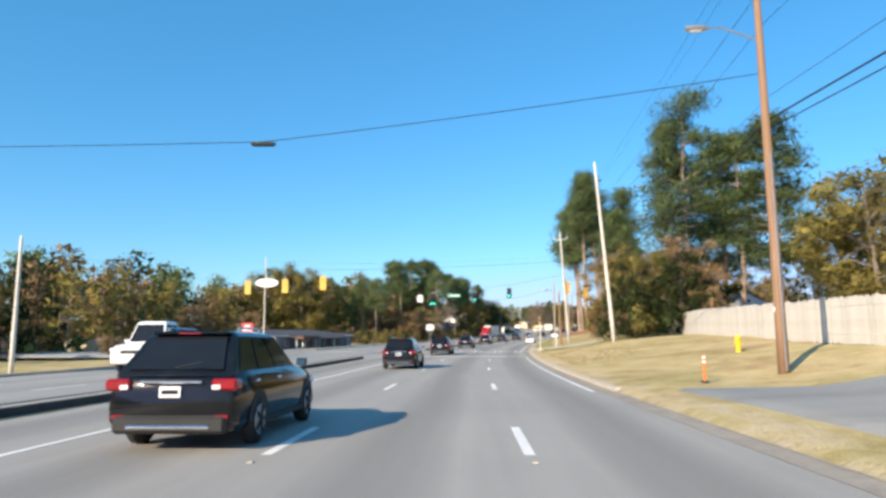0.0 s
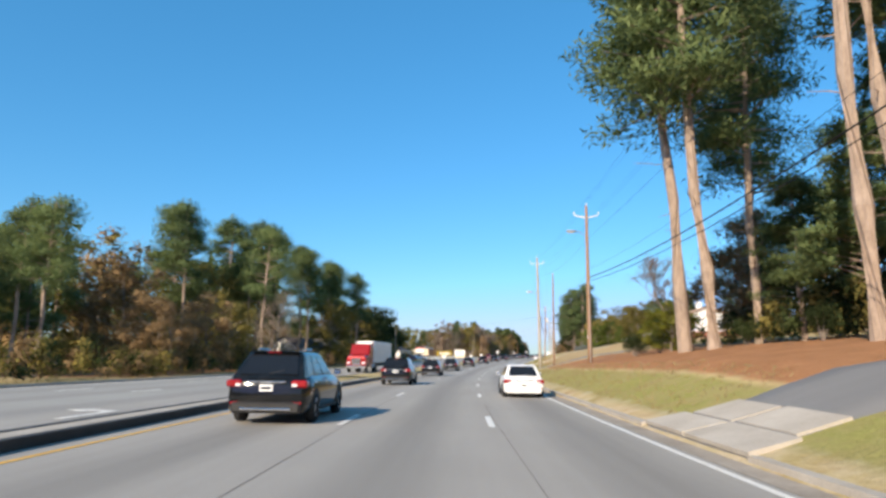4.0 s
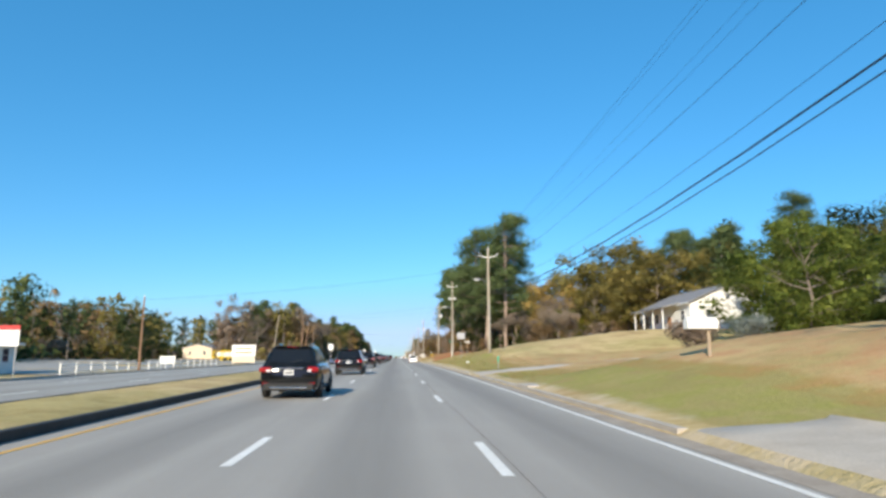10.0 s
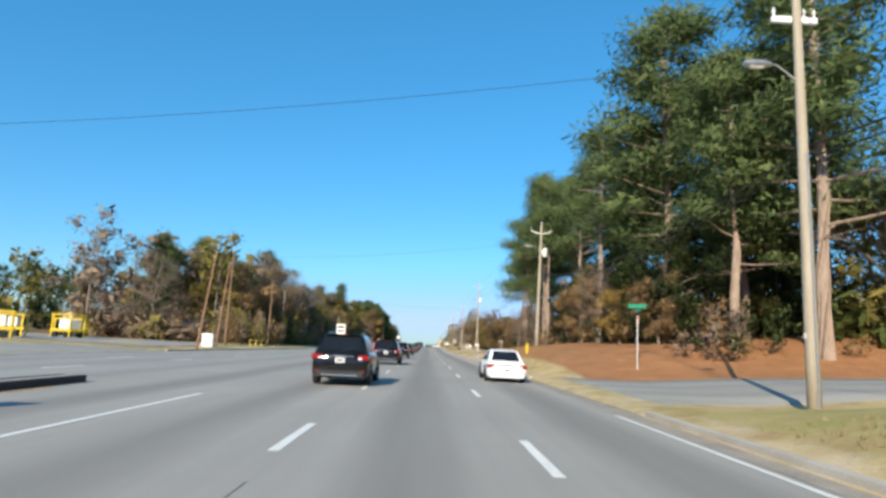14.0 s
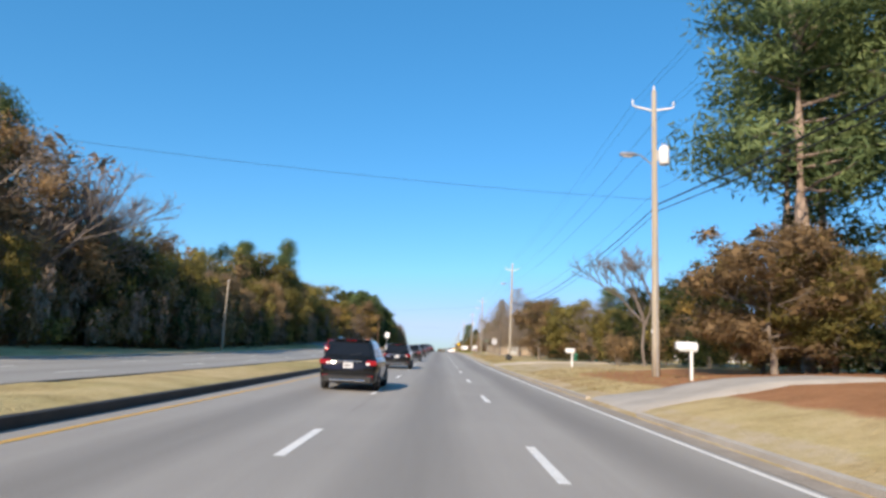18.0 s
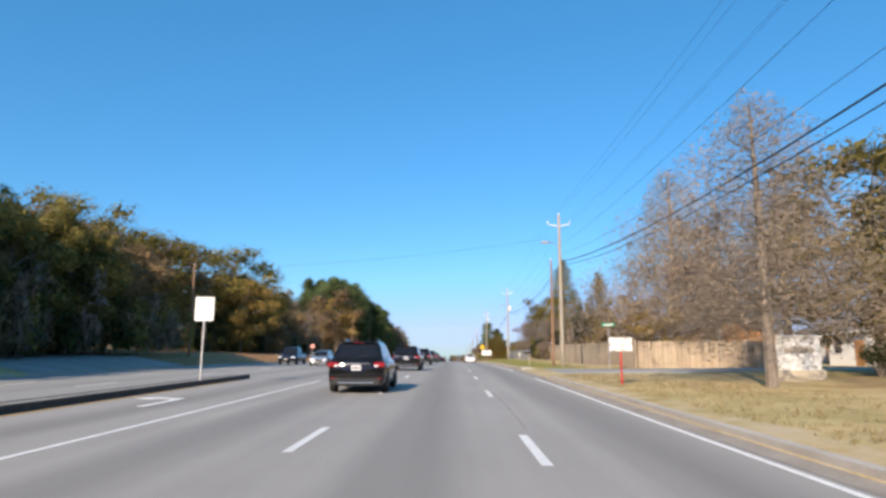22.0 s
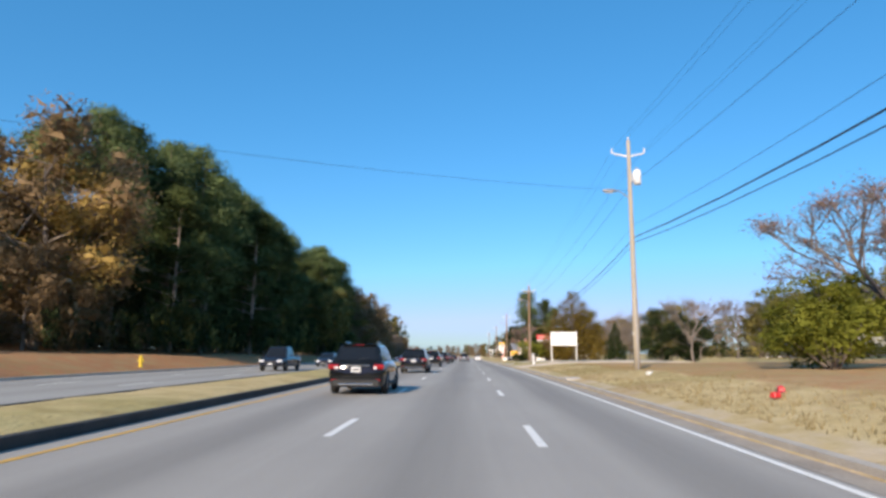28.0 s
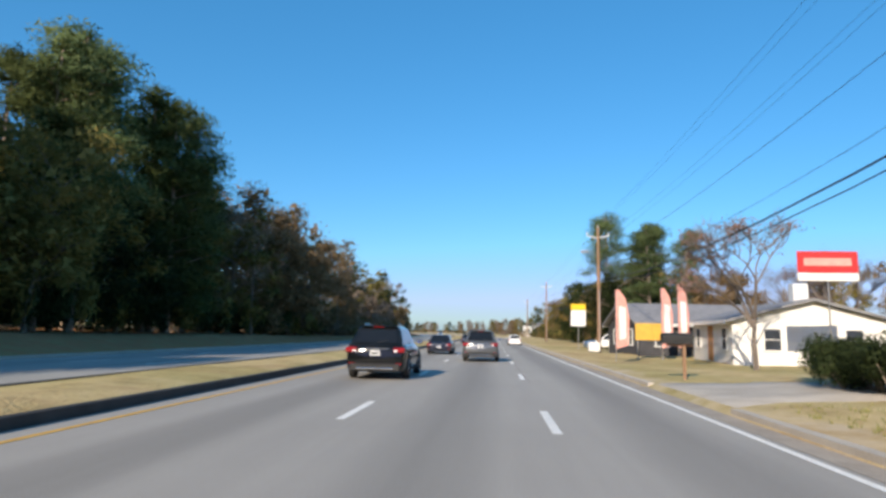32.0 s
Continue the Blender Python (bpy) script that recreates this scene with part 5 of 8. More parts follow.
woods(890, 1000, 4, -30, -26, 6, 9, ["olive", "rust", "grey"])
woods(400, 560, 4, -115, -72, 12, 17, ["rust", "olive", "pine", "dark"])
woods(262, 420, 4, -100, -84, 8, 12, ["rust", "olive", "dark"])
woods(60, 250, 4, -130, -95, 12, 17, ["rust", "olive", "pine", "dark"])
woods(-60, 60, 3.5, -66, -52, 7, 10, ["rust", "olive", "rust", "dark"])
woods(60, 130, 3.5, -68, -54, 9, 13, ["rust", "olive", "olive", "dark"])
woods(735, 850, 4, -62, -50, 14, 20, ["thickpine", "dark"])
# both sides far ahead, where the road bends
woods(895, 1000, 5, 18, 34, 9, 13, ["olive", "rust", "dark", "gold"])
woods(990, 1380, 7, 16, 46, 5, 8, ["olive", "rust", "dark", "grey"])
woods(990, 1380, 8, -60, -30, 5, 8, ["olive", "rust", "grey", "dark"])
woods(600, 900, 9, 60, 110, 9, 14, ["olive", "rust", "dark", "pine"])
woods(160, 480, 8, 75, 130, 10, 15, ["olive", "rust", "pine", "dark"])
woods(480, 600, 9, 42, 80, 8, 12, ["olive", "rust", "dark", "grey"])
woods(-60, 120, 8, 48, 90, 10, 15, ["olive", "rust", "dark", "pine"])
woods(590, 760, 8, -110, -62, 14, 20, ["olive", "rust", "pine", "dark"])

# brush under the trees
undergrowth(43, 76, 13, 22, 4.5, ["evergreen", "olive", "rust"])
undergrowth(100, 150, 19, 27, 3.0, ["evergreen", "olive"])
undergrowth(370, 470, 15, 26, 3.2, ["evergreen", "rust", "greyleaf"])
undergrowth(474, 530, 16, 26, 3.6, ["olive", "rust", "evergreen"])
undergrowth(598, 612, 15, 22, 3.4, ["greyleaf", "rust"])
undergrowth(612, 676, 13, 24, 4.0, ["greyleaf", "rust", "olive"])
undergrowth(322, 348, 22, 40, 3.0, ["greyleaf", "rust"])
undergrowth(255, 320, 46, 64, 4.0, ["olive", "evergreen"])
undergrowth(676, 800, 34, 56, 3.0, ["olive", "greyleaf", "evergreen"])
undergrowth(840, 1000, 15, 24, 4.0, ["evergreen", "olive", "rust"])
undergrowth(-60, 50, -60, -50, 4.0, ["rust", "olive", "greyleaf"])
undergrowth(110, 236, -34, -26.5, 3.4, ["rust", "olive", "evergreen"])
undergrowth(230, 262, -34, -27, 2.6, ["evergreen", "olive"])
undergrowth(424, 500, -32, -26, 6.0, ["rust", "greyleaf", "olive"])
undergrowth(486, 590, -30, -25, 6.5, ["rust", "greyleaf", "evergreen", "olive"])
undergrowth(588, 660, -48, -36, 4.5, ["evergreen", "olive"])
undergrowth(640, 740, -40, -31, 5.0, ["greyleaf", "rust", "evergreen"])
undergrowth(732, 860, -36, -28, 6.5, ["evergreen", "evergreen", "olive"], 36)
undergrowth(732, 860, -54, -40, 7.0, ["evergreen", "darkneedles"])
undergrowth(850, 1000, -34, -27, 5.0, ["rust", "greyleaf"])

# ---- utility poles and their wires ----
def insulator(parent, p, n=0.16):
    b = tube(B(), p, p + Vector((0, 0, n)), 0.035, 0.03, 6)
    tube(b, p + Vector((0, 0, n * 0.5)), p + Vector((0, 0, n * 0.7)), 0.065, 0.05, 6)
    part("insulator", b, M["white"], parent)


LAMP_REACH = {7: 1.0}


def utility_pole(s, u, h, wood="wood_pole", arms=1, lamp=0.0, transformer=0.0, lean=(0, 0), label="", r=0.17, riser=True):
    t = thing("utility_pole", label or "tall weathered wooden utility pole with crossarm", "utility pole", at(s, u, 0, 1, 0, False, lean), "utility poles along the road")
    b = B()
    n = 6
    rings = []
    for i in range(n + 1):
        rings.append([Vector((r * (1 - 0.42 * i / n) * math.cos(a), r * (1 - 0.42 * i / n) * math.sin(a), -0.3 + (h + 0.3) * i / n)) for a in [k * math.pi / 5 for k in range(10)]])
    loft(b, rings)
    shaft = part("shaft", b, M[wood], t, smooth=True)
    for k in range(arms):
        if k:
            z = h - 1.0 - k * 2.0
            part("crossarm", box(B(), (0, 0.14, z), (1.35, 0.12, 0.2), 0, 0.02), M["white"], t, "pale crossarm")
            for x in (-0.6, 0.3, 0.6):
                insulator(t, Vector((x, 0.14, z + 0.1)), 0.26)
            continue
        # upswept pale arms with an insulator at each tip, and one on the pole's top
        for sx in (-1, 1):
            arm = [Vector((sx * x, 0.12, h - z)) for x, z in ((0.05, 0.95), (0.45, 0.86), (0.8, 0.8), (0.97, 0.72))]
            b = B()
            for (a0, a1), r0 in zip(zip(arm, arm[1:]), (0.055, 0.05, 0.045)):
                tube(b, a0, a1, r0, r0 - 0.005, 6)
            part("upswept_arm", b, M["white"], t, "pale upswept insulator arm")
            insulator(t, arm[-1], 0.28)
        insulator(t, Vector((0, 0, h)), 0.24)
    if not arms:
        insulator(t, Vector((0, 0, h)))
    if lamp:
        k = LAMP_REACH.get(s, 0.5)
        arm = part("lamp_arm", tube(tube(B(), (0, 0, lamp - 0.5), (-1.3 * k, 0, lamp), 0.03, 0.03, 6), (-1.3 * k, 0, lamp), (-1.9 * k, 0, lamp + 0.02), 0.03, 0.03, 6), M["steel"], t)
        head = part("lamp_head", loft(B(), [[Vector((x + 1.9 * (1 - k), y * w, lamp + z * w)) for y, z in ((-0.14, -0.02), (-0.09, 0.1), (0.09, 0.1), (0.14, -0.02), (0.08, -0.09), (-0.08, -0.09))] for x, w in ((-1.75, 0.5), (-1.95, 0.95), (-2.3, 1.0), (-2.55, 0.7))]), M["steel"], t, "grey cobra-head street lamp")
        part("lens", box(B(), (-2.2 + 1.9 * (1 - k), 0, lamp - 0.1), (0.4, 0.16, 0.05), 0, 0.02), M["lens"], head)
    if transformer:
        can = part("transformer", loft(B(), [[Vector((0.42 + rr * math.cos(a), -0.1 + rr * math.sin(a), z)) for a in [i * math.pi / 6 for i in range(12)]] for z, rr in ((transformer - 0.44, 0.2), (transformer - 0.41, 0.23), (transformer + 0.38, 0.23), (transformer + 0.44, 0.16))]), M["white"], t, "pale grey transformer can", True)
        for x in (0.34, 0.5):
            part("bushing", tube(B(), (x, -0.1, transformer + 0.42), (x, -0.1, transformer + 0.62), 0.035, 0.02, 6), M["grey_pole"], can)
        part("bracket", box(B(), (0.15, -0.05, transformer), (0.2, 0.1, 0.5)), M["steel"], t)
    if riser:
        part("conduit", tube(B(), (0.02, -r * 0.95, 0), (0.02, -r * 0.72, h * 0.5), 0.035, 0.03, 6), M["steel"], t)
    part("id_plate", box(B(), (-r * 0.93, 0, 2.0), (0.02, 0.1, 0.16)), M["white"], t)
    return t


POLES = [(-55, 11.3, 14, "wood_pole", 1, 0, 0, (0, 0)), (7, 11.3, 14.6, "wood_pole", 1, 11.9, 0, (0, 0)), (76, 11.0, 15.2, "pale_pole", 1, 0, 0, (0, -3)), (139, 10.5, 12.5, "wood_pole", 1, 10.4, 0, (0, 0)),
         (178, 9.2, 15.2, "grey_pole", 1, 10.4, 0, (0, -1)), (240, 10.4, 12.5, "wood_pole", 1, 10.1, 9.3, (0, 1)), (304, 10.4, 11.3, "grey_pole", 1, 7.9, 0, (0, 0)), (350, 10.45, 14.2, "grey_pole", 2, 9.7, 0, (0, 0)),
         (397, 11, 12.3, "grey_pole", 1, 10.0, 9.4, (0, 1.2)), (459, 9.8, 13.3, "grey_pole", 1, 10.1, 10.1, (0, 0)), (522, 10.2, 13.5, "grey_pole", 1, 10.6, 0, (0, 0)), (582, 9.9, 13.0, "grey_pole", 1, 10.6, 0, (0, 0)),
         (644, 10.7, 12.6, "grey_pole", 1, 9.6, 9.0, (0, 0)), (709, 10.3, 13.5, "grey_pole", 1, 10.4, 11.2, (0, 0)), (769, 10, 11.3, "wood_pole", 1, 9.2, 0, (0, 0)), (828, 10.2, 11.2, "wood_pole", 1, 9.0, 0, (0, 0)),
         (890, 10.5, 11, "wood_pole", 1, 0, 0, (0, 0)), (952, 10.5, 11, "wood_pole", 1, 0, 0, (0, 0))]
for s, u, h, w, arms, lp, tr, ln in POLES:
    bits = [{"wood_pole": "brown", "pale_pole": "pale"}.get(w, "weathered grey"), "wooden utility pole with", "two crossarms" if arms > 1 else "crossarm"]
    bits = bits[:2] + (["lamp and transformer"] if lp and tr else ["street lamp"] if lp else bits[2:])
    utility_pole(s, u, h, w, arms, lp, tr, ln, " ".join(bits), 0.22 if s == 178 else 0.185)
utility_pole(36.5, 11.5, 14.4, "pale_pole", 0, 0, 0, (0, -4), "bare pale pole leaning towards the road", 0.17, False)
utility_pole(74.2, 9.1, 8.7, "grey_pole", 0, 7.4, 0, (0, 0), "shorter grey pole with a street lamp", 0.15, False)
utility_pole(72, 9.8, 7.0, "wood_pole", 0, 0, 0, (0, -1), "short brown pole beside a tall pale one", 0.16, False)
utility_pole(171, 10.6, 11.6, "wood_pole", 0, 0, 0, (0, 0), "plain brown wooden pole on the bank", 0.14, False)
utility_pole(583.8, 9.4, 9.3, "wood_pole", 0, 0, 0, (0, 0), "short wooden pole next to a taller one", 0.13, False)
for s, u, h, w, ln, lb in ((17, -22.5, 7, "pale_pole", (0, 0), "slim white pole beside the far kerb"), (70, -30.4, 13, "pale_pole", (0, 0), "pale pole by the shop forecourt"), (236, -24, 8, "grey_pole", (0, 0), "grey wooden service pole before dark trees"),
                           (302, -25, 7.5, "wood_pole", (0, 0), "short wooden pole near the church"), (355, -21.9, 8.5, "grey_pole", (0, 6), "leaning pole with a white base"), (396, -22, 9.5, "wood_pole", (0, 6), "brown wooden pole leaning over the verge"),
                           (411, -25, 10, "wood_pole", (0, 4), "leaning brown wooden pole"), (416, -25.5, 12, "wood_pole", (0, 0), "tall brown pole in a pair"), (436, -25, 10, "wood_pole", (0, 0), "wooden pole before rusty trees"),
                           (500, -23, 7.5, "grey_pole", (0, 0), "short grey pole at the wood's edge"), (590, -25, 9, "wood_pole", (0, 0), "wooden pole beside the far lanes"), (690, -24.5, 10, "wood_pole", (0, 0), "wooden pole under bare trees")):
    utility_pole(s, u, h, w, 0, 0, 0, ln, lb, 0.13, False)


def cable(pts, rad, sag, label, steps=10):
    """One hanging line through its supports."""
    V, F = [], []
    line = []
    for a, b in zip(pts, pts[1:]):
        for i in range(steps):
            k = i / steps
            line.append(a.lerp(b, k) - Vector((0, 0, 4 * sag * k * (1 - k))))
    line.append(pts[-1])
    limb(V, F, line, [rad] * len(line), 4)
    t = thing("overhead_cable", label, "cable", group="overhead cables")
    pydata("line", V, F, M["wire"], t)


def pole_top(q, x, z):
    s, u, h = q[:3]
    ln = math.tan(radians(q[7][1]))
    return spot(s, u + x + ln * z, z)


for x, dz in ((-0.97, -0.45), (0.0, 0.22), (0.97, -0.45)):
    cable([pole_top(q, x, q[2] + dz) for q in POLES], 0.006, 0.7, "thin black power line between pole tops")
for x, dz, rad in ((-0.17, -1.7, 0.006), (0.18, -2.6, 0.011)):
    cable([pole_top(q, x, q[2] + dz) for q in POLES], rad, 0.8, "thin black neutral line below the insulators")
for f, rad, sag, lb in ((0.64, 0.01, 1.2, "thin black service cable between poles"), (0.585, 0.034, 1.3, "thick black telephone cable bundle between poles"), (0.562, 0.022, 1.4, "black communications cable between poles")):
    cable([pole_top(q, 0.2, q[2] * (f + {139: -0.05, 178: -0.14, 350: -0.07, 582: 0.1, 644: 0.08, 709: -0.02}.get(q[0], 0))) for q in POLES], rad, sag, lb)
for s0, u0, z0, s1, u1, z1, sag in ((17, -22.5, 6.6, 70, -30.4, 9.0, 0.4), (70, -30.4, 12.4, 76, 11, 12.0, 0.6), (302, -25, 7.2, 304, 10.4, 9.4, 0.5), (355, -21, 8.2, 350, 11.5, 10.2, 0.5), (454, -27, 9.7, 459, 9.8, 8.0, 0.5), (590, -25, 8.6, 582, 9.4, 11.0, 0.6), (690, -24.5, 9.6, 709, 10.3, 10.4, 0.6), (416, -25.5, 11.4, 397, 11, 10.5, 0.6), (236, -24, 7.6, 240, 10.4, 10.2, 0.6)):
    cable([spot(s0, u0, z0), spot(s1, u1, z1)], 0.008, sag, "single black cable slung across the road", 14)
utility_pole(454, -27, 9.9, "grey_pole", 0, 0, 0, (0, 0), "grey wooden pole among rusty trees", 0.13, False)
utility_pole(11, -36, 10.6, "wood_pole", 0, 0, 0, (0, 0), "wooden service pole set back from the road", 0.14, False)
cable([flat(11, -36, 10.3), flat(9.5, -7.1, 9.5), spot(7, 11.3, 10.2)], 0.016, 0.1, "heavy black cable slung across the road", 14)
sp = flat(9.5, -7.1, 9.4)
t = thing("splice_case", "black cable splice case hung on a cable", "splice case", pose(sp.x, sp.y, sp.z, 0, 0, math.degrees(heading(9.5)) - 86))
b = B()
for a, c, r0, r1 in ((-0.5, -0.38, 0.03, 0.1), (-0.38, 0.38, 0.1, 0.1), (0.38, 0.5, 0.1, 0.03)):
    tube(b, (0, a, 0), (0, c, 0), r0, r1, 8)
part("case", b, M["black"], t)
for y in (-0.3, 0.3):
    part("clamp", tube(B(), (0, y, 0.09), (0, y, 0.16), 0.015, 0.015, 5), M["steel"], t)


# ---- traffic signals on span wires ----
def signal(s, u, z, heads=1, colour="signal_black", lit=True, turn=0, drop=0.9, label=""):
    t = thing("traffic_signal", label or "black three-lamp traffic signal showing green on a wire", "traffic signal", at(s, u, turn, 1, z, True), "hanging traffic signals")
    part("hanger", tube(B(), (0, 0, 0.5), (0, 0, 0.5 + drop), 0.025, 0.025, 6), M["steel"], t)
    xs = (0,) if heads == 1 else (-0.19, 0.19)
    n = 0
    for x in xs:
        top = 0.0
        b = box(B(), (x, 0, top), (0.34, 0.2, 1.06), 0, 0.03)
        body = part("housing", b, M[colour], t)
        for i, zz in enumerate((0.34, 0, -0.34)):
            on = lit and zz < 0
            ln = part("lens", tube(B(), (x, -0.1, zz), (x, -0.115, zz), 0.13, 0.13, 14), M["signal_green"] if on else M["black"], t, "lit green lens" if on else "unlit lens")
            v = B()
            k = 9
            ring = [[Vector((x + rr * math.cos(a), y, zz + rr * math.sin(a))) for a in [math.pi * (-0.12 + 1.24 * i / k) for i in range(k + 1)]] for y, rr in ((-0.1, 0.15), (-0.32, 0.145))]
            for i2 in range(k):
                v.faces.new([v.verts.new(p) for p in (ring[0][i2], ring[0][i2 + 1], ring[1][i2 + 1], ring[1][i2])])
            part("visor", v, M[colour], ln)
    if heads == 2:
        part("top_housing", box(B(), (0, 0, 0.72), (0.34, 0.2, 0.36), 0, 0.03), M[colour], t)
    part("backplate", box(B(), (0, 0.08, 0.1 if heads == 2 else 0), (0.6 if heads == 1 else 0.95, 0.02, 1.7 if heads == 2 else 1.3), 0, 0), M["signal_black" if colour == "signal_black" else "signal_yellow"], t)
    return t


signal(70.8, -7.1, 6.4, 2, drop=0.8, label="wide five-lamp black signal showing green on a wire")
signal(71.2, -1.45, 6.88, drop=0.77)
signal(71.2, 3.15, 7.36, drop=0.6)
for s, u, z in ((45, -21.5, 6.6), (45, -17.8, 6.7), (44.4, -13.9, 6.9)):
    signal(s, u, z, 1, "signal_yellow", False, 180, 0.6, "yellow-backed traffic signal seen from behind")
signal(42.5, 8.6, 6.0, 1, "signal_yellow", False, 90, 1.8, "yellow traffic signal facing the side street")
signal(45, 10.4, 5.7, 1, "signal_yellow", False, 90, 2.2, "yellow traffic signal facing the side street")
cable([spot(70, -30.4, 6.6), flat(70.8, -6.9, 5.75), flat(71.4, 3.1, 6.6), spot(74.2, 9.1, 7.6)], 0.01, 0.05, "black tether wire under the traffic signals")
cable([spot(70, -30.4, 10.0), flat(70.8, -6.9, 7.7), flat(71.4, 3.1, 8.45), spot(76, 11, 9.6)], 0.012, 0.1, "black span wire carrying traffic signals")
cable([spot(70, -30.4, 9.6), flat(45, -19.9, 7.9), flat(44, -13.9, 8.1), flat(42.5, 8.6, 8.4), spot(36.5, 11, 9.6)], 0.012, 0.15, "black span wire carrying yellow signals")
cable([flat(42.5, 8.6, 8.45), flat(45, 10.4, 8.55), spot(76, 11, 9.2)], 0.012, 0.1, "black span wire along the verge")


# ---- signs ----
def bars(parent, x0, x1, z0, z1, rows, y, material, r):
    """Lines of writing too far off to read."""
    step = (z1 - z0) / rows
    for i in range(rows):
        w = (x1 - x0) * r.uniform(0.6, 0.95)
        part("writing", box(B(), ((x0 + x1) / 2, y, z0 + (i + 0.5) * step), (w, 0.008, step * 0.45)), material, parent)


def post_sign(s, u, top, w, h, face="white", label="", cat="sign", name="road_sign", turn=0, shape="rect", ink=None, rows=2, post="steel", back=None, posts=1, on_road=False, base=0.0):
    t = thing(name, label, cat, at(s, u, turn, 1, 0, on_road))
    zc = top - h / 2
    xs = (0,) if posts == 1 else (-w * 0.42, w * 0.42)
    for x in xs:
        part("post", box(B(), (x, 0.05, (top - 0.06) / 2 - 0.2), (0.06, 0.06, top + 0.34), 0, 0.008), M[post], t)
    if shape == "rect":
        pl = box(B(), (0, 0, zc), (w, 0.025, h), 0, 0.006)
    elif shape == "diamond":
        pl = slab(B(), [(0, -0.012, zc - h / 2), (w / 2, -0.012, zc), (0, -0.012, zc + h / 2), (-w / 2, -0.012, zc)], 0.024)
    else:
        pl = slab(B(), [(w / 2 * math.cos(math.pi * (i + 0.5) / 4), -0.012, zc + h / 2 * math.sin(math.pi * (i + 0.5) / 4)) for i in range(8)], 0.024)
    plate = part("plate", pl, M[face], t)
    if ink:
        bars(plate, -w * 0.42, w * 0.42, zc - h * 0.4, zc + h * 0.4, rows, -0.02, M[ink], random.Random(int(s * 10)))
    return t


def arrow_parts(plate_thing, zc, k, material):
    """A curved arrow in raised paint."""
    y = -0.022
    b = B()
    pts = []
    for i in range(8):
        t = i / 7
        p = Vector((0.22, 0, -0.3)) * (1 - t) ** 2 + Vector((0.2, 0, 0.12)) * 2 * t * (1 - t) + Vector((-0.12, 0, 0.13)) * t * t
        d = (Vector((0.2, 0, 0.12)) - Vector((0.22, 0, -0.3))) * (1 - t) + (Vector((-0.12, 0, 0.13)) - Vector((0.2, 0, 0.12))) * t
        n = Vector((-d.z, 0, d.x)).normalized() * 0.06
        pts.append((p + n, p - n))
    ring = [Vector(((p.x) * k, y, zc + p.z * k)) for p, q in pts] + [Vector((q.x * k, y, zc + q.z * k)) for p, q in reversed(pts)]
    vs = [b.verts.new(p) for p in ring]
    n = len(vs)
    for i in range(n // 2 - 1):
        b.faces.new((vs[i], vs[i + 1], vs[n - 2 - i], vs[n - 1 - i]))
    part("arrow_shaft", b, material, plate_thing)
    part("arrow_head", slab(B(), [(-0.1 * k, y, zc + 0.3 * k), (-0.36 * k, y, zc + 0.15 * k), (-0.12 * k, y, zc - 0.04 * k)], 0.01), material, plate_thing)


# hanging signs by the signals
for s, u, z, w, h, face, ink, lb in ((70.8, -8.8, 6.75, 0.75, 0.9, "white", "black", "white lane-use sign hung on the signal wire"), (71.0, -4.2, 7.1, 1.8, 0.42, "green_sign", "white", "green street-name sign hung on the signal wire")):
    t = thing("hanging_sign", lb, "sign", at(s, u, 0, 1, z, True))
    p = part("plate", box(B(), (0, 0, 0), (w, 0.02, h), 0, 0.006), M[face], t)
    part("hanger", tube(B(), (0, 0, h / 2), (0, 0, h / 2 + 0.75), 0.02, 0.02, 5), M["steel"], t)
    if ink == "white":
        part("writing", box(B(), (0, -0.014, 0), (w * 0.82, 0.008, h * 0.4)), M[ink], p)
    elif ink:
        bars(p, -0.3, 0.3, -0.35, 0.35, 2, -0.014, M[ink], rng)
t = post_sign(66.6, -6.8, 3.35, 0.95, 0.75, "white", "white lane-use sign with two black arrows")
for x, k in ((-0.25, 0.6), (0.2, 0.6)):
    part("arrow_shaft", box(B(), (x, -0.02, 2.92), (0.06, 0.01, 0.4)), M["black"], t)
    part("arrow_head", slab(B(), [(x - 0.12, -0.02, 3.08), (x + 0.12, -0.02, 3.08), (x, -0.02, 3.26)], 0.01), M["black"], t)
post_sign(314.5, 8.4, 3.15, 1.0, 0.78, "steel", "bare metal reverse of a road sign on thin post", turn=0)
t = post_sign(368.7, 11.9, 3.0, 0.6, 0.6, "red", "small red stop sign seen edge-on beside a green name sign", shape="oct", turn=75)
for k, z in ((0, 3.25), (90, 3.5)):
    pl = part("name_blade", box(B(), (0, 0.05, z), (1.0, 0.02, 0.22), k + 10, 0.005), M["green_sign"], t, "green street-name blade")
    part("writing", box(B(), (0, 0.035, z), (0.8, 0.01, 0.09), k + 10), M["white"], pl)
post_sign(333, 11.2, 1.9, 0.8, 0.24, "fence_pale", "pale blank name board on a wooden post", post="fence_wood")
post_sign(283, 8, 1.0, 0.12, 0.5, "green_box", "green utility marker post in the grass", name="marker_post")
post_sign(510, 17, 0.95, 0.4, 0.8, "green_box", "green utility pedestal before roadside trees", name="utility_pedestal", cat="utility box")
post_sign(527, 8.4, 2.9, 0.75, 0.9, "steel", "bare metal reverse of a road sign, wooden post", post="wood_pole")
post_sign(551.5, 6.9, 1.75, 0.85, 0.5, "white", "small white sign on a red post by the kerb", post="red")
post_sign(567, 10.2, 2.9, 0.8, 0.2, "green_sign", "green street-name sign on a grey post", ink="white", rows=1)
post_sign(615, 9.7, 1.1, 0.1, 0.6, "white", "white plastic marker post in the grass", name="marker_post")
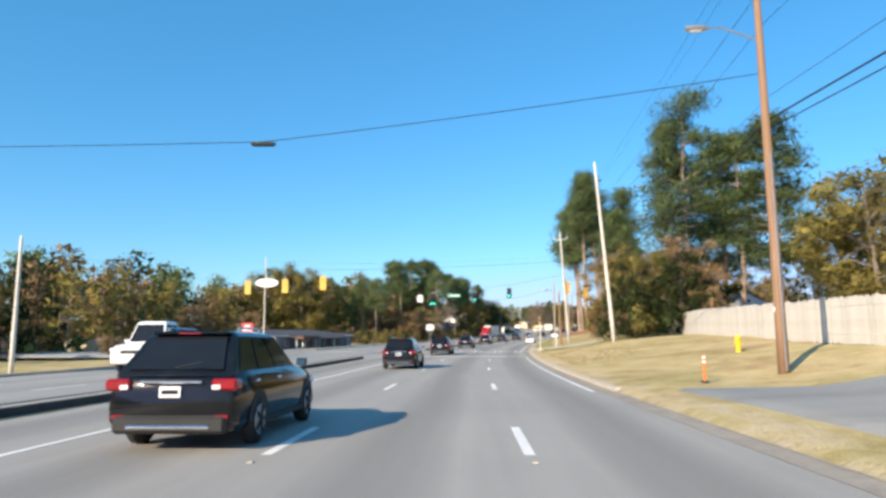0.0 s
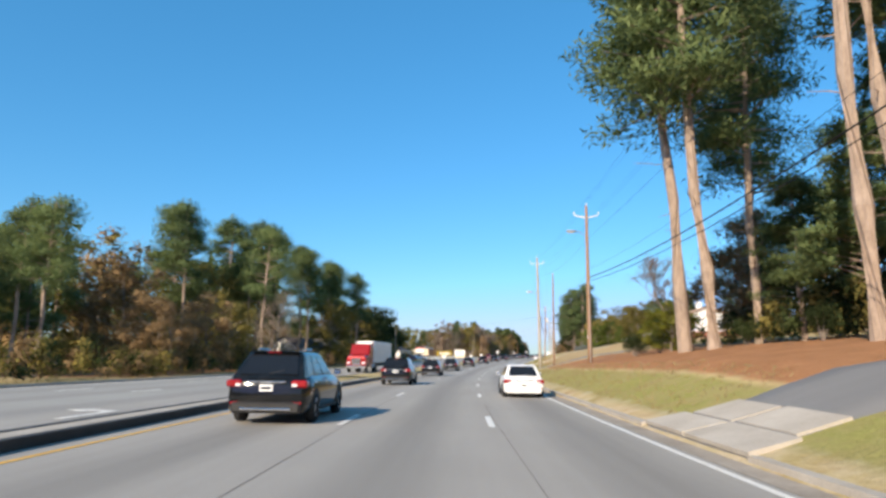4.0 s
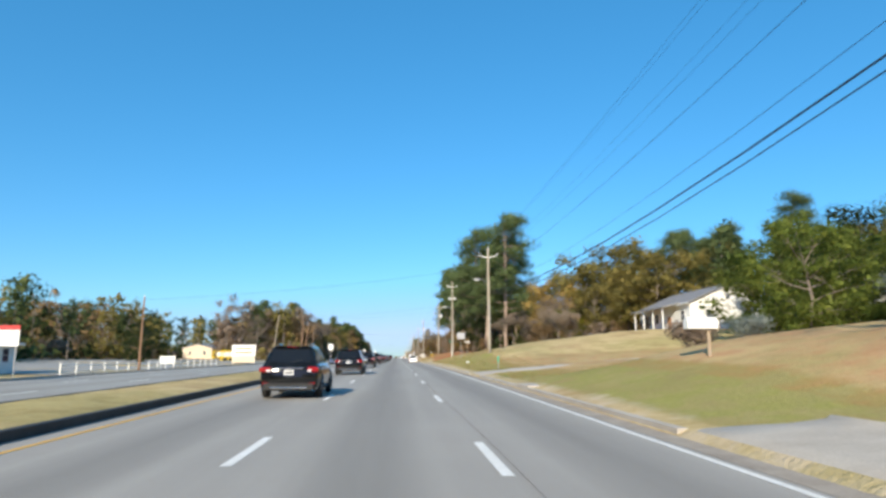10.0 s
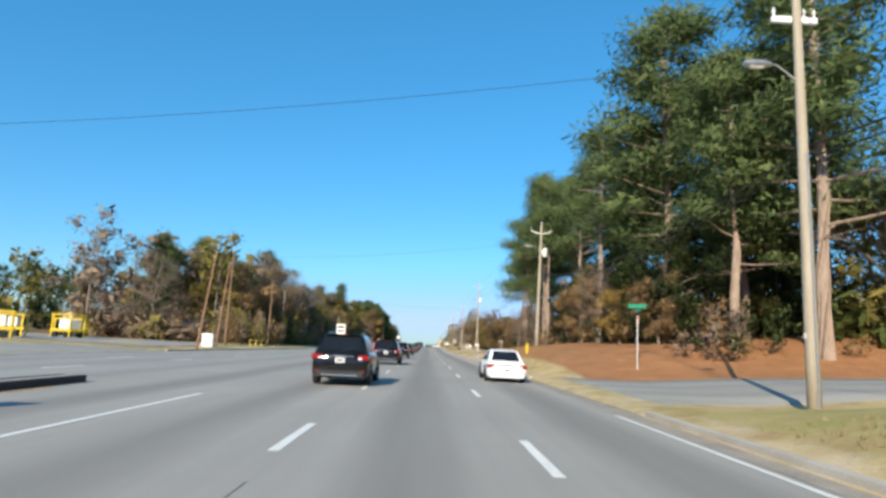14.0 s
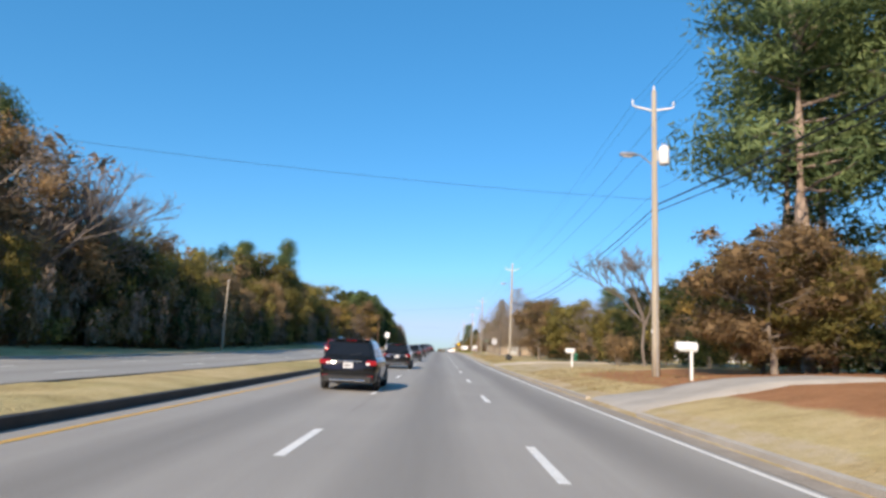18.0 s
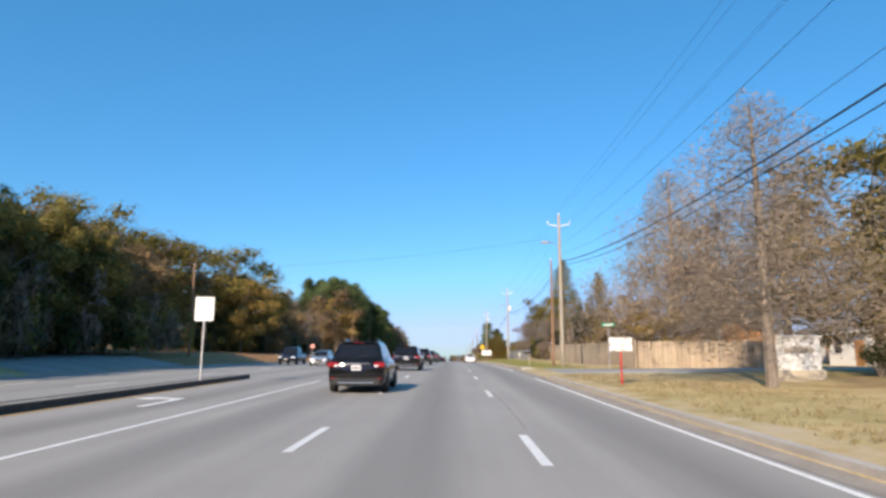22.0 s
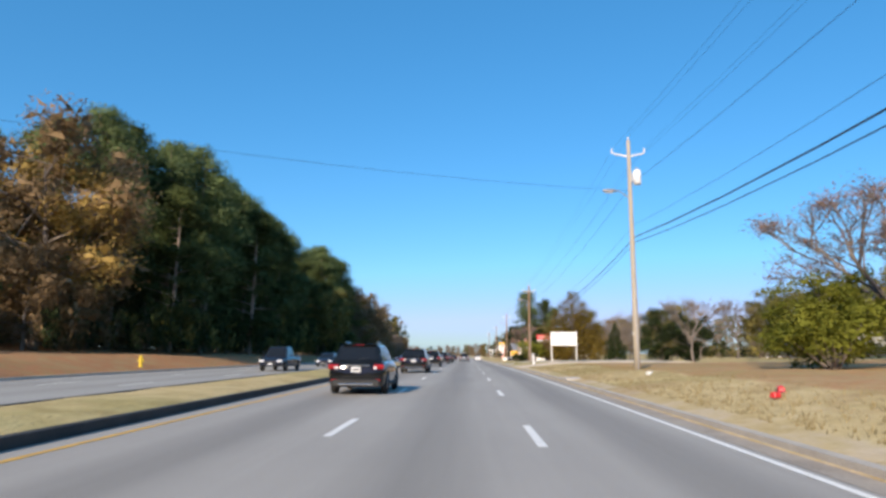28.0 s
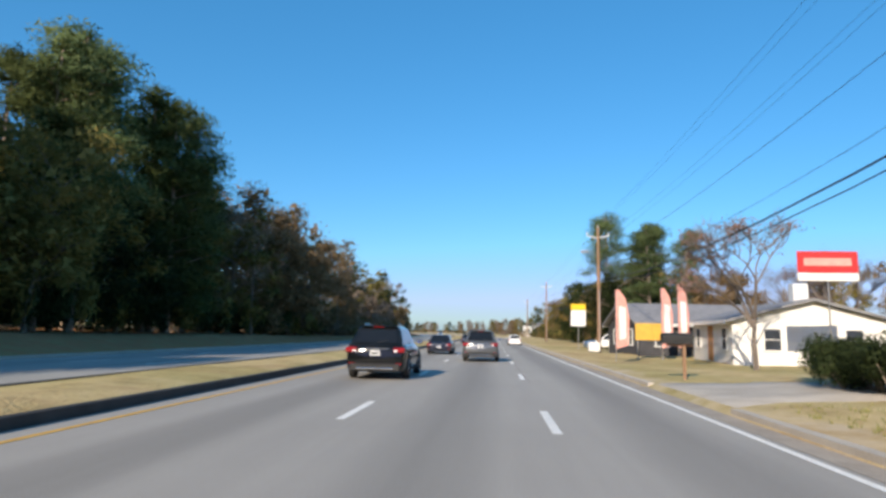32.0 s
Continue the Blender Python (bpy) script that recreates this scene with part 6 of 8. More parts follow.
t = post_sign(673, 7.4, 3.58, 1.25, 1.25, "sign_yellow", "yellow diamond warning sign with a bent black arrow", shape="diamond")
arrow_parts(t, 2.955, 1.0, M["black"])
post_sign(736.5, 7.2, 1.15, 0.13, 1.05, "white", "white and green marker post at the kerb", name="marker_post", post="green_box")
post_sign(340, -9.95, 3.3, 0.75, 0.95, "white", "plain white traffic sign on the narrow median")
post_sign(385, -6.8, 3.0, 0.7, 0.8, "white", "white sign on the median nose", ink="black", rows=2)
post_sign(554, -9.8, 3.75, 0.8, 1.0, "white", "plain white sign on the median nose")
post_sign(634, -22.4, 2.7, 0.75, 0.75, "pink", "faded red stop sign across the road", shape="oct")
post_sign(47.5, -22.5, 3.2, 1.2, 1.0, "red", "red shop sign on a post by the corner", ink="white", rows=2)
t = post_sign(286, -29, 3.9, 2.4, 1.5, "white", "white church sign with a red top on posts", posts=2)
part("top_strip", box(B(), (0, -0.01, 3.78), (2.4, 0.05, 0.34), 0, 0.01), M["red"], t, "red top strip")
post_sign(315, -26.7, 1.6, 1.8, 0.9, "white", "low white board sign on two posts", posts=2, post="white")
t = post_sign(799, 15.6, 5.3, 2.6, 0.95, "red", "red roadside sign with white strip on a post", ink="pink", rows=1)
part("strip", box(B(), (0, 0, 4.15), (2.6, 0.06, 0.35), 0, 0.01), M["white"], t, "white lower strip")
t = post_sign(836, 9.4, 4.6, 1.5, 0.6, "sign_yellow", "yellow-topped white shop sign on a tall post")
part("panel", box(B(), (0, 0, 3.15), (1.5, 0.06, 1.6), 0, 0.02), M["white"], t)
post_sign(812.5, 11.0, 2.3, 1.9, 1.1, "signal_yellow", "orange banner stretched between two posts", posts=2)
# large blank board beside the road
t = thing("board_sign", "large blank white board on two wooden posts", "sign", at(752.3, 12.6, -3))
part("board", box(B(), (0, 0, 2.78), (3.2, 0.05, 1.65), 0, 0.01), M["white"], t)
for x in (-1.35, 1.35):
    part("post", box(B(), (x * 1.12, 0.09, 1.65), (0.12, 0.12, 4.0), 0, 0.01), M["white"], t)
for z in (2.2, 3.35):
    part("rail", box(B(), (0, 0.055, z), (3.0, 0.05, 0.09)), M["fence_wood"], t)
# monument signs
t = thing("monument_sign", "white entrance sign standing on a low base", "sign", at(552.8, 14.1, 4))
part("panel", box(B(), (0, 0, 1.0), (1.8, 0.25, 1.3), 0, 0.03), M["white"], t)
part("base", box(B(), (0, 0, 0.15), (2.0, 0.4, 0.5), 0, 0.02), M["cream"], t)
part("cap", box(B(), (0, 0, 1.69), (1.95, 0.36, 0.08), 0, 0.02), M["white"], t)
part("writing", box(B(), (0, -0.13, 1.15), (1.2, 0.01, 0.22)), M["concrete"], t)
t = thing("monument_sign", "big white sign over a cream lower panel", "sign", at(355, -27, 0))
part("panel", box(B(), (0, 0, 2.35), (4.2, 0.3, 2.0), 0, 0.03), M["white"], t)
part("base", box(B(), (0, 0, 0.75), (4.1, 0.3, 1.1), 0, 0.03), M["cream"], t)
for x in (-1.8, 1.8):
    part("leg", box(B(), (x, 0, 0.1), (0.25, 0.25, 0.7)), M["steel"], t)
for z in (2.0, 2.7):
    part("writing", box(B(), (0, -0.155, z), (3.0, 0.01, 0.3)), M["orange_wall"], t)
# feather flags
for s, u, h, key, lb in ((806, 7.6, 4.0, "pink", "coral feather flag on a curved pole"), (812, 11.6, 4.6, "pink", "tall coral feather flag by the shop"), (814, 13.2, 5.0, "pink", "slender coral feather flag beside the forecourt")):
    t = thing("feather_flag", lb, "flag", at(s, u, 10))
    part("pole", tube(B(), (0, 0, -0.1), (0, 0, h), 0.025, 0.012, 6), M["steel"], t)
    ring = [(0.03, 0, 0.7), (0.72, 0.02, 0.9), (0.82, 0.05, h * 0.6), (0.6, 0.03, h * 0.88), (0.25, 0.0, h * 0.99), (0.03, 0, h)]
    part("cloth", slab(B(), ring, 0.012), M[key], t)
    part("stripe", slab(B(), [(0.2, -0.012, h * 0.3), (0.6, -0.012, h * 0.32), (0.6, -0.012, h * 0.75), (0.2, -0.012, h * 0.77)], 0.008), M["white" if key == "pink" else "pink"], t)


# ---- small roadside things ----
def hydrant(s, u):
    t = thing("fire_hydrant", "yellow fire hydrant standing in dry grass", "hydrant", at(s, u, 20))
    part("barrel", loft(B(), [[Vector((r * math.cos(a), r * math.sin(a), z)) for a in [i * math.pi / 6 for i in range(12)]] for z, r in ((-0.05, 0.16), (0.06, 0.16), (0.08, 0.11), (0.5, 0.11), (0.52, 0.15), (0.58, 0.15))]), M["yellow"], t, smooth=False)
    part("bonnet", loft(B(), [[Vector((r * math.cos(a), r * math.sin(a), z)) for a in [i * math.pi / 6 for i in range(12)]] for z, r in ((0.58, 0.13), (0.68, 0.12), (0.76, 0.07), (0.78, 0.035), (0.84, 0.03))]), M["yellow"], t, smooth=True)
    for d in ((-1, 0), (1, 0), (0, -1)):
        n = part("outlet", tube(B(), (d[0] * 0.08, d[1] * 0.08, 0.42), (d[0] * 0.2, d[1] * 0.2, 0.42), 0.06, 0.06, 8), M["yellow"], t)
        part("cap_nut", tube(B(), (d[0] * 0.2, d[1] * 0.2, 0.42), (d[0] * 0.24, d[1] * 0.24, 0.42), 0.025, 0.025, 5), M["yellow"], n)


for q in ((14.8, 12.9), (390, 9), (718, -23)):
    hydrant(*q)


def mailbox(s, u, h, key="white", post="white", label="", size=1.0, turn=90):
    """A domed letter box on its post, its door towards the road."""
    t = thing("mailbox", label, "mailbox", at(s, u, turn))
    part("post", box(B(), (0, 0, h * 0.4 - 0.2), (0.1, 0.1, h * 0.8 + 0.4), 0, 0.01), M[post], t)
    part("arm", box(B(), (0, 0.12, h * 0.8 + 0.02), (0.09, 0.5 * size, 0.07), 0, 0.005), M[post], t)
    prof = [(0.09 * math.cos(a), 0.12 + 0.09 * math.sin(a)) for a in [i * math.pi / 6 for i in range(7)]]
    prof = [(0.09, 0)] + prof + [(-0.09, 0)]
    b = loft(B(), [[Vector((x * size * 1.1, y * size, h * 0.8 + 0.06 + z * size)) for x, z in prof] for y in (-0.15, 0.4)])
    bx = part("box", b, M[key], t)
    part("door", loft(B(), [[Vector((x * size * 1.02, y * size, h * 0.8 + 0.065 + z * size * 0.95)) for x, z in prof] for y in (0.4, 0.415)]), M[key], bx)
    part("flag", box(B(), (0.11 * size, 0.1, h * 0.8 + 0.2 * size), (0.012, 0.16 * size, 0.05)), M["red"], bx, "small red flag")


for s, u, h, key, post, size, lb in ((65.4, 8.9, 1.5, "white", "white", 1.3, "white mailbox on a white T-shaped post"), (256.8, 11.2, 1.1, "white", "fence_wood", 1.9, "white mailbox on a bleached wooden post"), (427, 11, 1.25, "steel", "fence_wood", 1.0, "grey metal mailbox on a wooden post"),
                                     (454.7, 9.7, 1.35, "white", "white", 1.35, "large white mailbox on a white post"), (478, 10, 1.3, "white", "white", 1.2, "white mailbox in the grass"), (589.4, 8.0, 1.15, "black", "grey_pole", 1.2, "dark mailbox on a grey post by a fence"), (791, 7.0, 1.35, "black", "wood_pole", 1.7, "black mailbox on a short wooden post")):
    mailbox(s, u, h, key, post, lb, size)
t = thing("delineator_post", "orange plastic delineator post at the kerb", "marker post", at(6, 8.4))
part("tube", tube(B(), (0, 0, 0), (0, 0, 0.85), 0.045, 0.04, 8), M["orange"], t)
for z in (0.6, 0.74):
    part("band", tube(B(), (0, 0, z), (0, 0, z + 0.07), 0.047, 0.047, 8), M["white"], t)
part("foot", tube(B(), (0, 0, 0), (0, 0, 0.05), 0.14, 0.12, 10), M["black"], t)
for s, u, h, pole in ((54.3, 6.7, 3.5, "white"),):
    t = thing("pedestrian_signal", "white pole with a yellow crossing signal head", "crossing signal", at(s, u))
    part("pole", tube(B(), (0, 0, 0.1), (0, 0, h), 0.06, 0.055, 10), M[pole], t, smooth=True)
    part("base", box(B(), (0, 0, 0.1), (0.5, 0.5, 0.35), 0, 0.04), M["concrete"], t)
    hd = part("head", box(B(), (-0.02, -0.14, h - 0.3), (0.26, 0.2, 0.44), 0, 0.03), M["signal_yellow"], t)
    part("lens", box(B(), (-0.02, -0.245, h - 0.3), (0.17, 0.015, 0.3)), M["black"], hd)
    part("push_button", box(B(), (0, -0.09, 1.1), (0.12, 0.08, 0.2), 0, 0.01), M["yellow"], t)
t = thing("trash_bin", "dark wheeled rubbish bin fallen over near the kerb", "bin", at(512.6, 9.0, 70, 1, 0.3, False, (84, 0)))
part("body", box(B(), (0, 0, 0.5), (0.5, 0.58, 0.9), 0, 0.03, 1.15), M["black"], t)
part("lid", box(B(), (0, -0.01, 1.0), (0.62, 0.72, 0.08), 0, 0.03), M["black"], t)
for x in (-0.27, 0.27):
    part("wheel", tube(B(), (x - 0.03, 0.26, 0.11), (x + 0.03, 0.26, 0.11), 0.11, 0.11, 10), M["tyre"], t)
t = thing("utility_pedestal", "green utility pedestal in the grass", "utility box", at(518, 21.5))
part("body", box(B(), (0, 0, 0.5), (0.28, 0.28, 1.1), 0, 0.02), M["green_box"], t)
part("cap", box(B(), (0, 0, 1.08), (0.32, 0.32, 0.1), 0, 0.03), M["green_box"], t)
for s, u, w, h in ((357, -22.6, 0.9, 1.2), (405, -24, 1.2, 1.4)):
    t = thing("equipment_cabinet", "white roadside equipment cabinet on a pad", "utility box", at(s, u))
    part("body", box(B(), (0, 0, 0.1 + h / 2), (w, 0.6, h), 0, 0.03), M["white"], t)
    part("door", box(B(), (0, -0.31, 0.1 + h / 2), (w * 0.85, 0.03, h * 0.85), 0, 0.008), M["white"], t)
    part("pad", box(B(), (0, 0, 0.04), (w + 0.3, 0.9, 0.14), 0, 0.01), M["concrete"], t)
for s in (177, 262, 437, 576, 706):
    t = thing("storm_drain_inlet", "concrete kerb inlet with a dark slot", "drain", at(s, 5.95, 0, 1, 0, True))
    part("top_slab", box(B(), (0.25, 0, 0.15), (1.1, 2.4, 0.12), 0, 0.02), M["concrete"], t)
    # no hollow here: a solid black strip gives the slot its shade
    part("slot", box(B(), (-0.28, 0, 0.055), (0.05, 1.8, 0.09)), M["black"], t, "black strip for the shaded inlet slot")
    part("lid", tube(B(), (0.3, 0, 0.2), (0.3, 0, 0.222), 0.3, 0.3, 14), M["steel"], t, "round iron lid")


# ---- fences ----
def board_fence(pts, h, width, key, label, gap=0.012, rails=True, step_posts=2.4, jitter=0.03):
    """Upright boards along a line of (s, u), each a piece of its own."""
    t = thing("board_fence", label, "fence")
    me = bpy.data.meshes.new("board")
    bm = box(B(), (0, 0, h / 2), (width - gap, 0.022, h), 0, 0.004)
    bm.to_mesh(me)
    bm.free()
    me.materials.append(M[key])
    P = [spot(s, u) for s, u in pts]
    r = random.Random(int(pts[0][0]))
    for (sa, ua), (sb, ub), a, b in zip(pts, pts[1:], P, P[1:]):
        n = int((b - a).to_2d().length / width)
        rot = math.degrees(math.atan2(b.y - a.y, b.x - a.x))
        for i in range(n):
            k = (i + 0.5) / n
            p = spot(sa + (sb - sa) * k, ua + (ub - ua) * k)
            ob = link_mesh("board", me, None, t)
            ob.matrix_basis = pose(p.x, p.y, p.z - 0.05 + r.uniform(-jitter, jitter), 0, r.uniform(-0.7, 0.7), rot)
        m = max(2, int((b - a).length / step_posts))
        for i in range(m + 1):
            k = i / m
            p = spot(sa + (sb - sa) * k, ua + (ub - ua) * k)
            ps = part("post", box(B(), (0, 0, 0), (0.09, 0.09, h + 0.2), 0, 0.008), M[key], t)
            ps.matrix_basis = pose(p.x, p.y, p.z + h / 2 - 0.1, 0, 0, rot) @ Matrix.Translation((0, -0.06, 0))
        for i in range(m):
            p, q = spot(sa + (sb - sa) * i / m, ua + (ub - ua) * i / m), spot(sa + (sb - sa) * (i + 1) / m, ua + (ub - ua) * (i + 1) / m)
            for z in (0.35, h - 0.4):
                part("rail", tube(B(), p + Vector((0, 0, z)), q + Vector((0, 0, z)), 0.03, 0.03, 4), M[key], t)
    return t


board_fence([(-12, 16.5), (10, 16.2), (32, 17.6), (55, 20)], 1.9, 0.22, "fence_pale", "pale weathered board fence along the bank", jitter=0.05)
board_fence([(573.2, 13.5), (618, 14.0)], 2.0, 0.14, "fence_wood", "bleached wooden plank privacy fence, slightly uneven")
board_fence([(573.0, 13.7), (572.2, 24)], 1.9, 0.14, "fence_wood", "wooden plank fence running back from the road")


def rail_fence(s0, s1, u0, u1, h, key, rails, label, step=2.5):
    t = thing("rail_fence", label, "fence")
    n = max(1, int((s1 - s0) / step))
    pts = [spot(s0 + (s1 - s0) * i / n, u0 + (u1 - u0) * i / n) for i in range(n + 1)]
    for p in pts:
        part("post", box(B(), p + Vector((0, 0, h / 2 - 0.1)), (0.1, 0.1, h + 0.3), 0, 0.01), M[key], t)
    for a, b in zip(pts, pts[1:]):
        for z in rails:
            part("rail", tube(B(), a + Vector((0, 0, z)), b + Vector((0, 0, z)), 0.05, 0.05, 4), M[key], t)


rail_fence(288, 332, -25.6, -25.6, 1.1, "white", (0.4, 0.95), "white painted two-rail fence before the lots")
rail_fence(424, 433, -24.5, -24.5, 0.9, "yellow", (0.8,), "yellow barrier rail at a track entrance")
# wire mesh fence
t = thing("chain_link_fence", "rusty grey chain-link fence under the trees", "fence")
V, F = [], []
for i in range(14):
    s = 619 + i * 2.8
    p = spot(s, 11.6)
    part("post", tube(B(), p + Vector((0, 0, -0.2)), p + Vector((0, 0, 1.5)), 0.03, 0.03, 6), M["steel"], t)
    if i < 13:
        q = spot(s + 2.8, 11.6)
        part("top_rail", tube(B(), p + Vector((0, 0, 1.45)), q + Vector((0, 0, 1.45)), 0.02, 0.02, 5), M["steel"], t)
        for k in range(-12, 24):
            for sg in (1, -1):
                x0, x1 = k * 0.12, k * 0.12 + 1.4
                a, b = max(0, x0), min(2.8, x1)
                if b > a:
                    za, zb = (a - x0, b - x0) if sg > 0 else (1.4 - (a - x0), 1.4 - (b - x0))
                    limb(V, F, [p.lerp(q, a / 2.8) + Vector((0, 0, 0.04 + za)), p.lerp(q, b / 2.8) + Vector((0, 0, 0.04 + zb))], [0.003, 0.003], 3)
pydata("mesh", V, F, M["steel"], t)


# ---- houses ----
def window(parent, x, z, w, h, y, face=-1, side=None):
    """A framed window on a wall; face -1 looks to -y, side sets an x wall instead."""
    f, g = B(), B()
    if side is None:
        for dx, dz, sx, sz in ((0, h / 2, w + 0.12, 0.07), (0, -h / 2, w + 0.18, 0.08), (-w / 2, 0, 0.07, h), (w / 2, 0, 0.07, h), (0, 0, w, 0.04)):
            box(f, (x + dx, y + face * 0.03, z + dz), (sx, 0.06, sz))
        box(g, (x, y + face * 0.012, z), (w, 0.02, h))
    else:
        for dx, dz, sx, sz in ((0, h / 2, w + 0.12, 0.07), (0, -h / 2, w + 0.18, 0.08), (-w / 2, 0, 0.07, h), (w / 2, 0, 0.07, h), (0, 0, w, 0.04)):
            box(f, (y + face * 0.03, x + dx, z + dz), (0.06, sx, sz))
        box(g, (y + face * 0.012, x, z), (0.02, w, h))
    wn_ = part("window", f, M["white"], parent)
    part("pane", g, M["pane"], wn_)


def house(s, u, turn, w, d, h, rise, wall="siding", roof="roof_grey", label="", chimney=False, porch=False, z=None, name="house", wins=4, base=None, hip=0.0, door=True, eave=0.45, cat="house"):
    """Ridge along local x; front towards -y."""
    m = at(s, u, turn)
    if z is not None:
        m = at(s, u, turn, 1, z, True)
        m = Matrix.Translation(m.translation) @ Matrix.Rotation(heading(s) + radians(turn), 4, "Z")
    t = thing(name, label, cat, m, "houses along the road")
    b = box(B(), (0, 0, h / 2 - 0.6), (w, d, h + 1.2))
    for sx in (-1, 1):
        if not hip:
            slab(b, [(sx * (w / 2 - 0.01), -d / 2 + 0.02, h), (sx * (w / 2 - 0.01), d / 2 - 0.02, h), (sx * (w / 2 - 0.01), 0, h + rise)], sx * 0.2)
    part("wall", b, M[wall], t)
    r = B()
    o = eave
    k = rise / (d / 2)
    for sy in (-1, 1):
        y1, z1 = sy * (d / 2 + o), h - k * o + 0.05
        q = [(-w / 2 - o, y1, z1), (w / 2 + o, y1, z1), (w / 2 + o - hip * d, 0, h + rise + 0.05), (-w / 2 - o + hip * d, 0, h + rise + 0.05)]
        if sy > 0:
            q = q[::-1]
        loft(r, [[Vector(p) for p in q], [Vector(p) + Vector((0, 0, 0.14)) for p in q]])
    if hip:
        for sx in (-1, 1):
            x1 = sx * (w / 2 + o)
            z1 = h - k * o + 0.05
            q = [(x1, -d / 2 - o, z1), (x1, d / 2 + o, z1), (x1 - sx * hip * d, 0, h + rise + 0.05)]
            loft(r, [[Vector(p) for p in q], [Vector(p) + Vector((0, 0, 0.14)) for p in q]])
    rf = part("roof", r, M[roof], t)
    for sy in (-1, 1):
        part("fascia", box(B(), (0, sy * (d / 2 + o), h - k * o + 0.08), (w + 2 * o, 0.05, 0.2)), M["white"], t)
    if chimney:
        part("chimney", box(B(), (w * 0.22, 0.3, h + rise * 0.9), (0.8, 0.8, rise + 1.4), 0, 0.02), M["white" if wall == "siding" else "brick"], rf)
    for i in range(wins):
        x = -w / 2 + w * (i + 0.5) / wins
        if door and i == wins // 2:
            dr = part("door", box(B(), (x, -d / 2 - 0.02, 1.05), (0.95, 0.08, 2.1), 0, 0.01), M["white" if wall != "siding" else "orange_wall"], t)
            part("handle", box(B(), (x + 0.36, -d / 2 - 0.09, 1.0), (0.05, 0.06, 0.12)), M["steel"], dr)
        else:
            window(t, x, h * 0.58, 1.0, 1.25, -d / 2)
    for sx in (-1, 1):
        for y in (-d / 4, d / 4):
            window(t, y, h * 0.58, 0.9, 1.2, sx * w / 2, sx, 1)
        if rise > 1.8 and not hip:
            window(t, 0, h + rise * 0.35, 0.6, 0.7, sx * w / 2, sx, 1)
    if base:
        bs = B()
        box(bs, (0, 0, 0.15), (w + 0.08, d + 0.08, 1.3))
        part("plinth", bs, M[base], t)
    if porch:
        part("porch_floor", box(B(), (0, -d / 2 - 1.1, 0.1), (w * 0.6, 2.2, 0.5), 0, 0.02), M["brick"], t)
        part("porch_roof", slab(B(), [(-w * 0.34, -d / 2 - 2.5, h - 0.35), (w * 0.34, -d / 2 - 2.5, h - 0.35), (w * 0.34, -d / 2, h + 0.25), (-w * 0.34, -d / 2, h + 0.25)], 0.16), M[roof], t)
        for i in range(4):
            part("porch_column", box(B(), (-w * 0.29 + w * 0.58 * i / 3, -d / 2 - 2.1, h / 2 - 0.15), (0.16, 0.16, h - 0.6), 0, 0.015), M["white"], t)
    return t


# right side; fronts face the road
house(216, 38, -84, 18, 10, 3.0, 2.0, "siding", "roof_tan", "white house with tan roof and brick porch", True, True, 5.7, base="brick", wins=5)
house(262, 37, -84, 12, 8, 2.8, 1.6, "siding", "roof_dark", "white house half hidden by bushes", z=4.6, wins=4)
house(240, 41, -84, 16, 9, 2.8, 1.8, "siding", "roof_dark", "long white house with a dark roof", z=5.8, wins=5)
house(319.5, 41.2, -88, 15, 10, 3.5, 2.2, "siding", "roof_grey", "white gabled house with a grey-roofed porch on the bank", False, True, 4.1, wins=4)
house(297, 55, -80, 12, 9, 6.0, 2.4, "siding", "roof_grey", "tall white house with grey roof behind evergreens", z=5.0, wins=4)
house(114, 42, -84, 14, 8, 3.0, 2.2, "siding", "roof_dark", "white house among tall pines", z=3.6, wins=5)
house(138, 44, -84, 10, 8, 3.0, 2.0, "siding", "roof_grey", "white house behind the pine bank", z=4.2, wins=4)
house(588, 40, -86, 14, 9, 2.6, 1.8, "siding", "roof_grey", "low white gabled house behind bare trees", z=0.2, wins=5)
house(579.5, 34.5, -86, 5, 4.6, 3.0, 1.5, "siding", "roof_grey", "small white gabled wing beside a low house", z=0.2, wins=2)
house(606, 59, -86, 7, 6, 2.4, 1.6, "siding", "roof_dark", "small white gabled outbuilding", z=0.3, wins=2)
house(540, 46, -84, 12, 8, 2.8, 1.9, "siding", "roof_dark", "white house with dark roof among shrubs", z=0.8, wins=4)
house(590, 24, -86, 13, 8, 2.6, 1.2, "orange_wall", "roof_brown", "low orange-brown house with a brown roof", z=0.2, wins=4)
house(754, 46, -84, 14, 8, 2.8, 1.8, "siding", "roof_grey", "white house with a columned porch", False, True, 0.4, wins=5)
house(722, 48, -84, 12, 8, 2.8, 1.8, "cream", "roof_brown", "cream house behind roadside trees", z=0.6, wins=4)
house(690, 46, -84, 12, 8, 2.8, 1.8, "siding", "roof_dark", "white house behind bushes and bare trees", z=0.6, wins=4)
house(810, 18.2, -94, 9, 8.2, 2.3, 1.1, "siding", "roof_grey", "low white gabled shop with a chimney", True, False, 0.2, wins=3)
house(822, 17.5, 4, 13, 9, 2.3, 1.5, "roof_dark", "roof_grey", "low dark-walled shop under a long grey roof", False, False, 0.2, wins=4, name="shop_building", cat="shop")
house(872, 24, -84, 18, 10, 3.4, 1.4, "cream", "roof_brown", "low cream shop beside the road", False, False, 0.2, wins=6, name="shop_building", cat="shop")
house(1010, 28, -70, 26, 12, 4.0, 1.4, "siding", "roof_grey", "pale commercial building at the bend", False, False, 0.2, wins=8, name="shop_building", cat="shop")
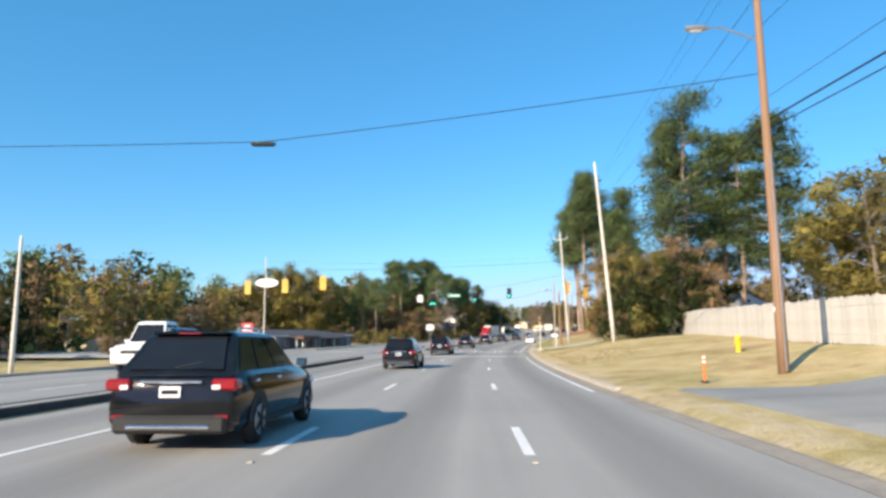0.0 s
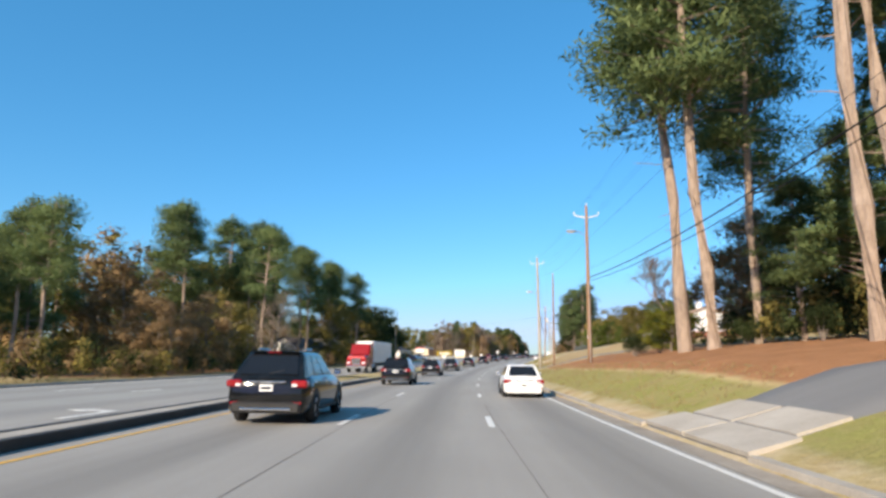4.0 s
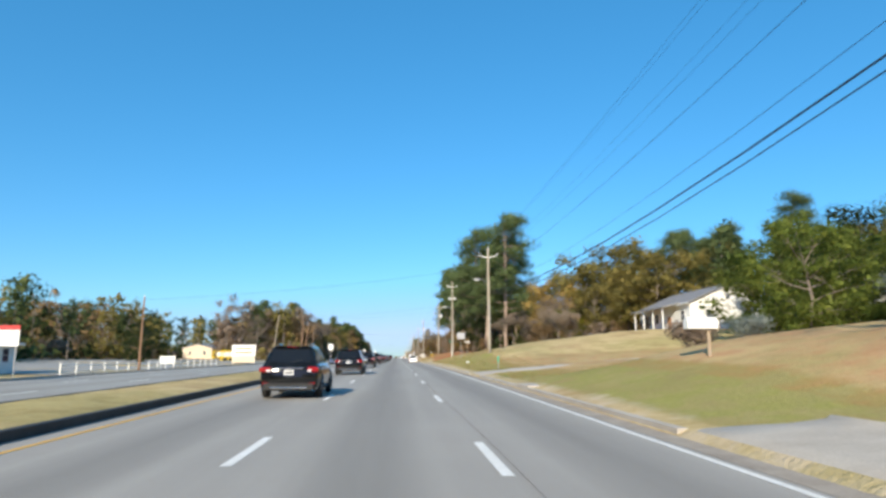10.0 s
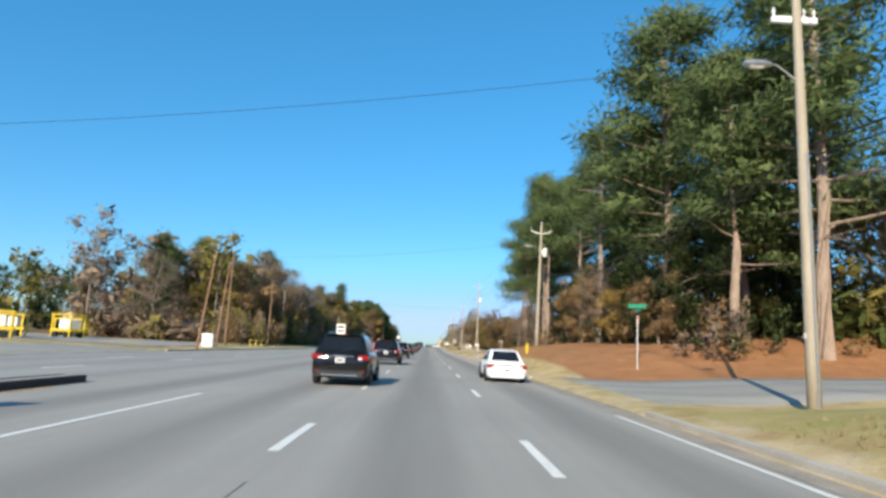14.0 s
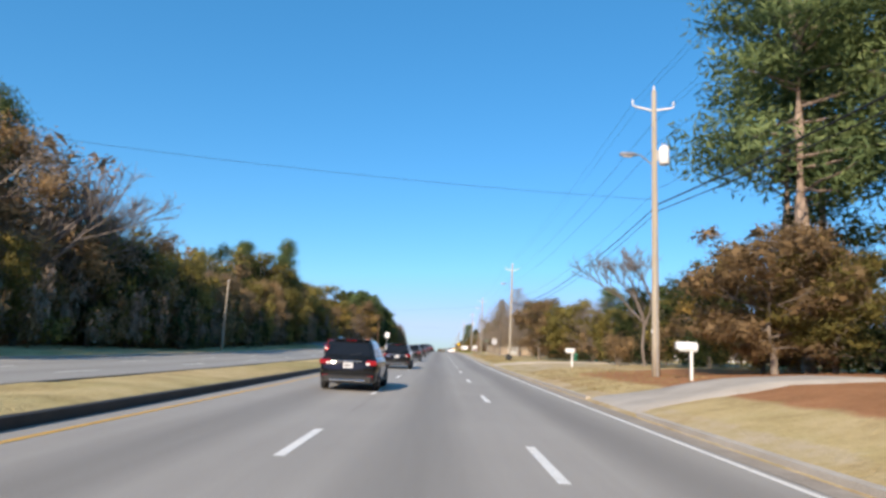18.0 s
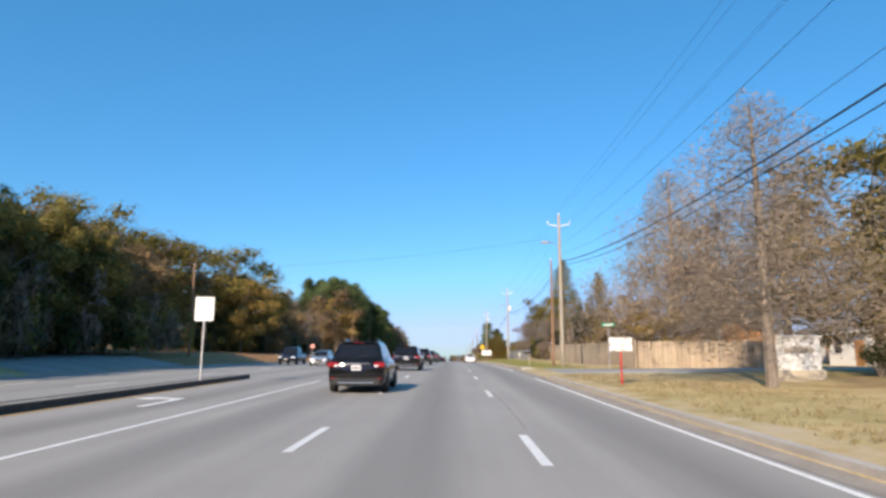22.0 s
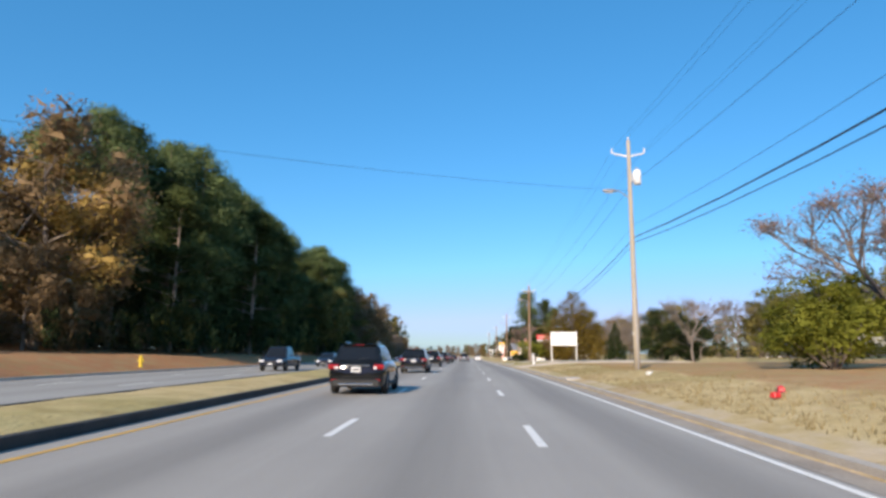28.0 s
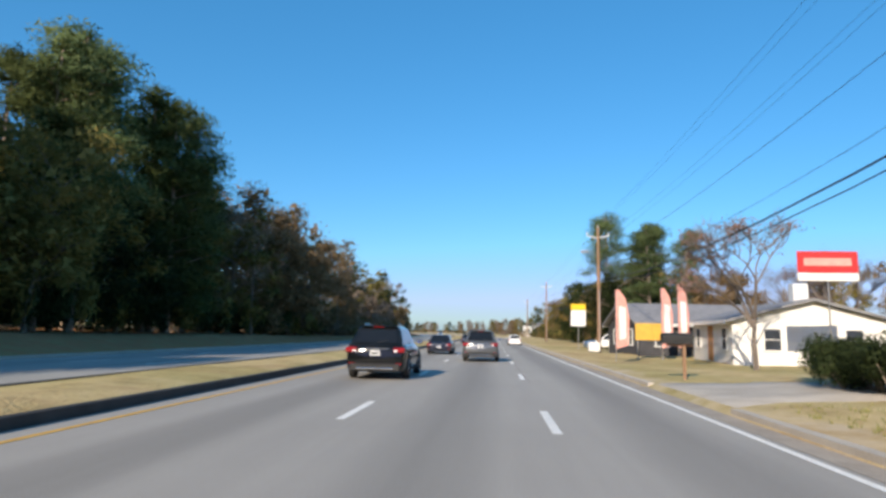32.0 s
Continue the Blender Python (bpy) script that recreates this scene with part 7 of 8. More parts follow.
house(1050, -40, 75, 26, 12, 4.0, 1.4, "cream", "roof_grey", "pale shop across the road at the bend", False, False, 0.2, wins=8, name="shop_building", cat="shop")
# left side
house(93, -38, 86, 32, 13, 2.3, 0.9, "roof_grey", "roof_dark", "low grey shop with a dark roof", False, True, -0.5, wins=9, name="shop_building", hip=0.4, cat="shop")
house(226, -44, 84, 12, 8, 2.9, 2.4, "siding", "roof_dark", "white gabled house behind dark trees", z=0, wins=4)
house(240, -47, 84, 12, 8, 2.9, 2.0, "siding", "roof_grey", "white house with grey roof under trees", z=0, wins=4)
house(292, -39, 88, 13, 8, 2.6, 1.3, "siding", "roof_dark", "small white building with dark roof by the church", z=0, wins=4)
house(262, -46, 88, 12, 8, 2.8, 1.8, "siding", "roof_grey", "white house beyond a parking lot", z=0, wins=4)
house(650, -62, 80, 15, 9, 3.2, 2.4, "cream", "roof_brown", "tan house among tall trees", z=2.2, wins=5)
house(604, -54, 80, 12, 8, 3.0, 2.0, "siding", "roof_dark", "white house behind broad oaks", z=1.6, wins=4)
house(470, -66, 85, 18, 10, 4.0, 1.4, "cream", "roof_grey", "pale industrial shed beyond the yard", z=0.4, wins=0, name="shed", cat="shed")
t = house(339, -76, 88, 22, 11, 4.5, 4.0, "siding", "roof_grey", "white church hall with a slender steeple", z=0.2, wins=6, name="church", cat="church")
part("tower", box(B(), (0, -4.6, 5.5), (3.8, 3.8, 12), 0, 0.03), M["siding"], t)
part("belfry", box(B(), (0, -4.6, 12.2), (2.4, 2.4, 1.5), 0, 0.03), M["white"], t)
part("spire", loft(B(), [[Vector((r * math.cos(a), -4.6 + r * math.sin(a), z)) for a in [i * math.pi / 4 + math.pi / 8 for i in range(8)]] for z, r in ((12.9, 1.3), (13.8, 0.8), (18.4, 0.05))]), M["white"], t)
t = thing("garden_wall", "low cream rendered wall by the corner", "wall")
p, q = spot(68.5, -28), spot(67.5, -58)
d = (q - p).normalized()
nrm = Vector((-d.y, d.x, 0)) * 0.12
part("wall", loft(B(), [[p - nrm - Vector((0, 0, 0.2)), q - nrm - Vector((0, 0, 0.2)), q + nrm - Vector((0, 0, 0.2)), p + nrm - Vector((0, 0, 0.2))], [p - nrm + Vector((0, 0, 1.6)), q - nrm + Vector((0, 0, 1.6)), q + nrm + Vector((0, 0, 1.6)), p + nrm + Vector((0, 0, 1.6))]]), M["cream"], t)
part("coping", tube(B(), p + Vector((0, 0, 1.75)), q + Vector((0, 0, 1.75)), 0.17, 0.17, 4), M["concrete"], t)
# yellow machinery frames in the yard across the road
for s, u, w, h in ((392, -39, 3.0, 2.4), (400, -43, 3.4, 2.2), (408, -41, 3.0, 2.6), (416, -45, 3.2, 2.2)):
    t = thing("yard_trailer", "yellow equipment frame standing in a yard", "equipment", at(s, u, rng.uniform(-30, 30)))
    for x in (-w / 2, w / 2):
        for y in (-0.9, 0.9):
            part("post", box(B(), (x, y, h / 2), (0.16, 0.16, h), 0, 0.02), M["yellow"], t)
    part("deck", box(B(), (0, 0, 0.8), (w + 0.4, 2.0, 0.25), 0, 0.03), M["yellow"], t)
    part("top_frame", box(B(), (0, 0, h), (w + 0.3, 2.0, 0.16), 0, 0.02), M["yellow"], t)
    part("tank", box(B(), (0.2, 0, 1.5), (w * 0.6, 1.4, 1.1), 0, 0.1), M["white"], t)
    for x in (-w * 0.3, w * 0.3):
        part("wheel", tube(B(), (x, -1.0, 0.36), (x, -0.75, 0.36), 0.38, 0.38, 14), M["tyre"], t)
        part("wheel", tube(B(), (x, 0.75, 0.36), (x, 1.0, 0.36), 0.38, 0.38, 14), M["tyre"], t)
# low bushes and hedge by the shop
for i in range(7):
    plant("bush", 784 + i * 1.0, 9.4 + 0.3 * i, 1.35, 1.3)
# litter on the verge
for s, u, key in ((688, 8.2, "red"), (689.2, 8.9, "red"), (702, 9, "white"), (747, 8.4, "white"), (300, 7.6, "white"), (416, 8.0, "white")):
    t = thing("litter_carton", "crumpled small carton lying in the grass", "litter", at(s, u, rng.uniform(0, 90), 1, 0.06))
    part("carton", box(B(), (0, 0, 0.04), (0.26, 0.18, 0.14), 0, 0.02, 0.8), M[key], t)
    part("flap", slab(B(), [(0.1, -0.08, 0.1), (0.24, -0.07, 0.14), (0.25, 0.07, 0.12), (0.1, 0.08, 0.1)], 0.008), M[key], t)
# oval sign on a pale pole
t = thing("hanging_sign", "white oval sign hung between yellow signals", "sign", at(45.6, -19.9, 0, 1, 0, True))
part("hanger", tube(B(), (0, -0.05, 7.5), (0, -0.05, 8.0), 0.02, 0.02, 6), M["steel"], t)
part("panel", slab(B(), [(1.15 * math.cos(a), 0, 7.1 + 0.42 * math.sin(a)) for a in [i * math.pi / 10 for i in range(20)]], 0.1), M["white"], t)
t = thing("shop_awning", "maroon awning along the shop front", "awning", at(86, -30.2, -86, 1, 1.5))
part("canopy", box(B(), (0, 0, 0.3), (9, 1.2, 0.5), 0, 0.05), M["roof_brown"], t)
for x in (-4.3, 0, 4.3):
    part("post", box(B(), (x, -0.5, -0.75), (0.12, 0.12, 1.7)), M["white"], t)
t = thing("white_box_sign", "small white box sign at the kerb", "sign", at(827, 9.6))
part("panel", box(B(), (0, 0, 0.45), (1.0, 0.3, 0.8), 0, 0.05), M["white"], t)
for x in (-0.4, 0.4):
    part("foot", box(B(), (x, 0, 0.03), (0.08, 0.5, 0.1)), M["black"], t)

# ---- vehicles standing on the road ----
def wheel(t, x, y, r, w, side):
    b = tube(B(), (x - w / 2, y, r), (x + w / 2, y, r), r, r, 20)
    bmesh.ops.bevel(b, geom=[e for e in b.edges if abs(e.verts[0].co.x - e.verts[1].co.x) < 1e-5], offset=0.03, segments=2, affect="EDGES")
    wh = part("wheel", b, M["tyre"], t, smooth=True)
    xo = x + side * (w / 2 - 0.005)
    part("rim", tube(B(), (xo - 0.01, y, r), (xo + 0.015, y, r), r * 0.66, r * 0.62, 16), M["rim"], wh)
    sp = B()
    for i in range(5):
        a = i * 2 * math.pi / 5
        tube(sp, (xo + side * 0.016, y, r), (xo + side * 0.016, y + math.cos(a) * r * 0.6, r + math.sin(a) * r * 0.6), 0.035, 0.03, 4)
    part("spokes", sp, M["black"], wh)


def quad_on(q, x0, x1, z0, z1):
    """Inset of a face given by corners bottom-left, bottom-right, top-right, top-left."""
    bl, br, tr, tl = (Vector(p) for p in q)
    def f(x, z):
        return bl.lerp(br, x).lerp(tl.lerp(tr, x), z)
    return [f(x0, z0), f(x1, z0), f(x1, z1), f(x0, z1)]


def pane_on(t, q, ins, name="window", material=None, out=0.012, label=""):
    ps = quad_on(q, *ins)
    nrm = (ps[1] - ps[0]).cross(ps[2] - ps[0]).normalized()
    return part(name, slab(B(), [p + nrm * out for p in ps], 0.02), material or M["glass"], t, label)


def make_car(name, label, col, L, W, H, belt, low, cab, r=0.34, suv=False, pickup=0.0, hood=0.0, cat="car", tail="wide"):
    """y ahead, origin on the ground under the middle. cab: rear foot, rear top, front top, front foot in y."""
    t = thing(name, label, cat, group="cars on the road")
    w = W / 2
    y0, y1 = -L / 2, L / 2
    c0, c1, c2, c3 = cab
    hoodz = belt - 0.05 if not hood else hood
    deck = belt if suv else belt - 0.04

    def sect(y, k, zl, zh, bulge=1.0):
        a = w * k * bulge
        return [Vector(p) for p in ((-a * 0.9, y, zl), (-a * 0.985, y, zl + 0.12), (-a, y, (zl + zh) / 2), (-a * 0.965, y, zh - 0.1), (-a * 0.88, y, zh), (a * 0.88, y, zh), (a * 0.965, y, zh - 0.1), (a, y, (zl + zh) / 2), (a * 0.985, y, zl + 0.12), (a * 0.9, y, zl))]
    rings = [sect(y0, 0.86, low + 0.16, deck - 0.28), sect(y0 + 0.05, 0.93, low + 0.06, deck - 0.1), sect(y0 + 0.2, 0.975, low, deck), sect(y0 + 0.8, 1.0, low, deck + (0.0 if suv else 0.02)),
             sect(c1, 1.0, low, belt), sect(c2, 1.0, low, belt), sect(c3, 1.0, low, belt - 0.02), sect(y1 - 0.9, 0.99, low, hoodz - 0.03), sect(y1 - 0.35, 0.95, low, hoodz - 0.12), sect(y1 - 0.08, 0.88, low + 0.04, hoodz - 0.26), sect(y1, 0.8, low + 0.12, hoodz - 0.4)]
    rings.sort(key=lambda q: q[0].y)
    body = part("body", loft(B(), rings), M[col], t, smooth=True)
    md = body.modifiers.new("soft_edges", "BEVEL")
    md.width, md.segments, md.limit_method, md.angle_limit = 0.03, 2, "ANGLE", radians(35)
    # cabin
    wb, wr, zt = w * 0.9, w * 0.67, H
    g = B()
    lv = [(belt - 0.06, c0, c3, wb), (belt + (zt - belt) * 0.86, c0 + (c1 - c0) * 0.86, c3 + (c2 - c3) * 0.86, wb + (wr - wb) * 0.86), (zt - 0.025, c1 + 0.02, c2 - 0.05, wr * 0.96), (zt, c1 + 0.22, c2 - 0.3, wr * 0.8)]
    loft(g, [[Vector(p) for p in ((-x, a, z), (-x, (a + b) / 2, z), (-x, b, z), (0, b + 0.06, z), (x, b, z), (x, (a + b) / 2, z), (x, a, z), (0, a - 0.05, z))] for z, a, b, x in lv])
    cabin = part("cabin", g, M[col], t, smooth=False)
    md = cabin.modifiers.new("soft_edges", "BEVEL")
    md.width, md.segments = 0.025, 2
    zb, ya, yb, xa = lv[0]
    zc, yc, yd, xc = lv[1]
    rear = [(-xa, ya - 0.045, zb), (xa, ya - 0.045, zb), (xc, yc - 0.045, zc), (-xc, yc - 0.045, zc)]
    front = [(xa, yb + 0.055, zb), (-xa, yb + 0.055, zb), (-xc, yd + 0.055, zc), (xc, yd + 0.055, zc)]
    rs = [(xa, ya, zb), (xa, yb, zb), (xc, yd, zc), (xc, yc, zc)]
    lf = [(-xa, yb, zb), (-xa, ya, zb), (-xc, yc, zc), (-xc, yd, zc)]
    rw = pane_on(t, rear, (0.09, 0.91, 0.16, 0.97), "rear_window")
    pane_on(t, front, (0.06, 0.94, 0.1, 0.98), "windscreen")
    cuts = ((0.06, 0.3), (0.33, 0.6), (0.63, 0.94)) if suv else ((0.12, 0.48), (0.51, 0.92))
    if pickup:
        cuts = ((0.1, 0.46), (0.5, 0.92))
    for a, b in cuts:
        pane_on(t, rs, (a, b, 0.14, 0.95), "side_window")
        pane_on(t, lf, (1 - b, 1 - a, 0.14, 0.95), "side_window")
    # rear end
    zt2 = deck - 0.12
    for sx in (-1, 1):
        b = B()
        if tail == "tall":
            box(b, (sx * w * 0.88, y0 + 0.15, zt2 + 0.02), (0.16, 0.3, 0.62), 0, 0.03)
        else:
            box(b, (sx * w * 0.79, y0 + 0.1, zt2 - 0.06), (w * 0.38, 0.26, 0.17), 0, 0.035)
        tl = part("tail_light", b, M["tail"], t, "red tail light")
        part("reversing_lens", box(B(), (sx * w * 0.68, y0 - 0.035, zt2 - 0.09), (0.12, 0.02, 0.06)), M["lens"], tl)
        part("reflector", box(B(), (sx * w * 0.76, y0 - 0.004, low + 0.24), (0.2, 0.03, 0.05), 0, 0.008), M["tail"], t)
        part("headlight", box(B(), (sx * w * 0.7, y1 - 0.14, hoodz - 0.3), (w * 0.42, 0.26, 0.16), 0, 0.04), M["lens"], t, "clear headlight")
        mi = part("mirror", box(B(), (sx * (w + 0.1), c3 - 0.35, belt + 0.07), (0.2, 0.1, 0.14), 0, 0.03), M[col], t)
        part("mirror_glass", box(B(), (sx * (w + 0.1), c3 - 0.405, belt + 0.07), (0.16, 0.008, 0.1)), M["chrome"], mi)
        part("sill", box(B(), (sx * w * 0.97, 0, low + 0.05), (0.06, L * 0.52, 0.1), 0, 0.02), M["black"], t)
        for y in (c1 + (c2 - c1) * 0.25, c2 - 0.15):
            part("door_handle", box(B(), (sx * (w * 0.985 + 0.008), y - 0.3, belt - 0.16), (0.03, 0.2, 0.035), 0, 0.008), M["chrome" if suv else col], t)
        for yw in (y0 + L * 0.2, y1 - L * 0.19):
            arch = B()
            n = 12
            pr = [(math.cos(math.pi * i / n), math.sin(math.pi * i / n)) for i in range(n + 1)]
            out = [Vector((sx * (w + 0.004), yw + cx * (r + 0.09), r + sz * (r + 0.09))) for cx, sz in pr]
            loft(arch, [out, [p - Vector((sx * 0.1, 0, 0)) for p in out]])
            part("wheel_arch", arch, M["black"], t)
            wheel(t, sx * (w - 0.1), yw, r, 0.22, sx)
        part("exhaust", tube(B(), (sx * w * 0.55, y0 + 0.06, low + 0.08), (sx * w * 0.55, y0 - 0.02, low + 0.08), 0.045, 0.045, 8), M["chrome"], t)
    if suv:
        part("skid_plate", box(B(), (0, y0 - 0.03, low + 0.1), (W * 0.62, 0.12, 0.06), 0, 0.02), M["chrome"], t, "bright lower trim")
    part("bumper", box(B(), (0, y0 + 0.05, low + 0.13), (W * 0.84, 0.22, 0.26), 0, 0.05), M["black"] if suv else M[col], t)
    pl = part("plate", box(B(), (0, y0 - 0.025, zt2 - 0.22 if not suv else zt2 - 0.16), (0.32, 0.02, 0.16), 0, 0.006), M["white"], t, "white number plate")
    part("writing", box(B(), (0, y0 - 0.038, zt2 - 0.22 if not suv else zt2 - 0.16), (0.24, 0.006, 0.06)), M["p_navy"], pl)
    part("trim_bar", box(B(), (0, y0 - 0.02, zt2 - 0.02), (W * 0.46, 0.03, 0.045), 0, 0.01), M["chrome"], t, "bright trim bar")
    part("grille", box(B(), (0, y1 - 0.03, hoodz - 0.42), (W * 0.42, 0.1, 0.2), 0, 0.03), M["black"], t)
    part("front_plate", box(B(), (0, y1 + 0.01, low + 0.22), (0.32, 0.02, 0.14)), M["white"], t)
    if suv:
        for sx in (-1, 1):
            part("roof_rail", tube(tube(tube(B(), (sx * wr * 0.86, c1 + 0.3, zt + 0.05), (sx * wr * 0.86, c2 - 0.4, zt + 0.05), 0.018, 0.018, 6), (sx * wr * 0.86, c1 + 0.3, zt - 0.02), (sx * wr * 0.86, c1 + 0.3, zt + 0.06), 0.02, 0.02, 5), (sx * wr * 0.86, c2 - 0.4, zt - 0.02), (sx * wr * 0.86, c2 - 0.4, zt + 0.06), 0.02, 0.02, 5), M["chrome"], t)
        sp_ = part("spoiler", box(B(), (0, c1 - 0.02, zt - 0.03), (wr * 1.8, 0.36, 0.05), 0, 0.02), M[col], t)
        part("brake_lamp", box(B(), (0, c1 - 0.2, zt - 0.038), (0.34, 0.012, 0.018)), M["tail"], sp_)
        part("wiper", tube(B(), (0.05, ya - 0.075, zb + 0.12), (0.42, ya - 0.06, zb + 0.2), 0.012, 0.008, 4), M["black"], rw)
    if pickup:
        part("bed_well", box(B(), (0, (y0 + c0) / 2 + 0.05, deck + 0.004), (W * 0.76, (c0 - y0) - 0.5, 0.02)), M["black"], t)
        for sx in (-1, 1):
            part("bed_rail", box(B(), (sx * w * 0.86, (y0 + c0) / 2 + 0.08, deck + 0.06), (0.12, (c0 - y0) - 0.2, 0.14), 0, 0.02), M[col], t)
        part("tailgate", box(B(), (0, y0 + 0.14, deck + 0.04), (W * 0.84, 0.1, 0.16), 0, 0.02), M[col], t)
    return t


def make_semi(label):
    t = thing("semi_truck", label, "truck", group="cars on the road")
    tr = part("trailer", box(B(), (0, -4.8, 2.55), (2.55, 12.4, 2.75), 0, 0.04), M["p_white"], t, "white box trailer")
    for i in range(9):
        for sx in (-1, 1):
            part("panel_rib", box(B(), (sx * 1.28, -10.6 + i * 1.45, 2.55), (0.03, 0.05, 2.6)), M["white"], tr)
    part("cab", loft(B(), [[Vector(p) for p in ((-1.2, y, 0.7), (-1.2, y, z), (-1.0, y, z + 0.2), (1.0, y, z + 0.2), (1.2, y, z), (1.2, y, 0.7))] for y, z in ((1.7, 3.4), (3.5, 3.3), (4.1, 2.1), (5.9, 1.8), (6.0, 1.5))]), M["p_red"], t, "red tractor cab with bonnet")
    part("windscreen", slab(B(), [(1.0, 4.14, 2.18), (-1.0, 4.14, 2.18), (-0.95, 3.6, 3.2), (0.95, 3.6, 3.2)], 0.03), M["glass"], t)
    for sx in (-1, 1):
        part("side_window", box(B(), (sx * 1.21, 3.0, 2.6), (0.03, 0.8, 0.7)), M["glass"], t)
        part("headlight", box(B(), (sx * 0.92, 6.0, 1.2), (0.4, 0.1, 0.22), 0, 0.03), M["lens"], t)
        part("stack", tube(B(), (sx * 1.1, 1.55, 1.0), (sx * 1.1, 1.55, 4.0), 0.07, 0.07, 8), M["chrome"], t)
        part("fuel_tank", tube(B(), (sx * 1.0, 1.0, 0.75), (sx * 1.0, 2.4, 0.75), 0.32, 0.32, 12), M["chrome"], t)
        for y in (5.0, 0.6, -0.6, -9.0, -10.2):
            wheel(t, sx * 1.08, y, 0.5, 0.3, sx)
    part("grille", box(B(), (0, 6.02, 1.35), (1.1, 0.06, 0.8), 0, 0.02), M["chrome"], t)
    part("bumper", box(B(), (0, 6.05, 0.72), (2.4, 0.2, 0.32), 0, 0.03), M["chrome"], t)
    part("chassis", box(B(), (0, -2.6, 0.85), (0.9, 16.4, 0.3)), M["black"], t)
    part("rear_door_frame", box(B(), (0, -11.02, 2.55), (2.5, 0.04, 2.7), 0, 0.01), M["steel"], t)
    return t


SUV = (4.95, 1.99, 1.75, 1.14, 0.27, (-2.38, -1.72, 0.0, 1.0))
SEDAN = (4.75, 1.82, 1.45, 0.93, 0.2, (-1.75, -1.0, 0.35, 1.25))
PICKUP = (5.6, 1.98, 1.88, 1.12, 0.36, (-0.75, -0.55, 0.75, 1.4))
FLEET = {}


def car(kind, s, u, turn=0.0):
    """Its rear bumper at station s where it heads away, its middle where it comes."""
    src, used = FLEET[kind]
    m = at(s, u, turn, 1, 0.005, True)
    if used:
        copy_thing(src, m)
    else:
        src.matrix_basis = m
        FLEET[kind] = (src, True)


for key, args in {
    "black_suv": ("suv", "glossy black seven-seat SUV with bright trim", "p_black", *SUV, 0.37, True),
    "white_sedan": ("sedan", "white four-door sedan on the road", "p_white", *SEDAN),
    "dark_sedan": ("sedan", "dark navy sedan on the road", "p_navy", *SEDAN),
    "red_sedan": ("sedan", "red sedan in the opposite lanes", "p_red", *SEDAN),
    "silver_sedan": ("sedan", "silver sedan in the opposite lanes", "p_silver", *SEDAN),
    "grey_suv": ("suv", "grey compact SUV on the road ahead", "p_grey", *SUV, 0.36, True),
    "green_suv": ("suv", "dark green SUV in the opposite lanes", "p_green", *SUV, 0.36, True),
    "white_suv": ("suv", "white SUV with dark windows", "p_white", *SUV, 0.36, True),
    "red_pickup": ("pickup_truck", "red pickup truck in the opposite lanes", "p_red", *PICKUP, 0.38, False, 1.0),
    "dark_pickup": ("pickup_truck", "dark blue pickup truck in the opposite lanes", "p_navy", *PICKUP, 0.38, False, 1.0),
    "white_truck": ("flatbed_truck", "white medium truck in the opposite lanes", "p_white", 7.0, 2.3, 2.75, 1.6, 0.5, (-0.1, 0.1, 1.3, 1.9), 0.45, False, 1.0),
    "silver_pickup": ("pickup_truck", "silver pickup truck in the opposite lanes", "p_silver", *PICKUP, 0.38, False, 1.0),
}.items():
    FLEET[key] = (make_car(*args), False)

# the black SUV in the left lane, one length of road after another
SUV_LINE = [(-5.6, -3.3), (22.1, -3.3), (48.8, -3.35), (76.2, -3.4), (103.4, -3.55), (130.1, -3.5), (156.4, -3.5), (182.6, -3.6), (208.5, -3.4), (232.2, -3.2), (257.2, -3.1),
            (281.9, -2.9), (306.4, -2.85), (330.7, -2.8), (355.0, -2.75), (379.3, -2.75), (403.6, -2.8), (428.0, -2.8), (452.5, -2.8), (476.9, -2.75), (501.0, -2.7), (525.0, -2.7),
            (549.2, -2.65), (573.2, -2.65), (596.8, -2.65), (620.6, -2.65), (644.8, -2.75), (669.0, -2.95), (694.0, -3.2), (718.7, -3.25), (743.3, -3.3), (766.1, -3.0), (790.2, -3.0)]
for s, u in SUV_LINE:
    car("black_suv", s + 2.48, u)
for s in (117, 362, 641, 862):
    car("white_sedan", s + 2.4, 3.8)
for s, u in ((817, -3.2), (872, -3.4)):
    car("dark_sedan", s + 2.4, u)
car("grey_suv", 808, 0.1)
car("white_truck", 20.5, -16.4, 180)
car("white_suv", 862, -17.8, 180)
car("silver_pickup", 1000, -14.8, 180)
# added as a stand-in for an unidentified white shape by the house
car("white_suv", 320, 27, 70)
car("red_pickup", 331, -12.6, 180)
car("green_suv", 443.6, -12.4, 180)
car("red_pickup", 520, -14.2, 180)
car("dark_pickup", 598, -16.8, 180)
car("silver_sedan", 592, -12.3, 180)
car("red_sedan", 628, -13.9, 180)
car("dark_pickup", 723, -14.2, 180)
car("dark_sedan", 741, -14.2, 180)
car("red_sedan", 264, -27.5, 90)
car("white_sedan", 270, -27.6, 90)
car("silver_sedan", 276, -27.4, 90)
car("white_suv", 842, 13.2, 90)
semi = make_semi("red tractor with a white box trailer")
semi.matrix_basis = at(172, -13.6, 180, 1, 0.005, True)

# ---- tufts of dry grass on the verges and the median ----
BARE_SPANS = [(d[0], d[1]) for d in DRIVES] + SIDE_R


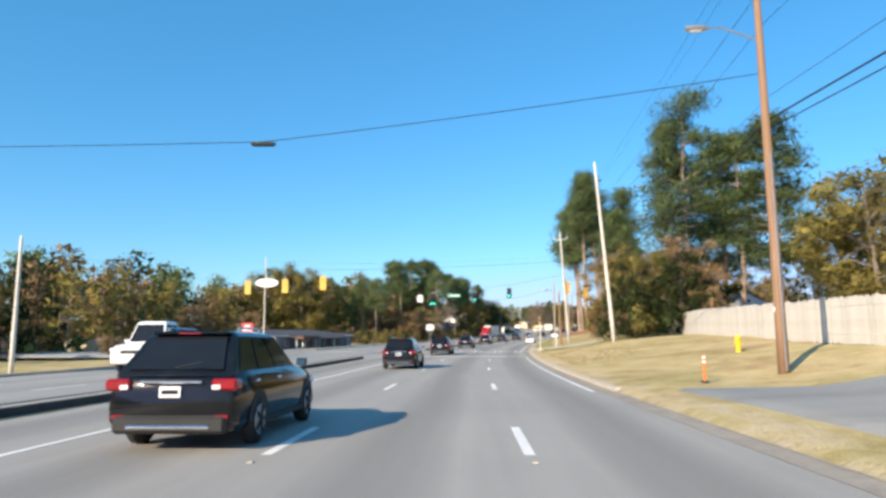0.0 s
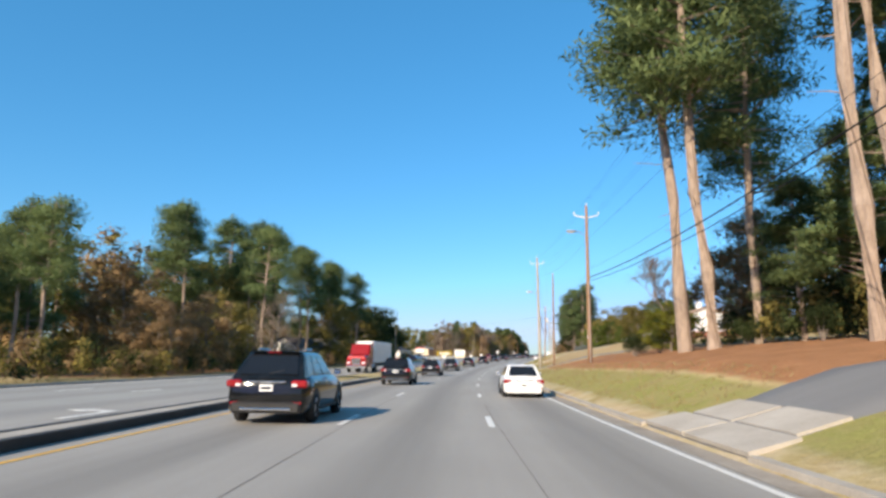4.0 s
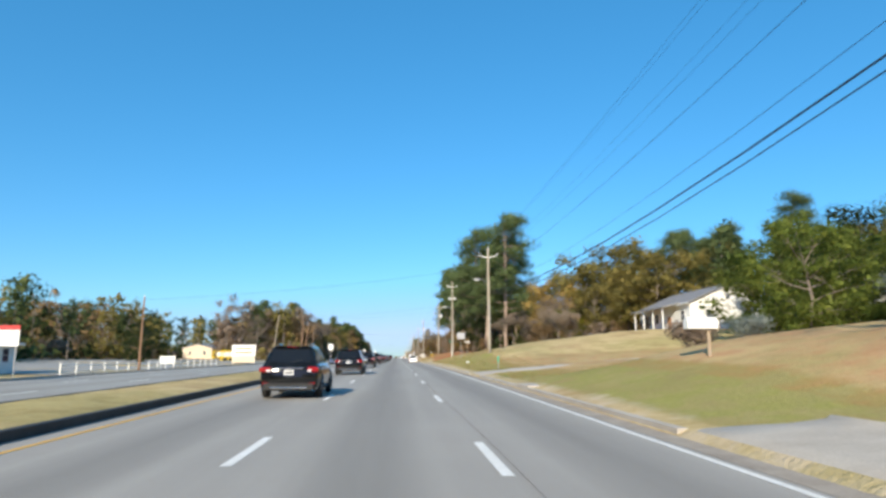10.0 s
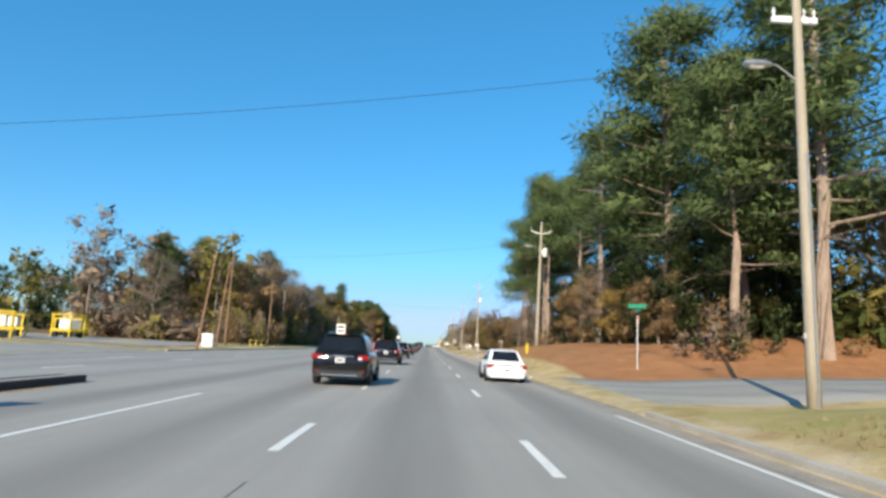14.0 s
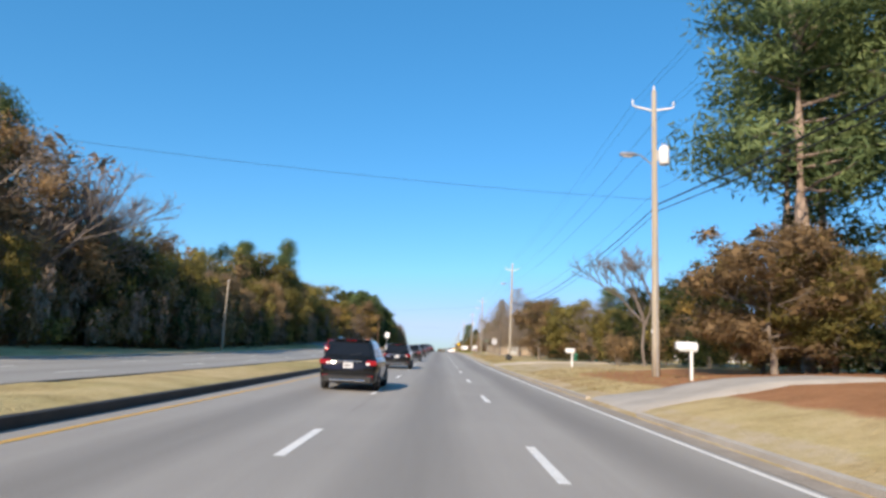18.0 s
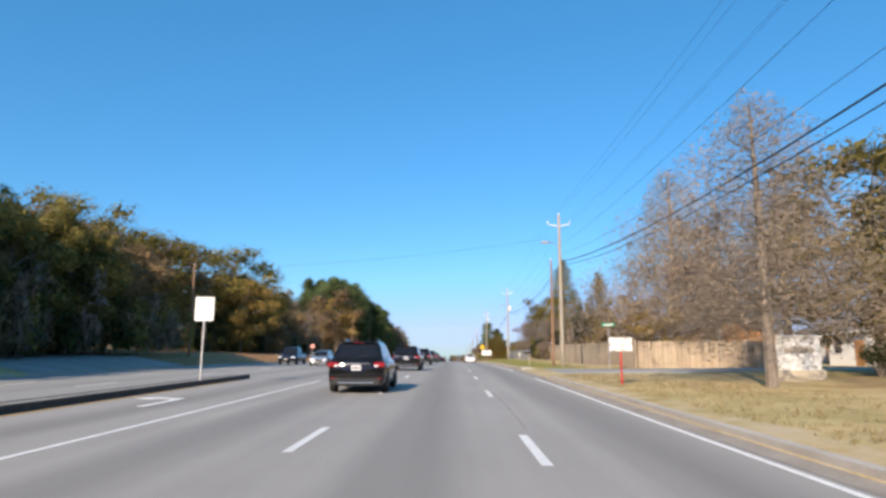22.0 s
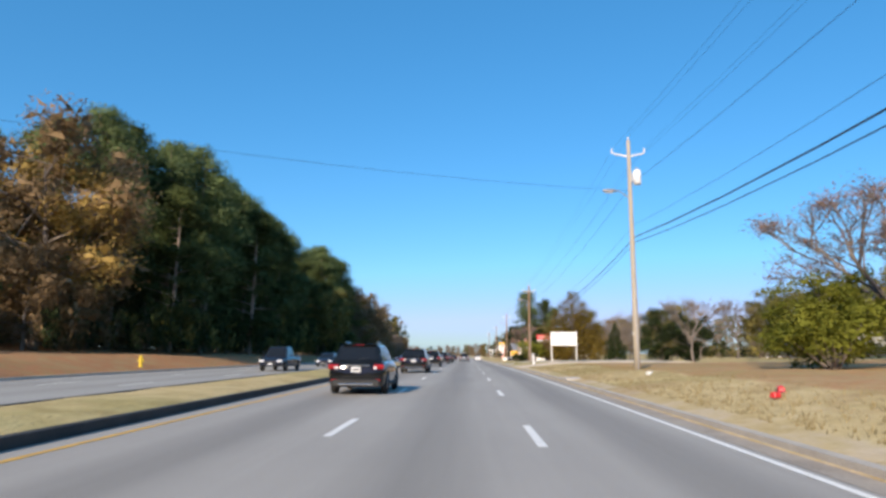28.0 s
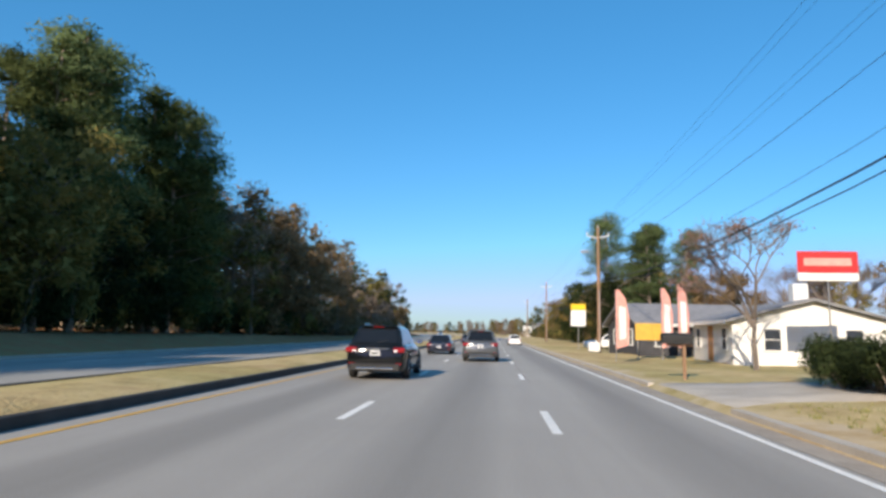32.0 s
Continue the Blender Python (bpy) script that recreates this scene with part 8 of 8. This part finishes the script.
def tufts(name, label, spans, per, lo, hi, key):
    """Grass nobody could count: one object of thin blades."""
    g = np.random.default_rng(5)
    V, F = [], []
    for s0, s1, u0, u1 in spans:
        for _ in range(int((s1 - s0) * abs(u1 - u0) * per * 2)):
            s, u = g.uniform(s0, s1), u0 + (u1 - u0) * g.random() ** 1.2
            if u > 0 and any(a < s < b for a, b in BARE_SPANS):
                continue
            p = spot(s, u) if not -21 < u < 5 else flat(s, u, 0.14)
            for i in range(4):
                a, h = g.uniform(0, 6.28), g.uniform(lo, hi)
                d = Vector((math.cos(a), math.sin(a), 0))
                e = Vector((-d.y, d.x, 0)) * 0.012
                q = p + d * g.uniform(0, 0.08)
                n = len(V)
                V += [q - e, q + e, q + d * h * 0.5 + Vector((0, 0, h))]
                F.append((n, n + 1, n + 2))
    t = thing(name, label, "grass", kind="stuff")
    pydata("blades", V, F, M[key], t)


tufts("dry_grass", "short straw-coloured grass along the kerb", [(20, 40, 6.6, 11), (104, 160, 6.4, 10), (185, 245, 6.4, 12), (264, 345, 6.4, 12), (374, 432, 6.4, 11), (450, 476, 6.4, 11), (502, 566, 6.4, 11), (656, 738, 6.4, 11.5)], 5, 0.05, 0.13, "grassblade")
tufts("green_grass", "short green winter turf along the kerb", [(48, 66, 6.6, 12), (190, 245, 6.4, 10), (268, 340, 6.5, 9), (574, 652, 6.4, 11.3), (748, 784, 6.4, 10)], 5, 0.04, 0.11, "turf")
tufts("median_grass", "dry grass along the raised median", [(145, 284, -6.8, -9.9), (432, 496, -6.8, -9.9), (650, 830, -6.8, -9.9)], 4, 0.05, 0.14, "grassblade")

# ---- raised road studs between the lane dashes ----
stud_mesh = bpy.data.meshes.new("road_stud")
bm = box(B(), (0, 0, 0.01), (0.085, 0.085, 0.018), 0, 0.0, 0.7)
bm.to_mesh(stud_mesh)
bm.free()
stud_mesh.materials.append(M["concrete"])
studs = new("road_studs")
tagged(studs, "small square pale road studs along the lane lines", "road stud", kind="structure")
for k in range(-3, 38):
    for u in (-1.86, 1.86):
        if not (40 < 408.5 + (k - 16) * 24.4 < 66):
            ob = link_mesh("road_stud", stud_mesh, None, studs)
            ob.matrix_basis = at(408.5 + (k - 16) * 24.4, u, 0, 1, 0.006, True)
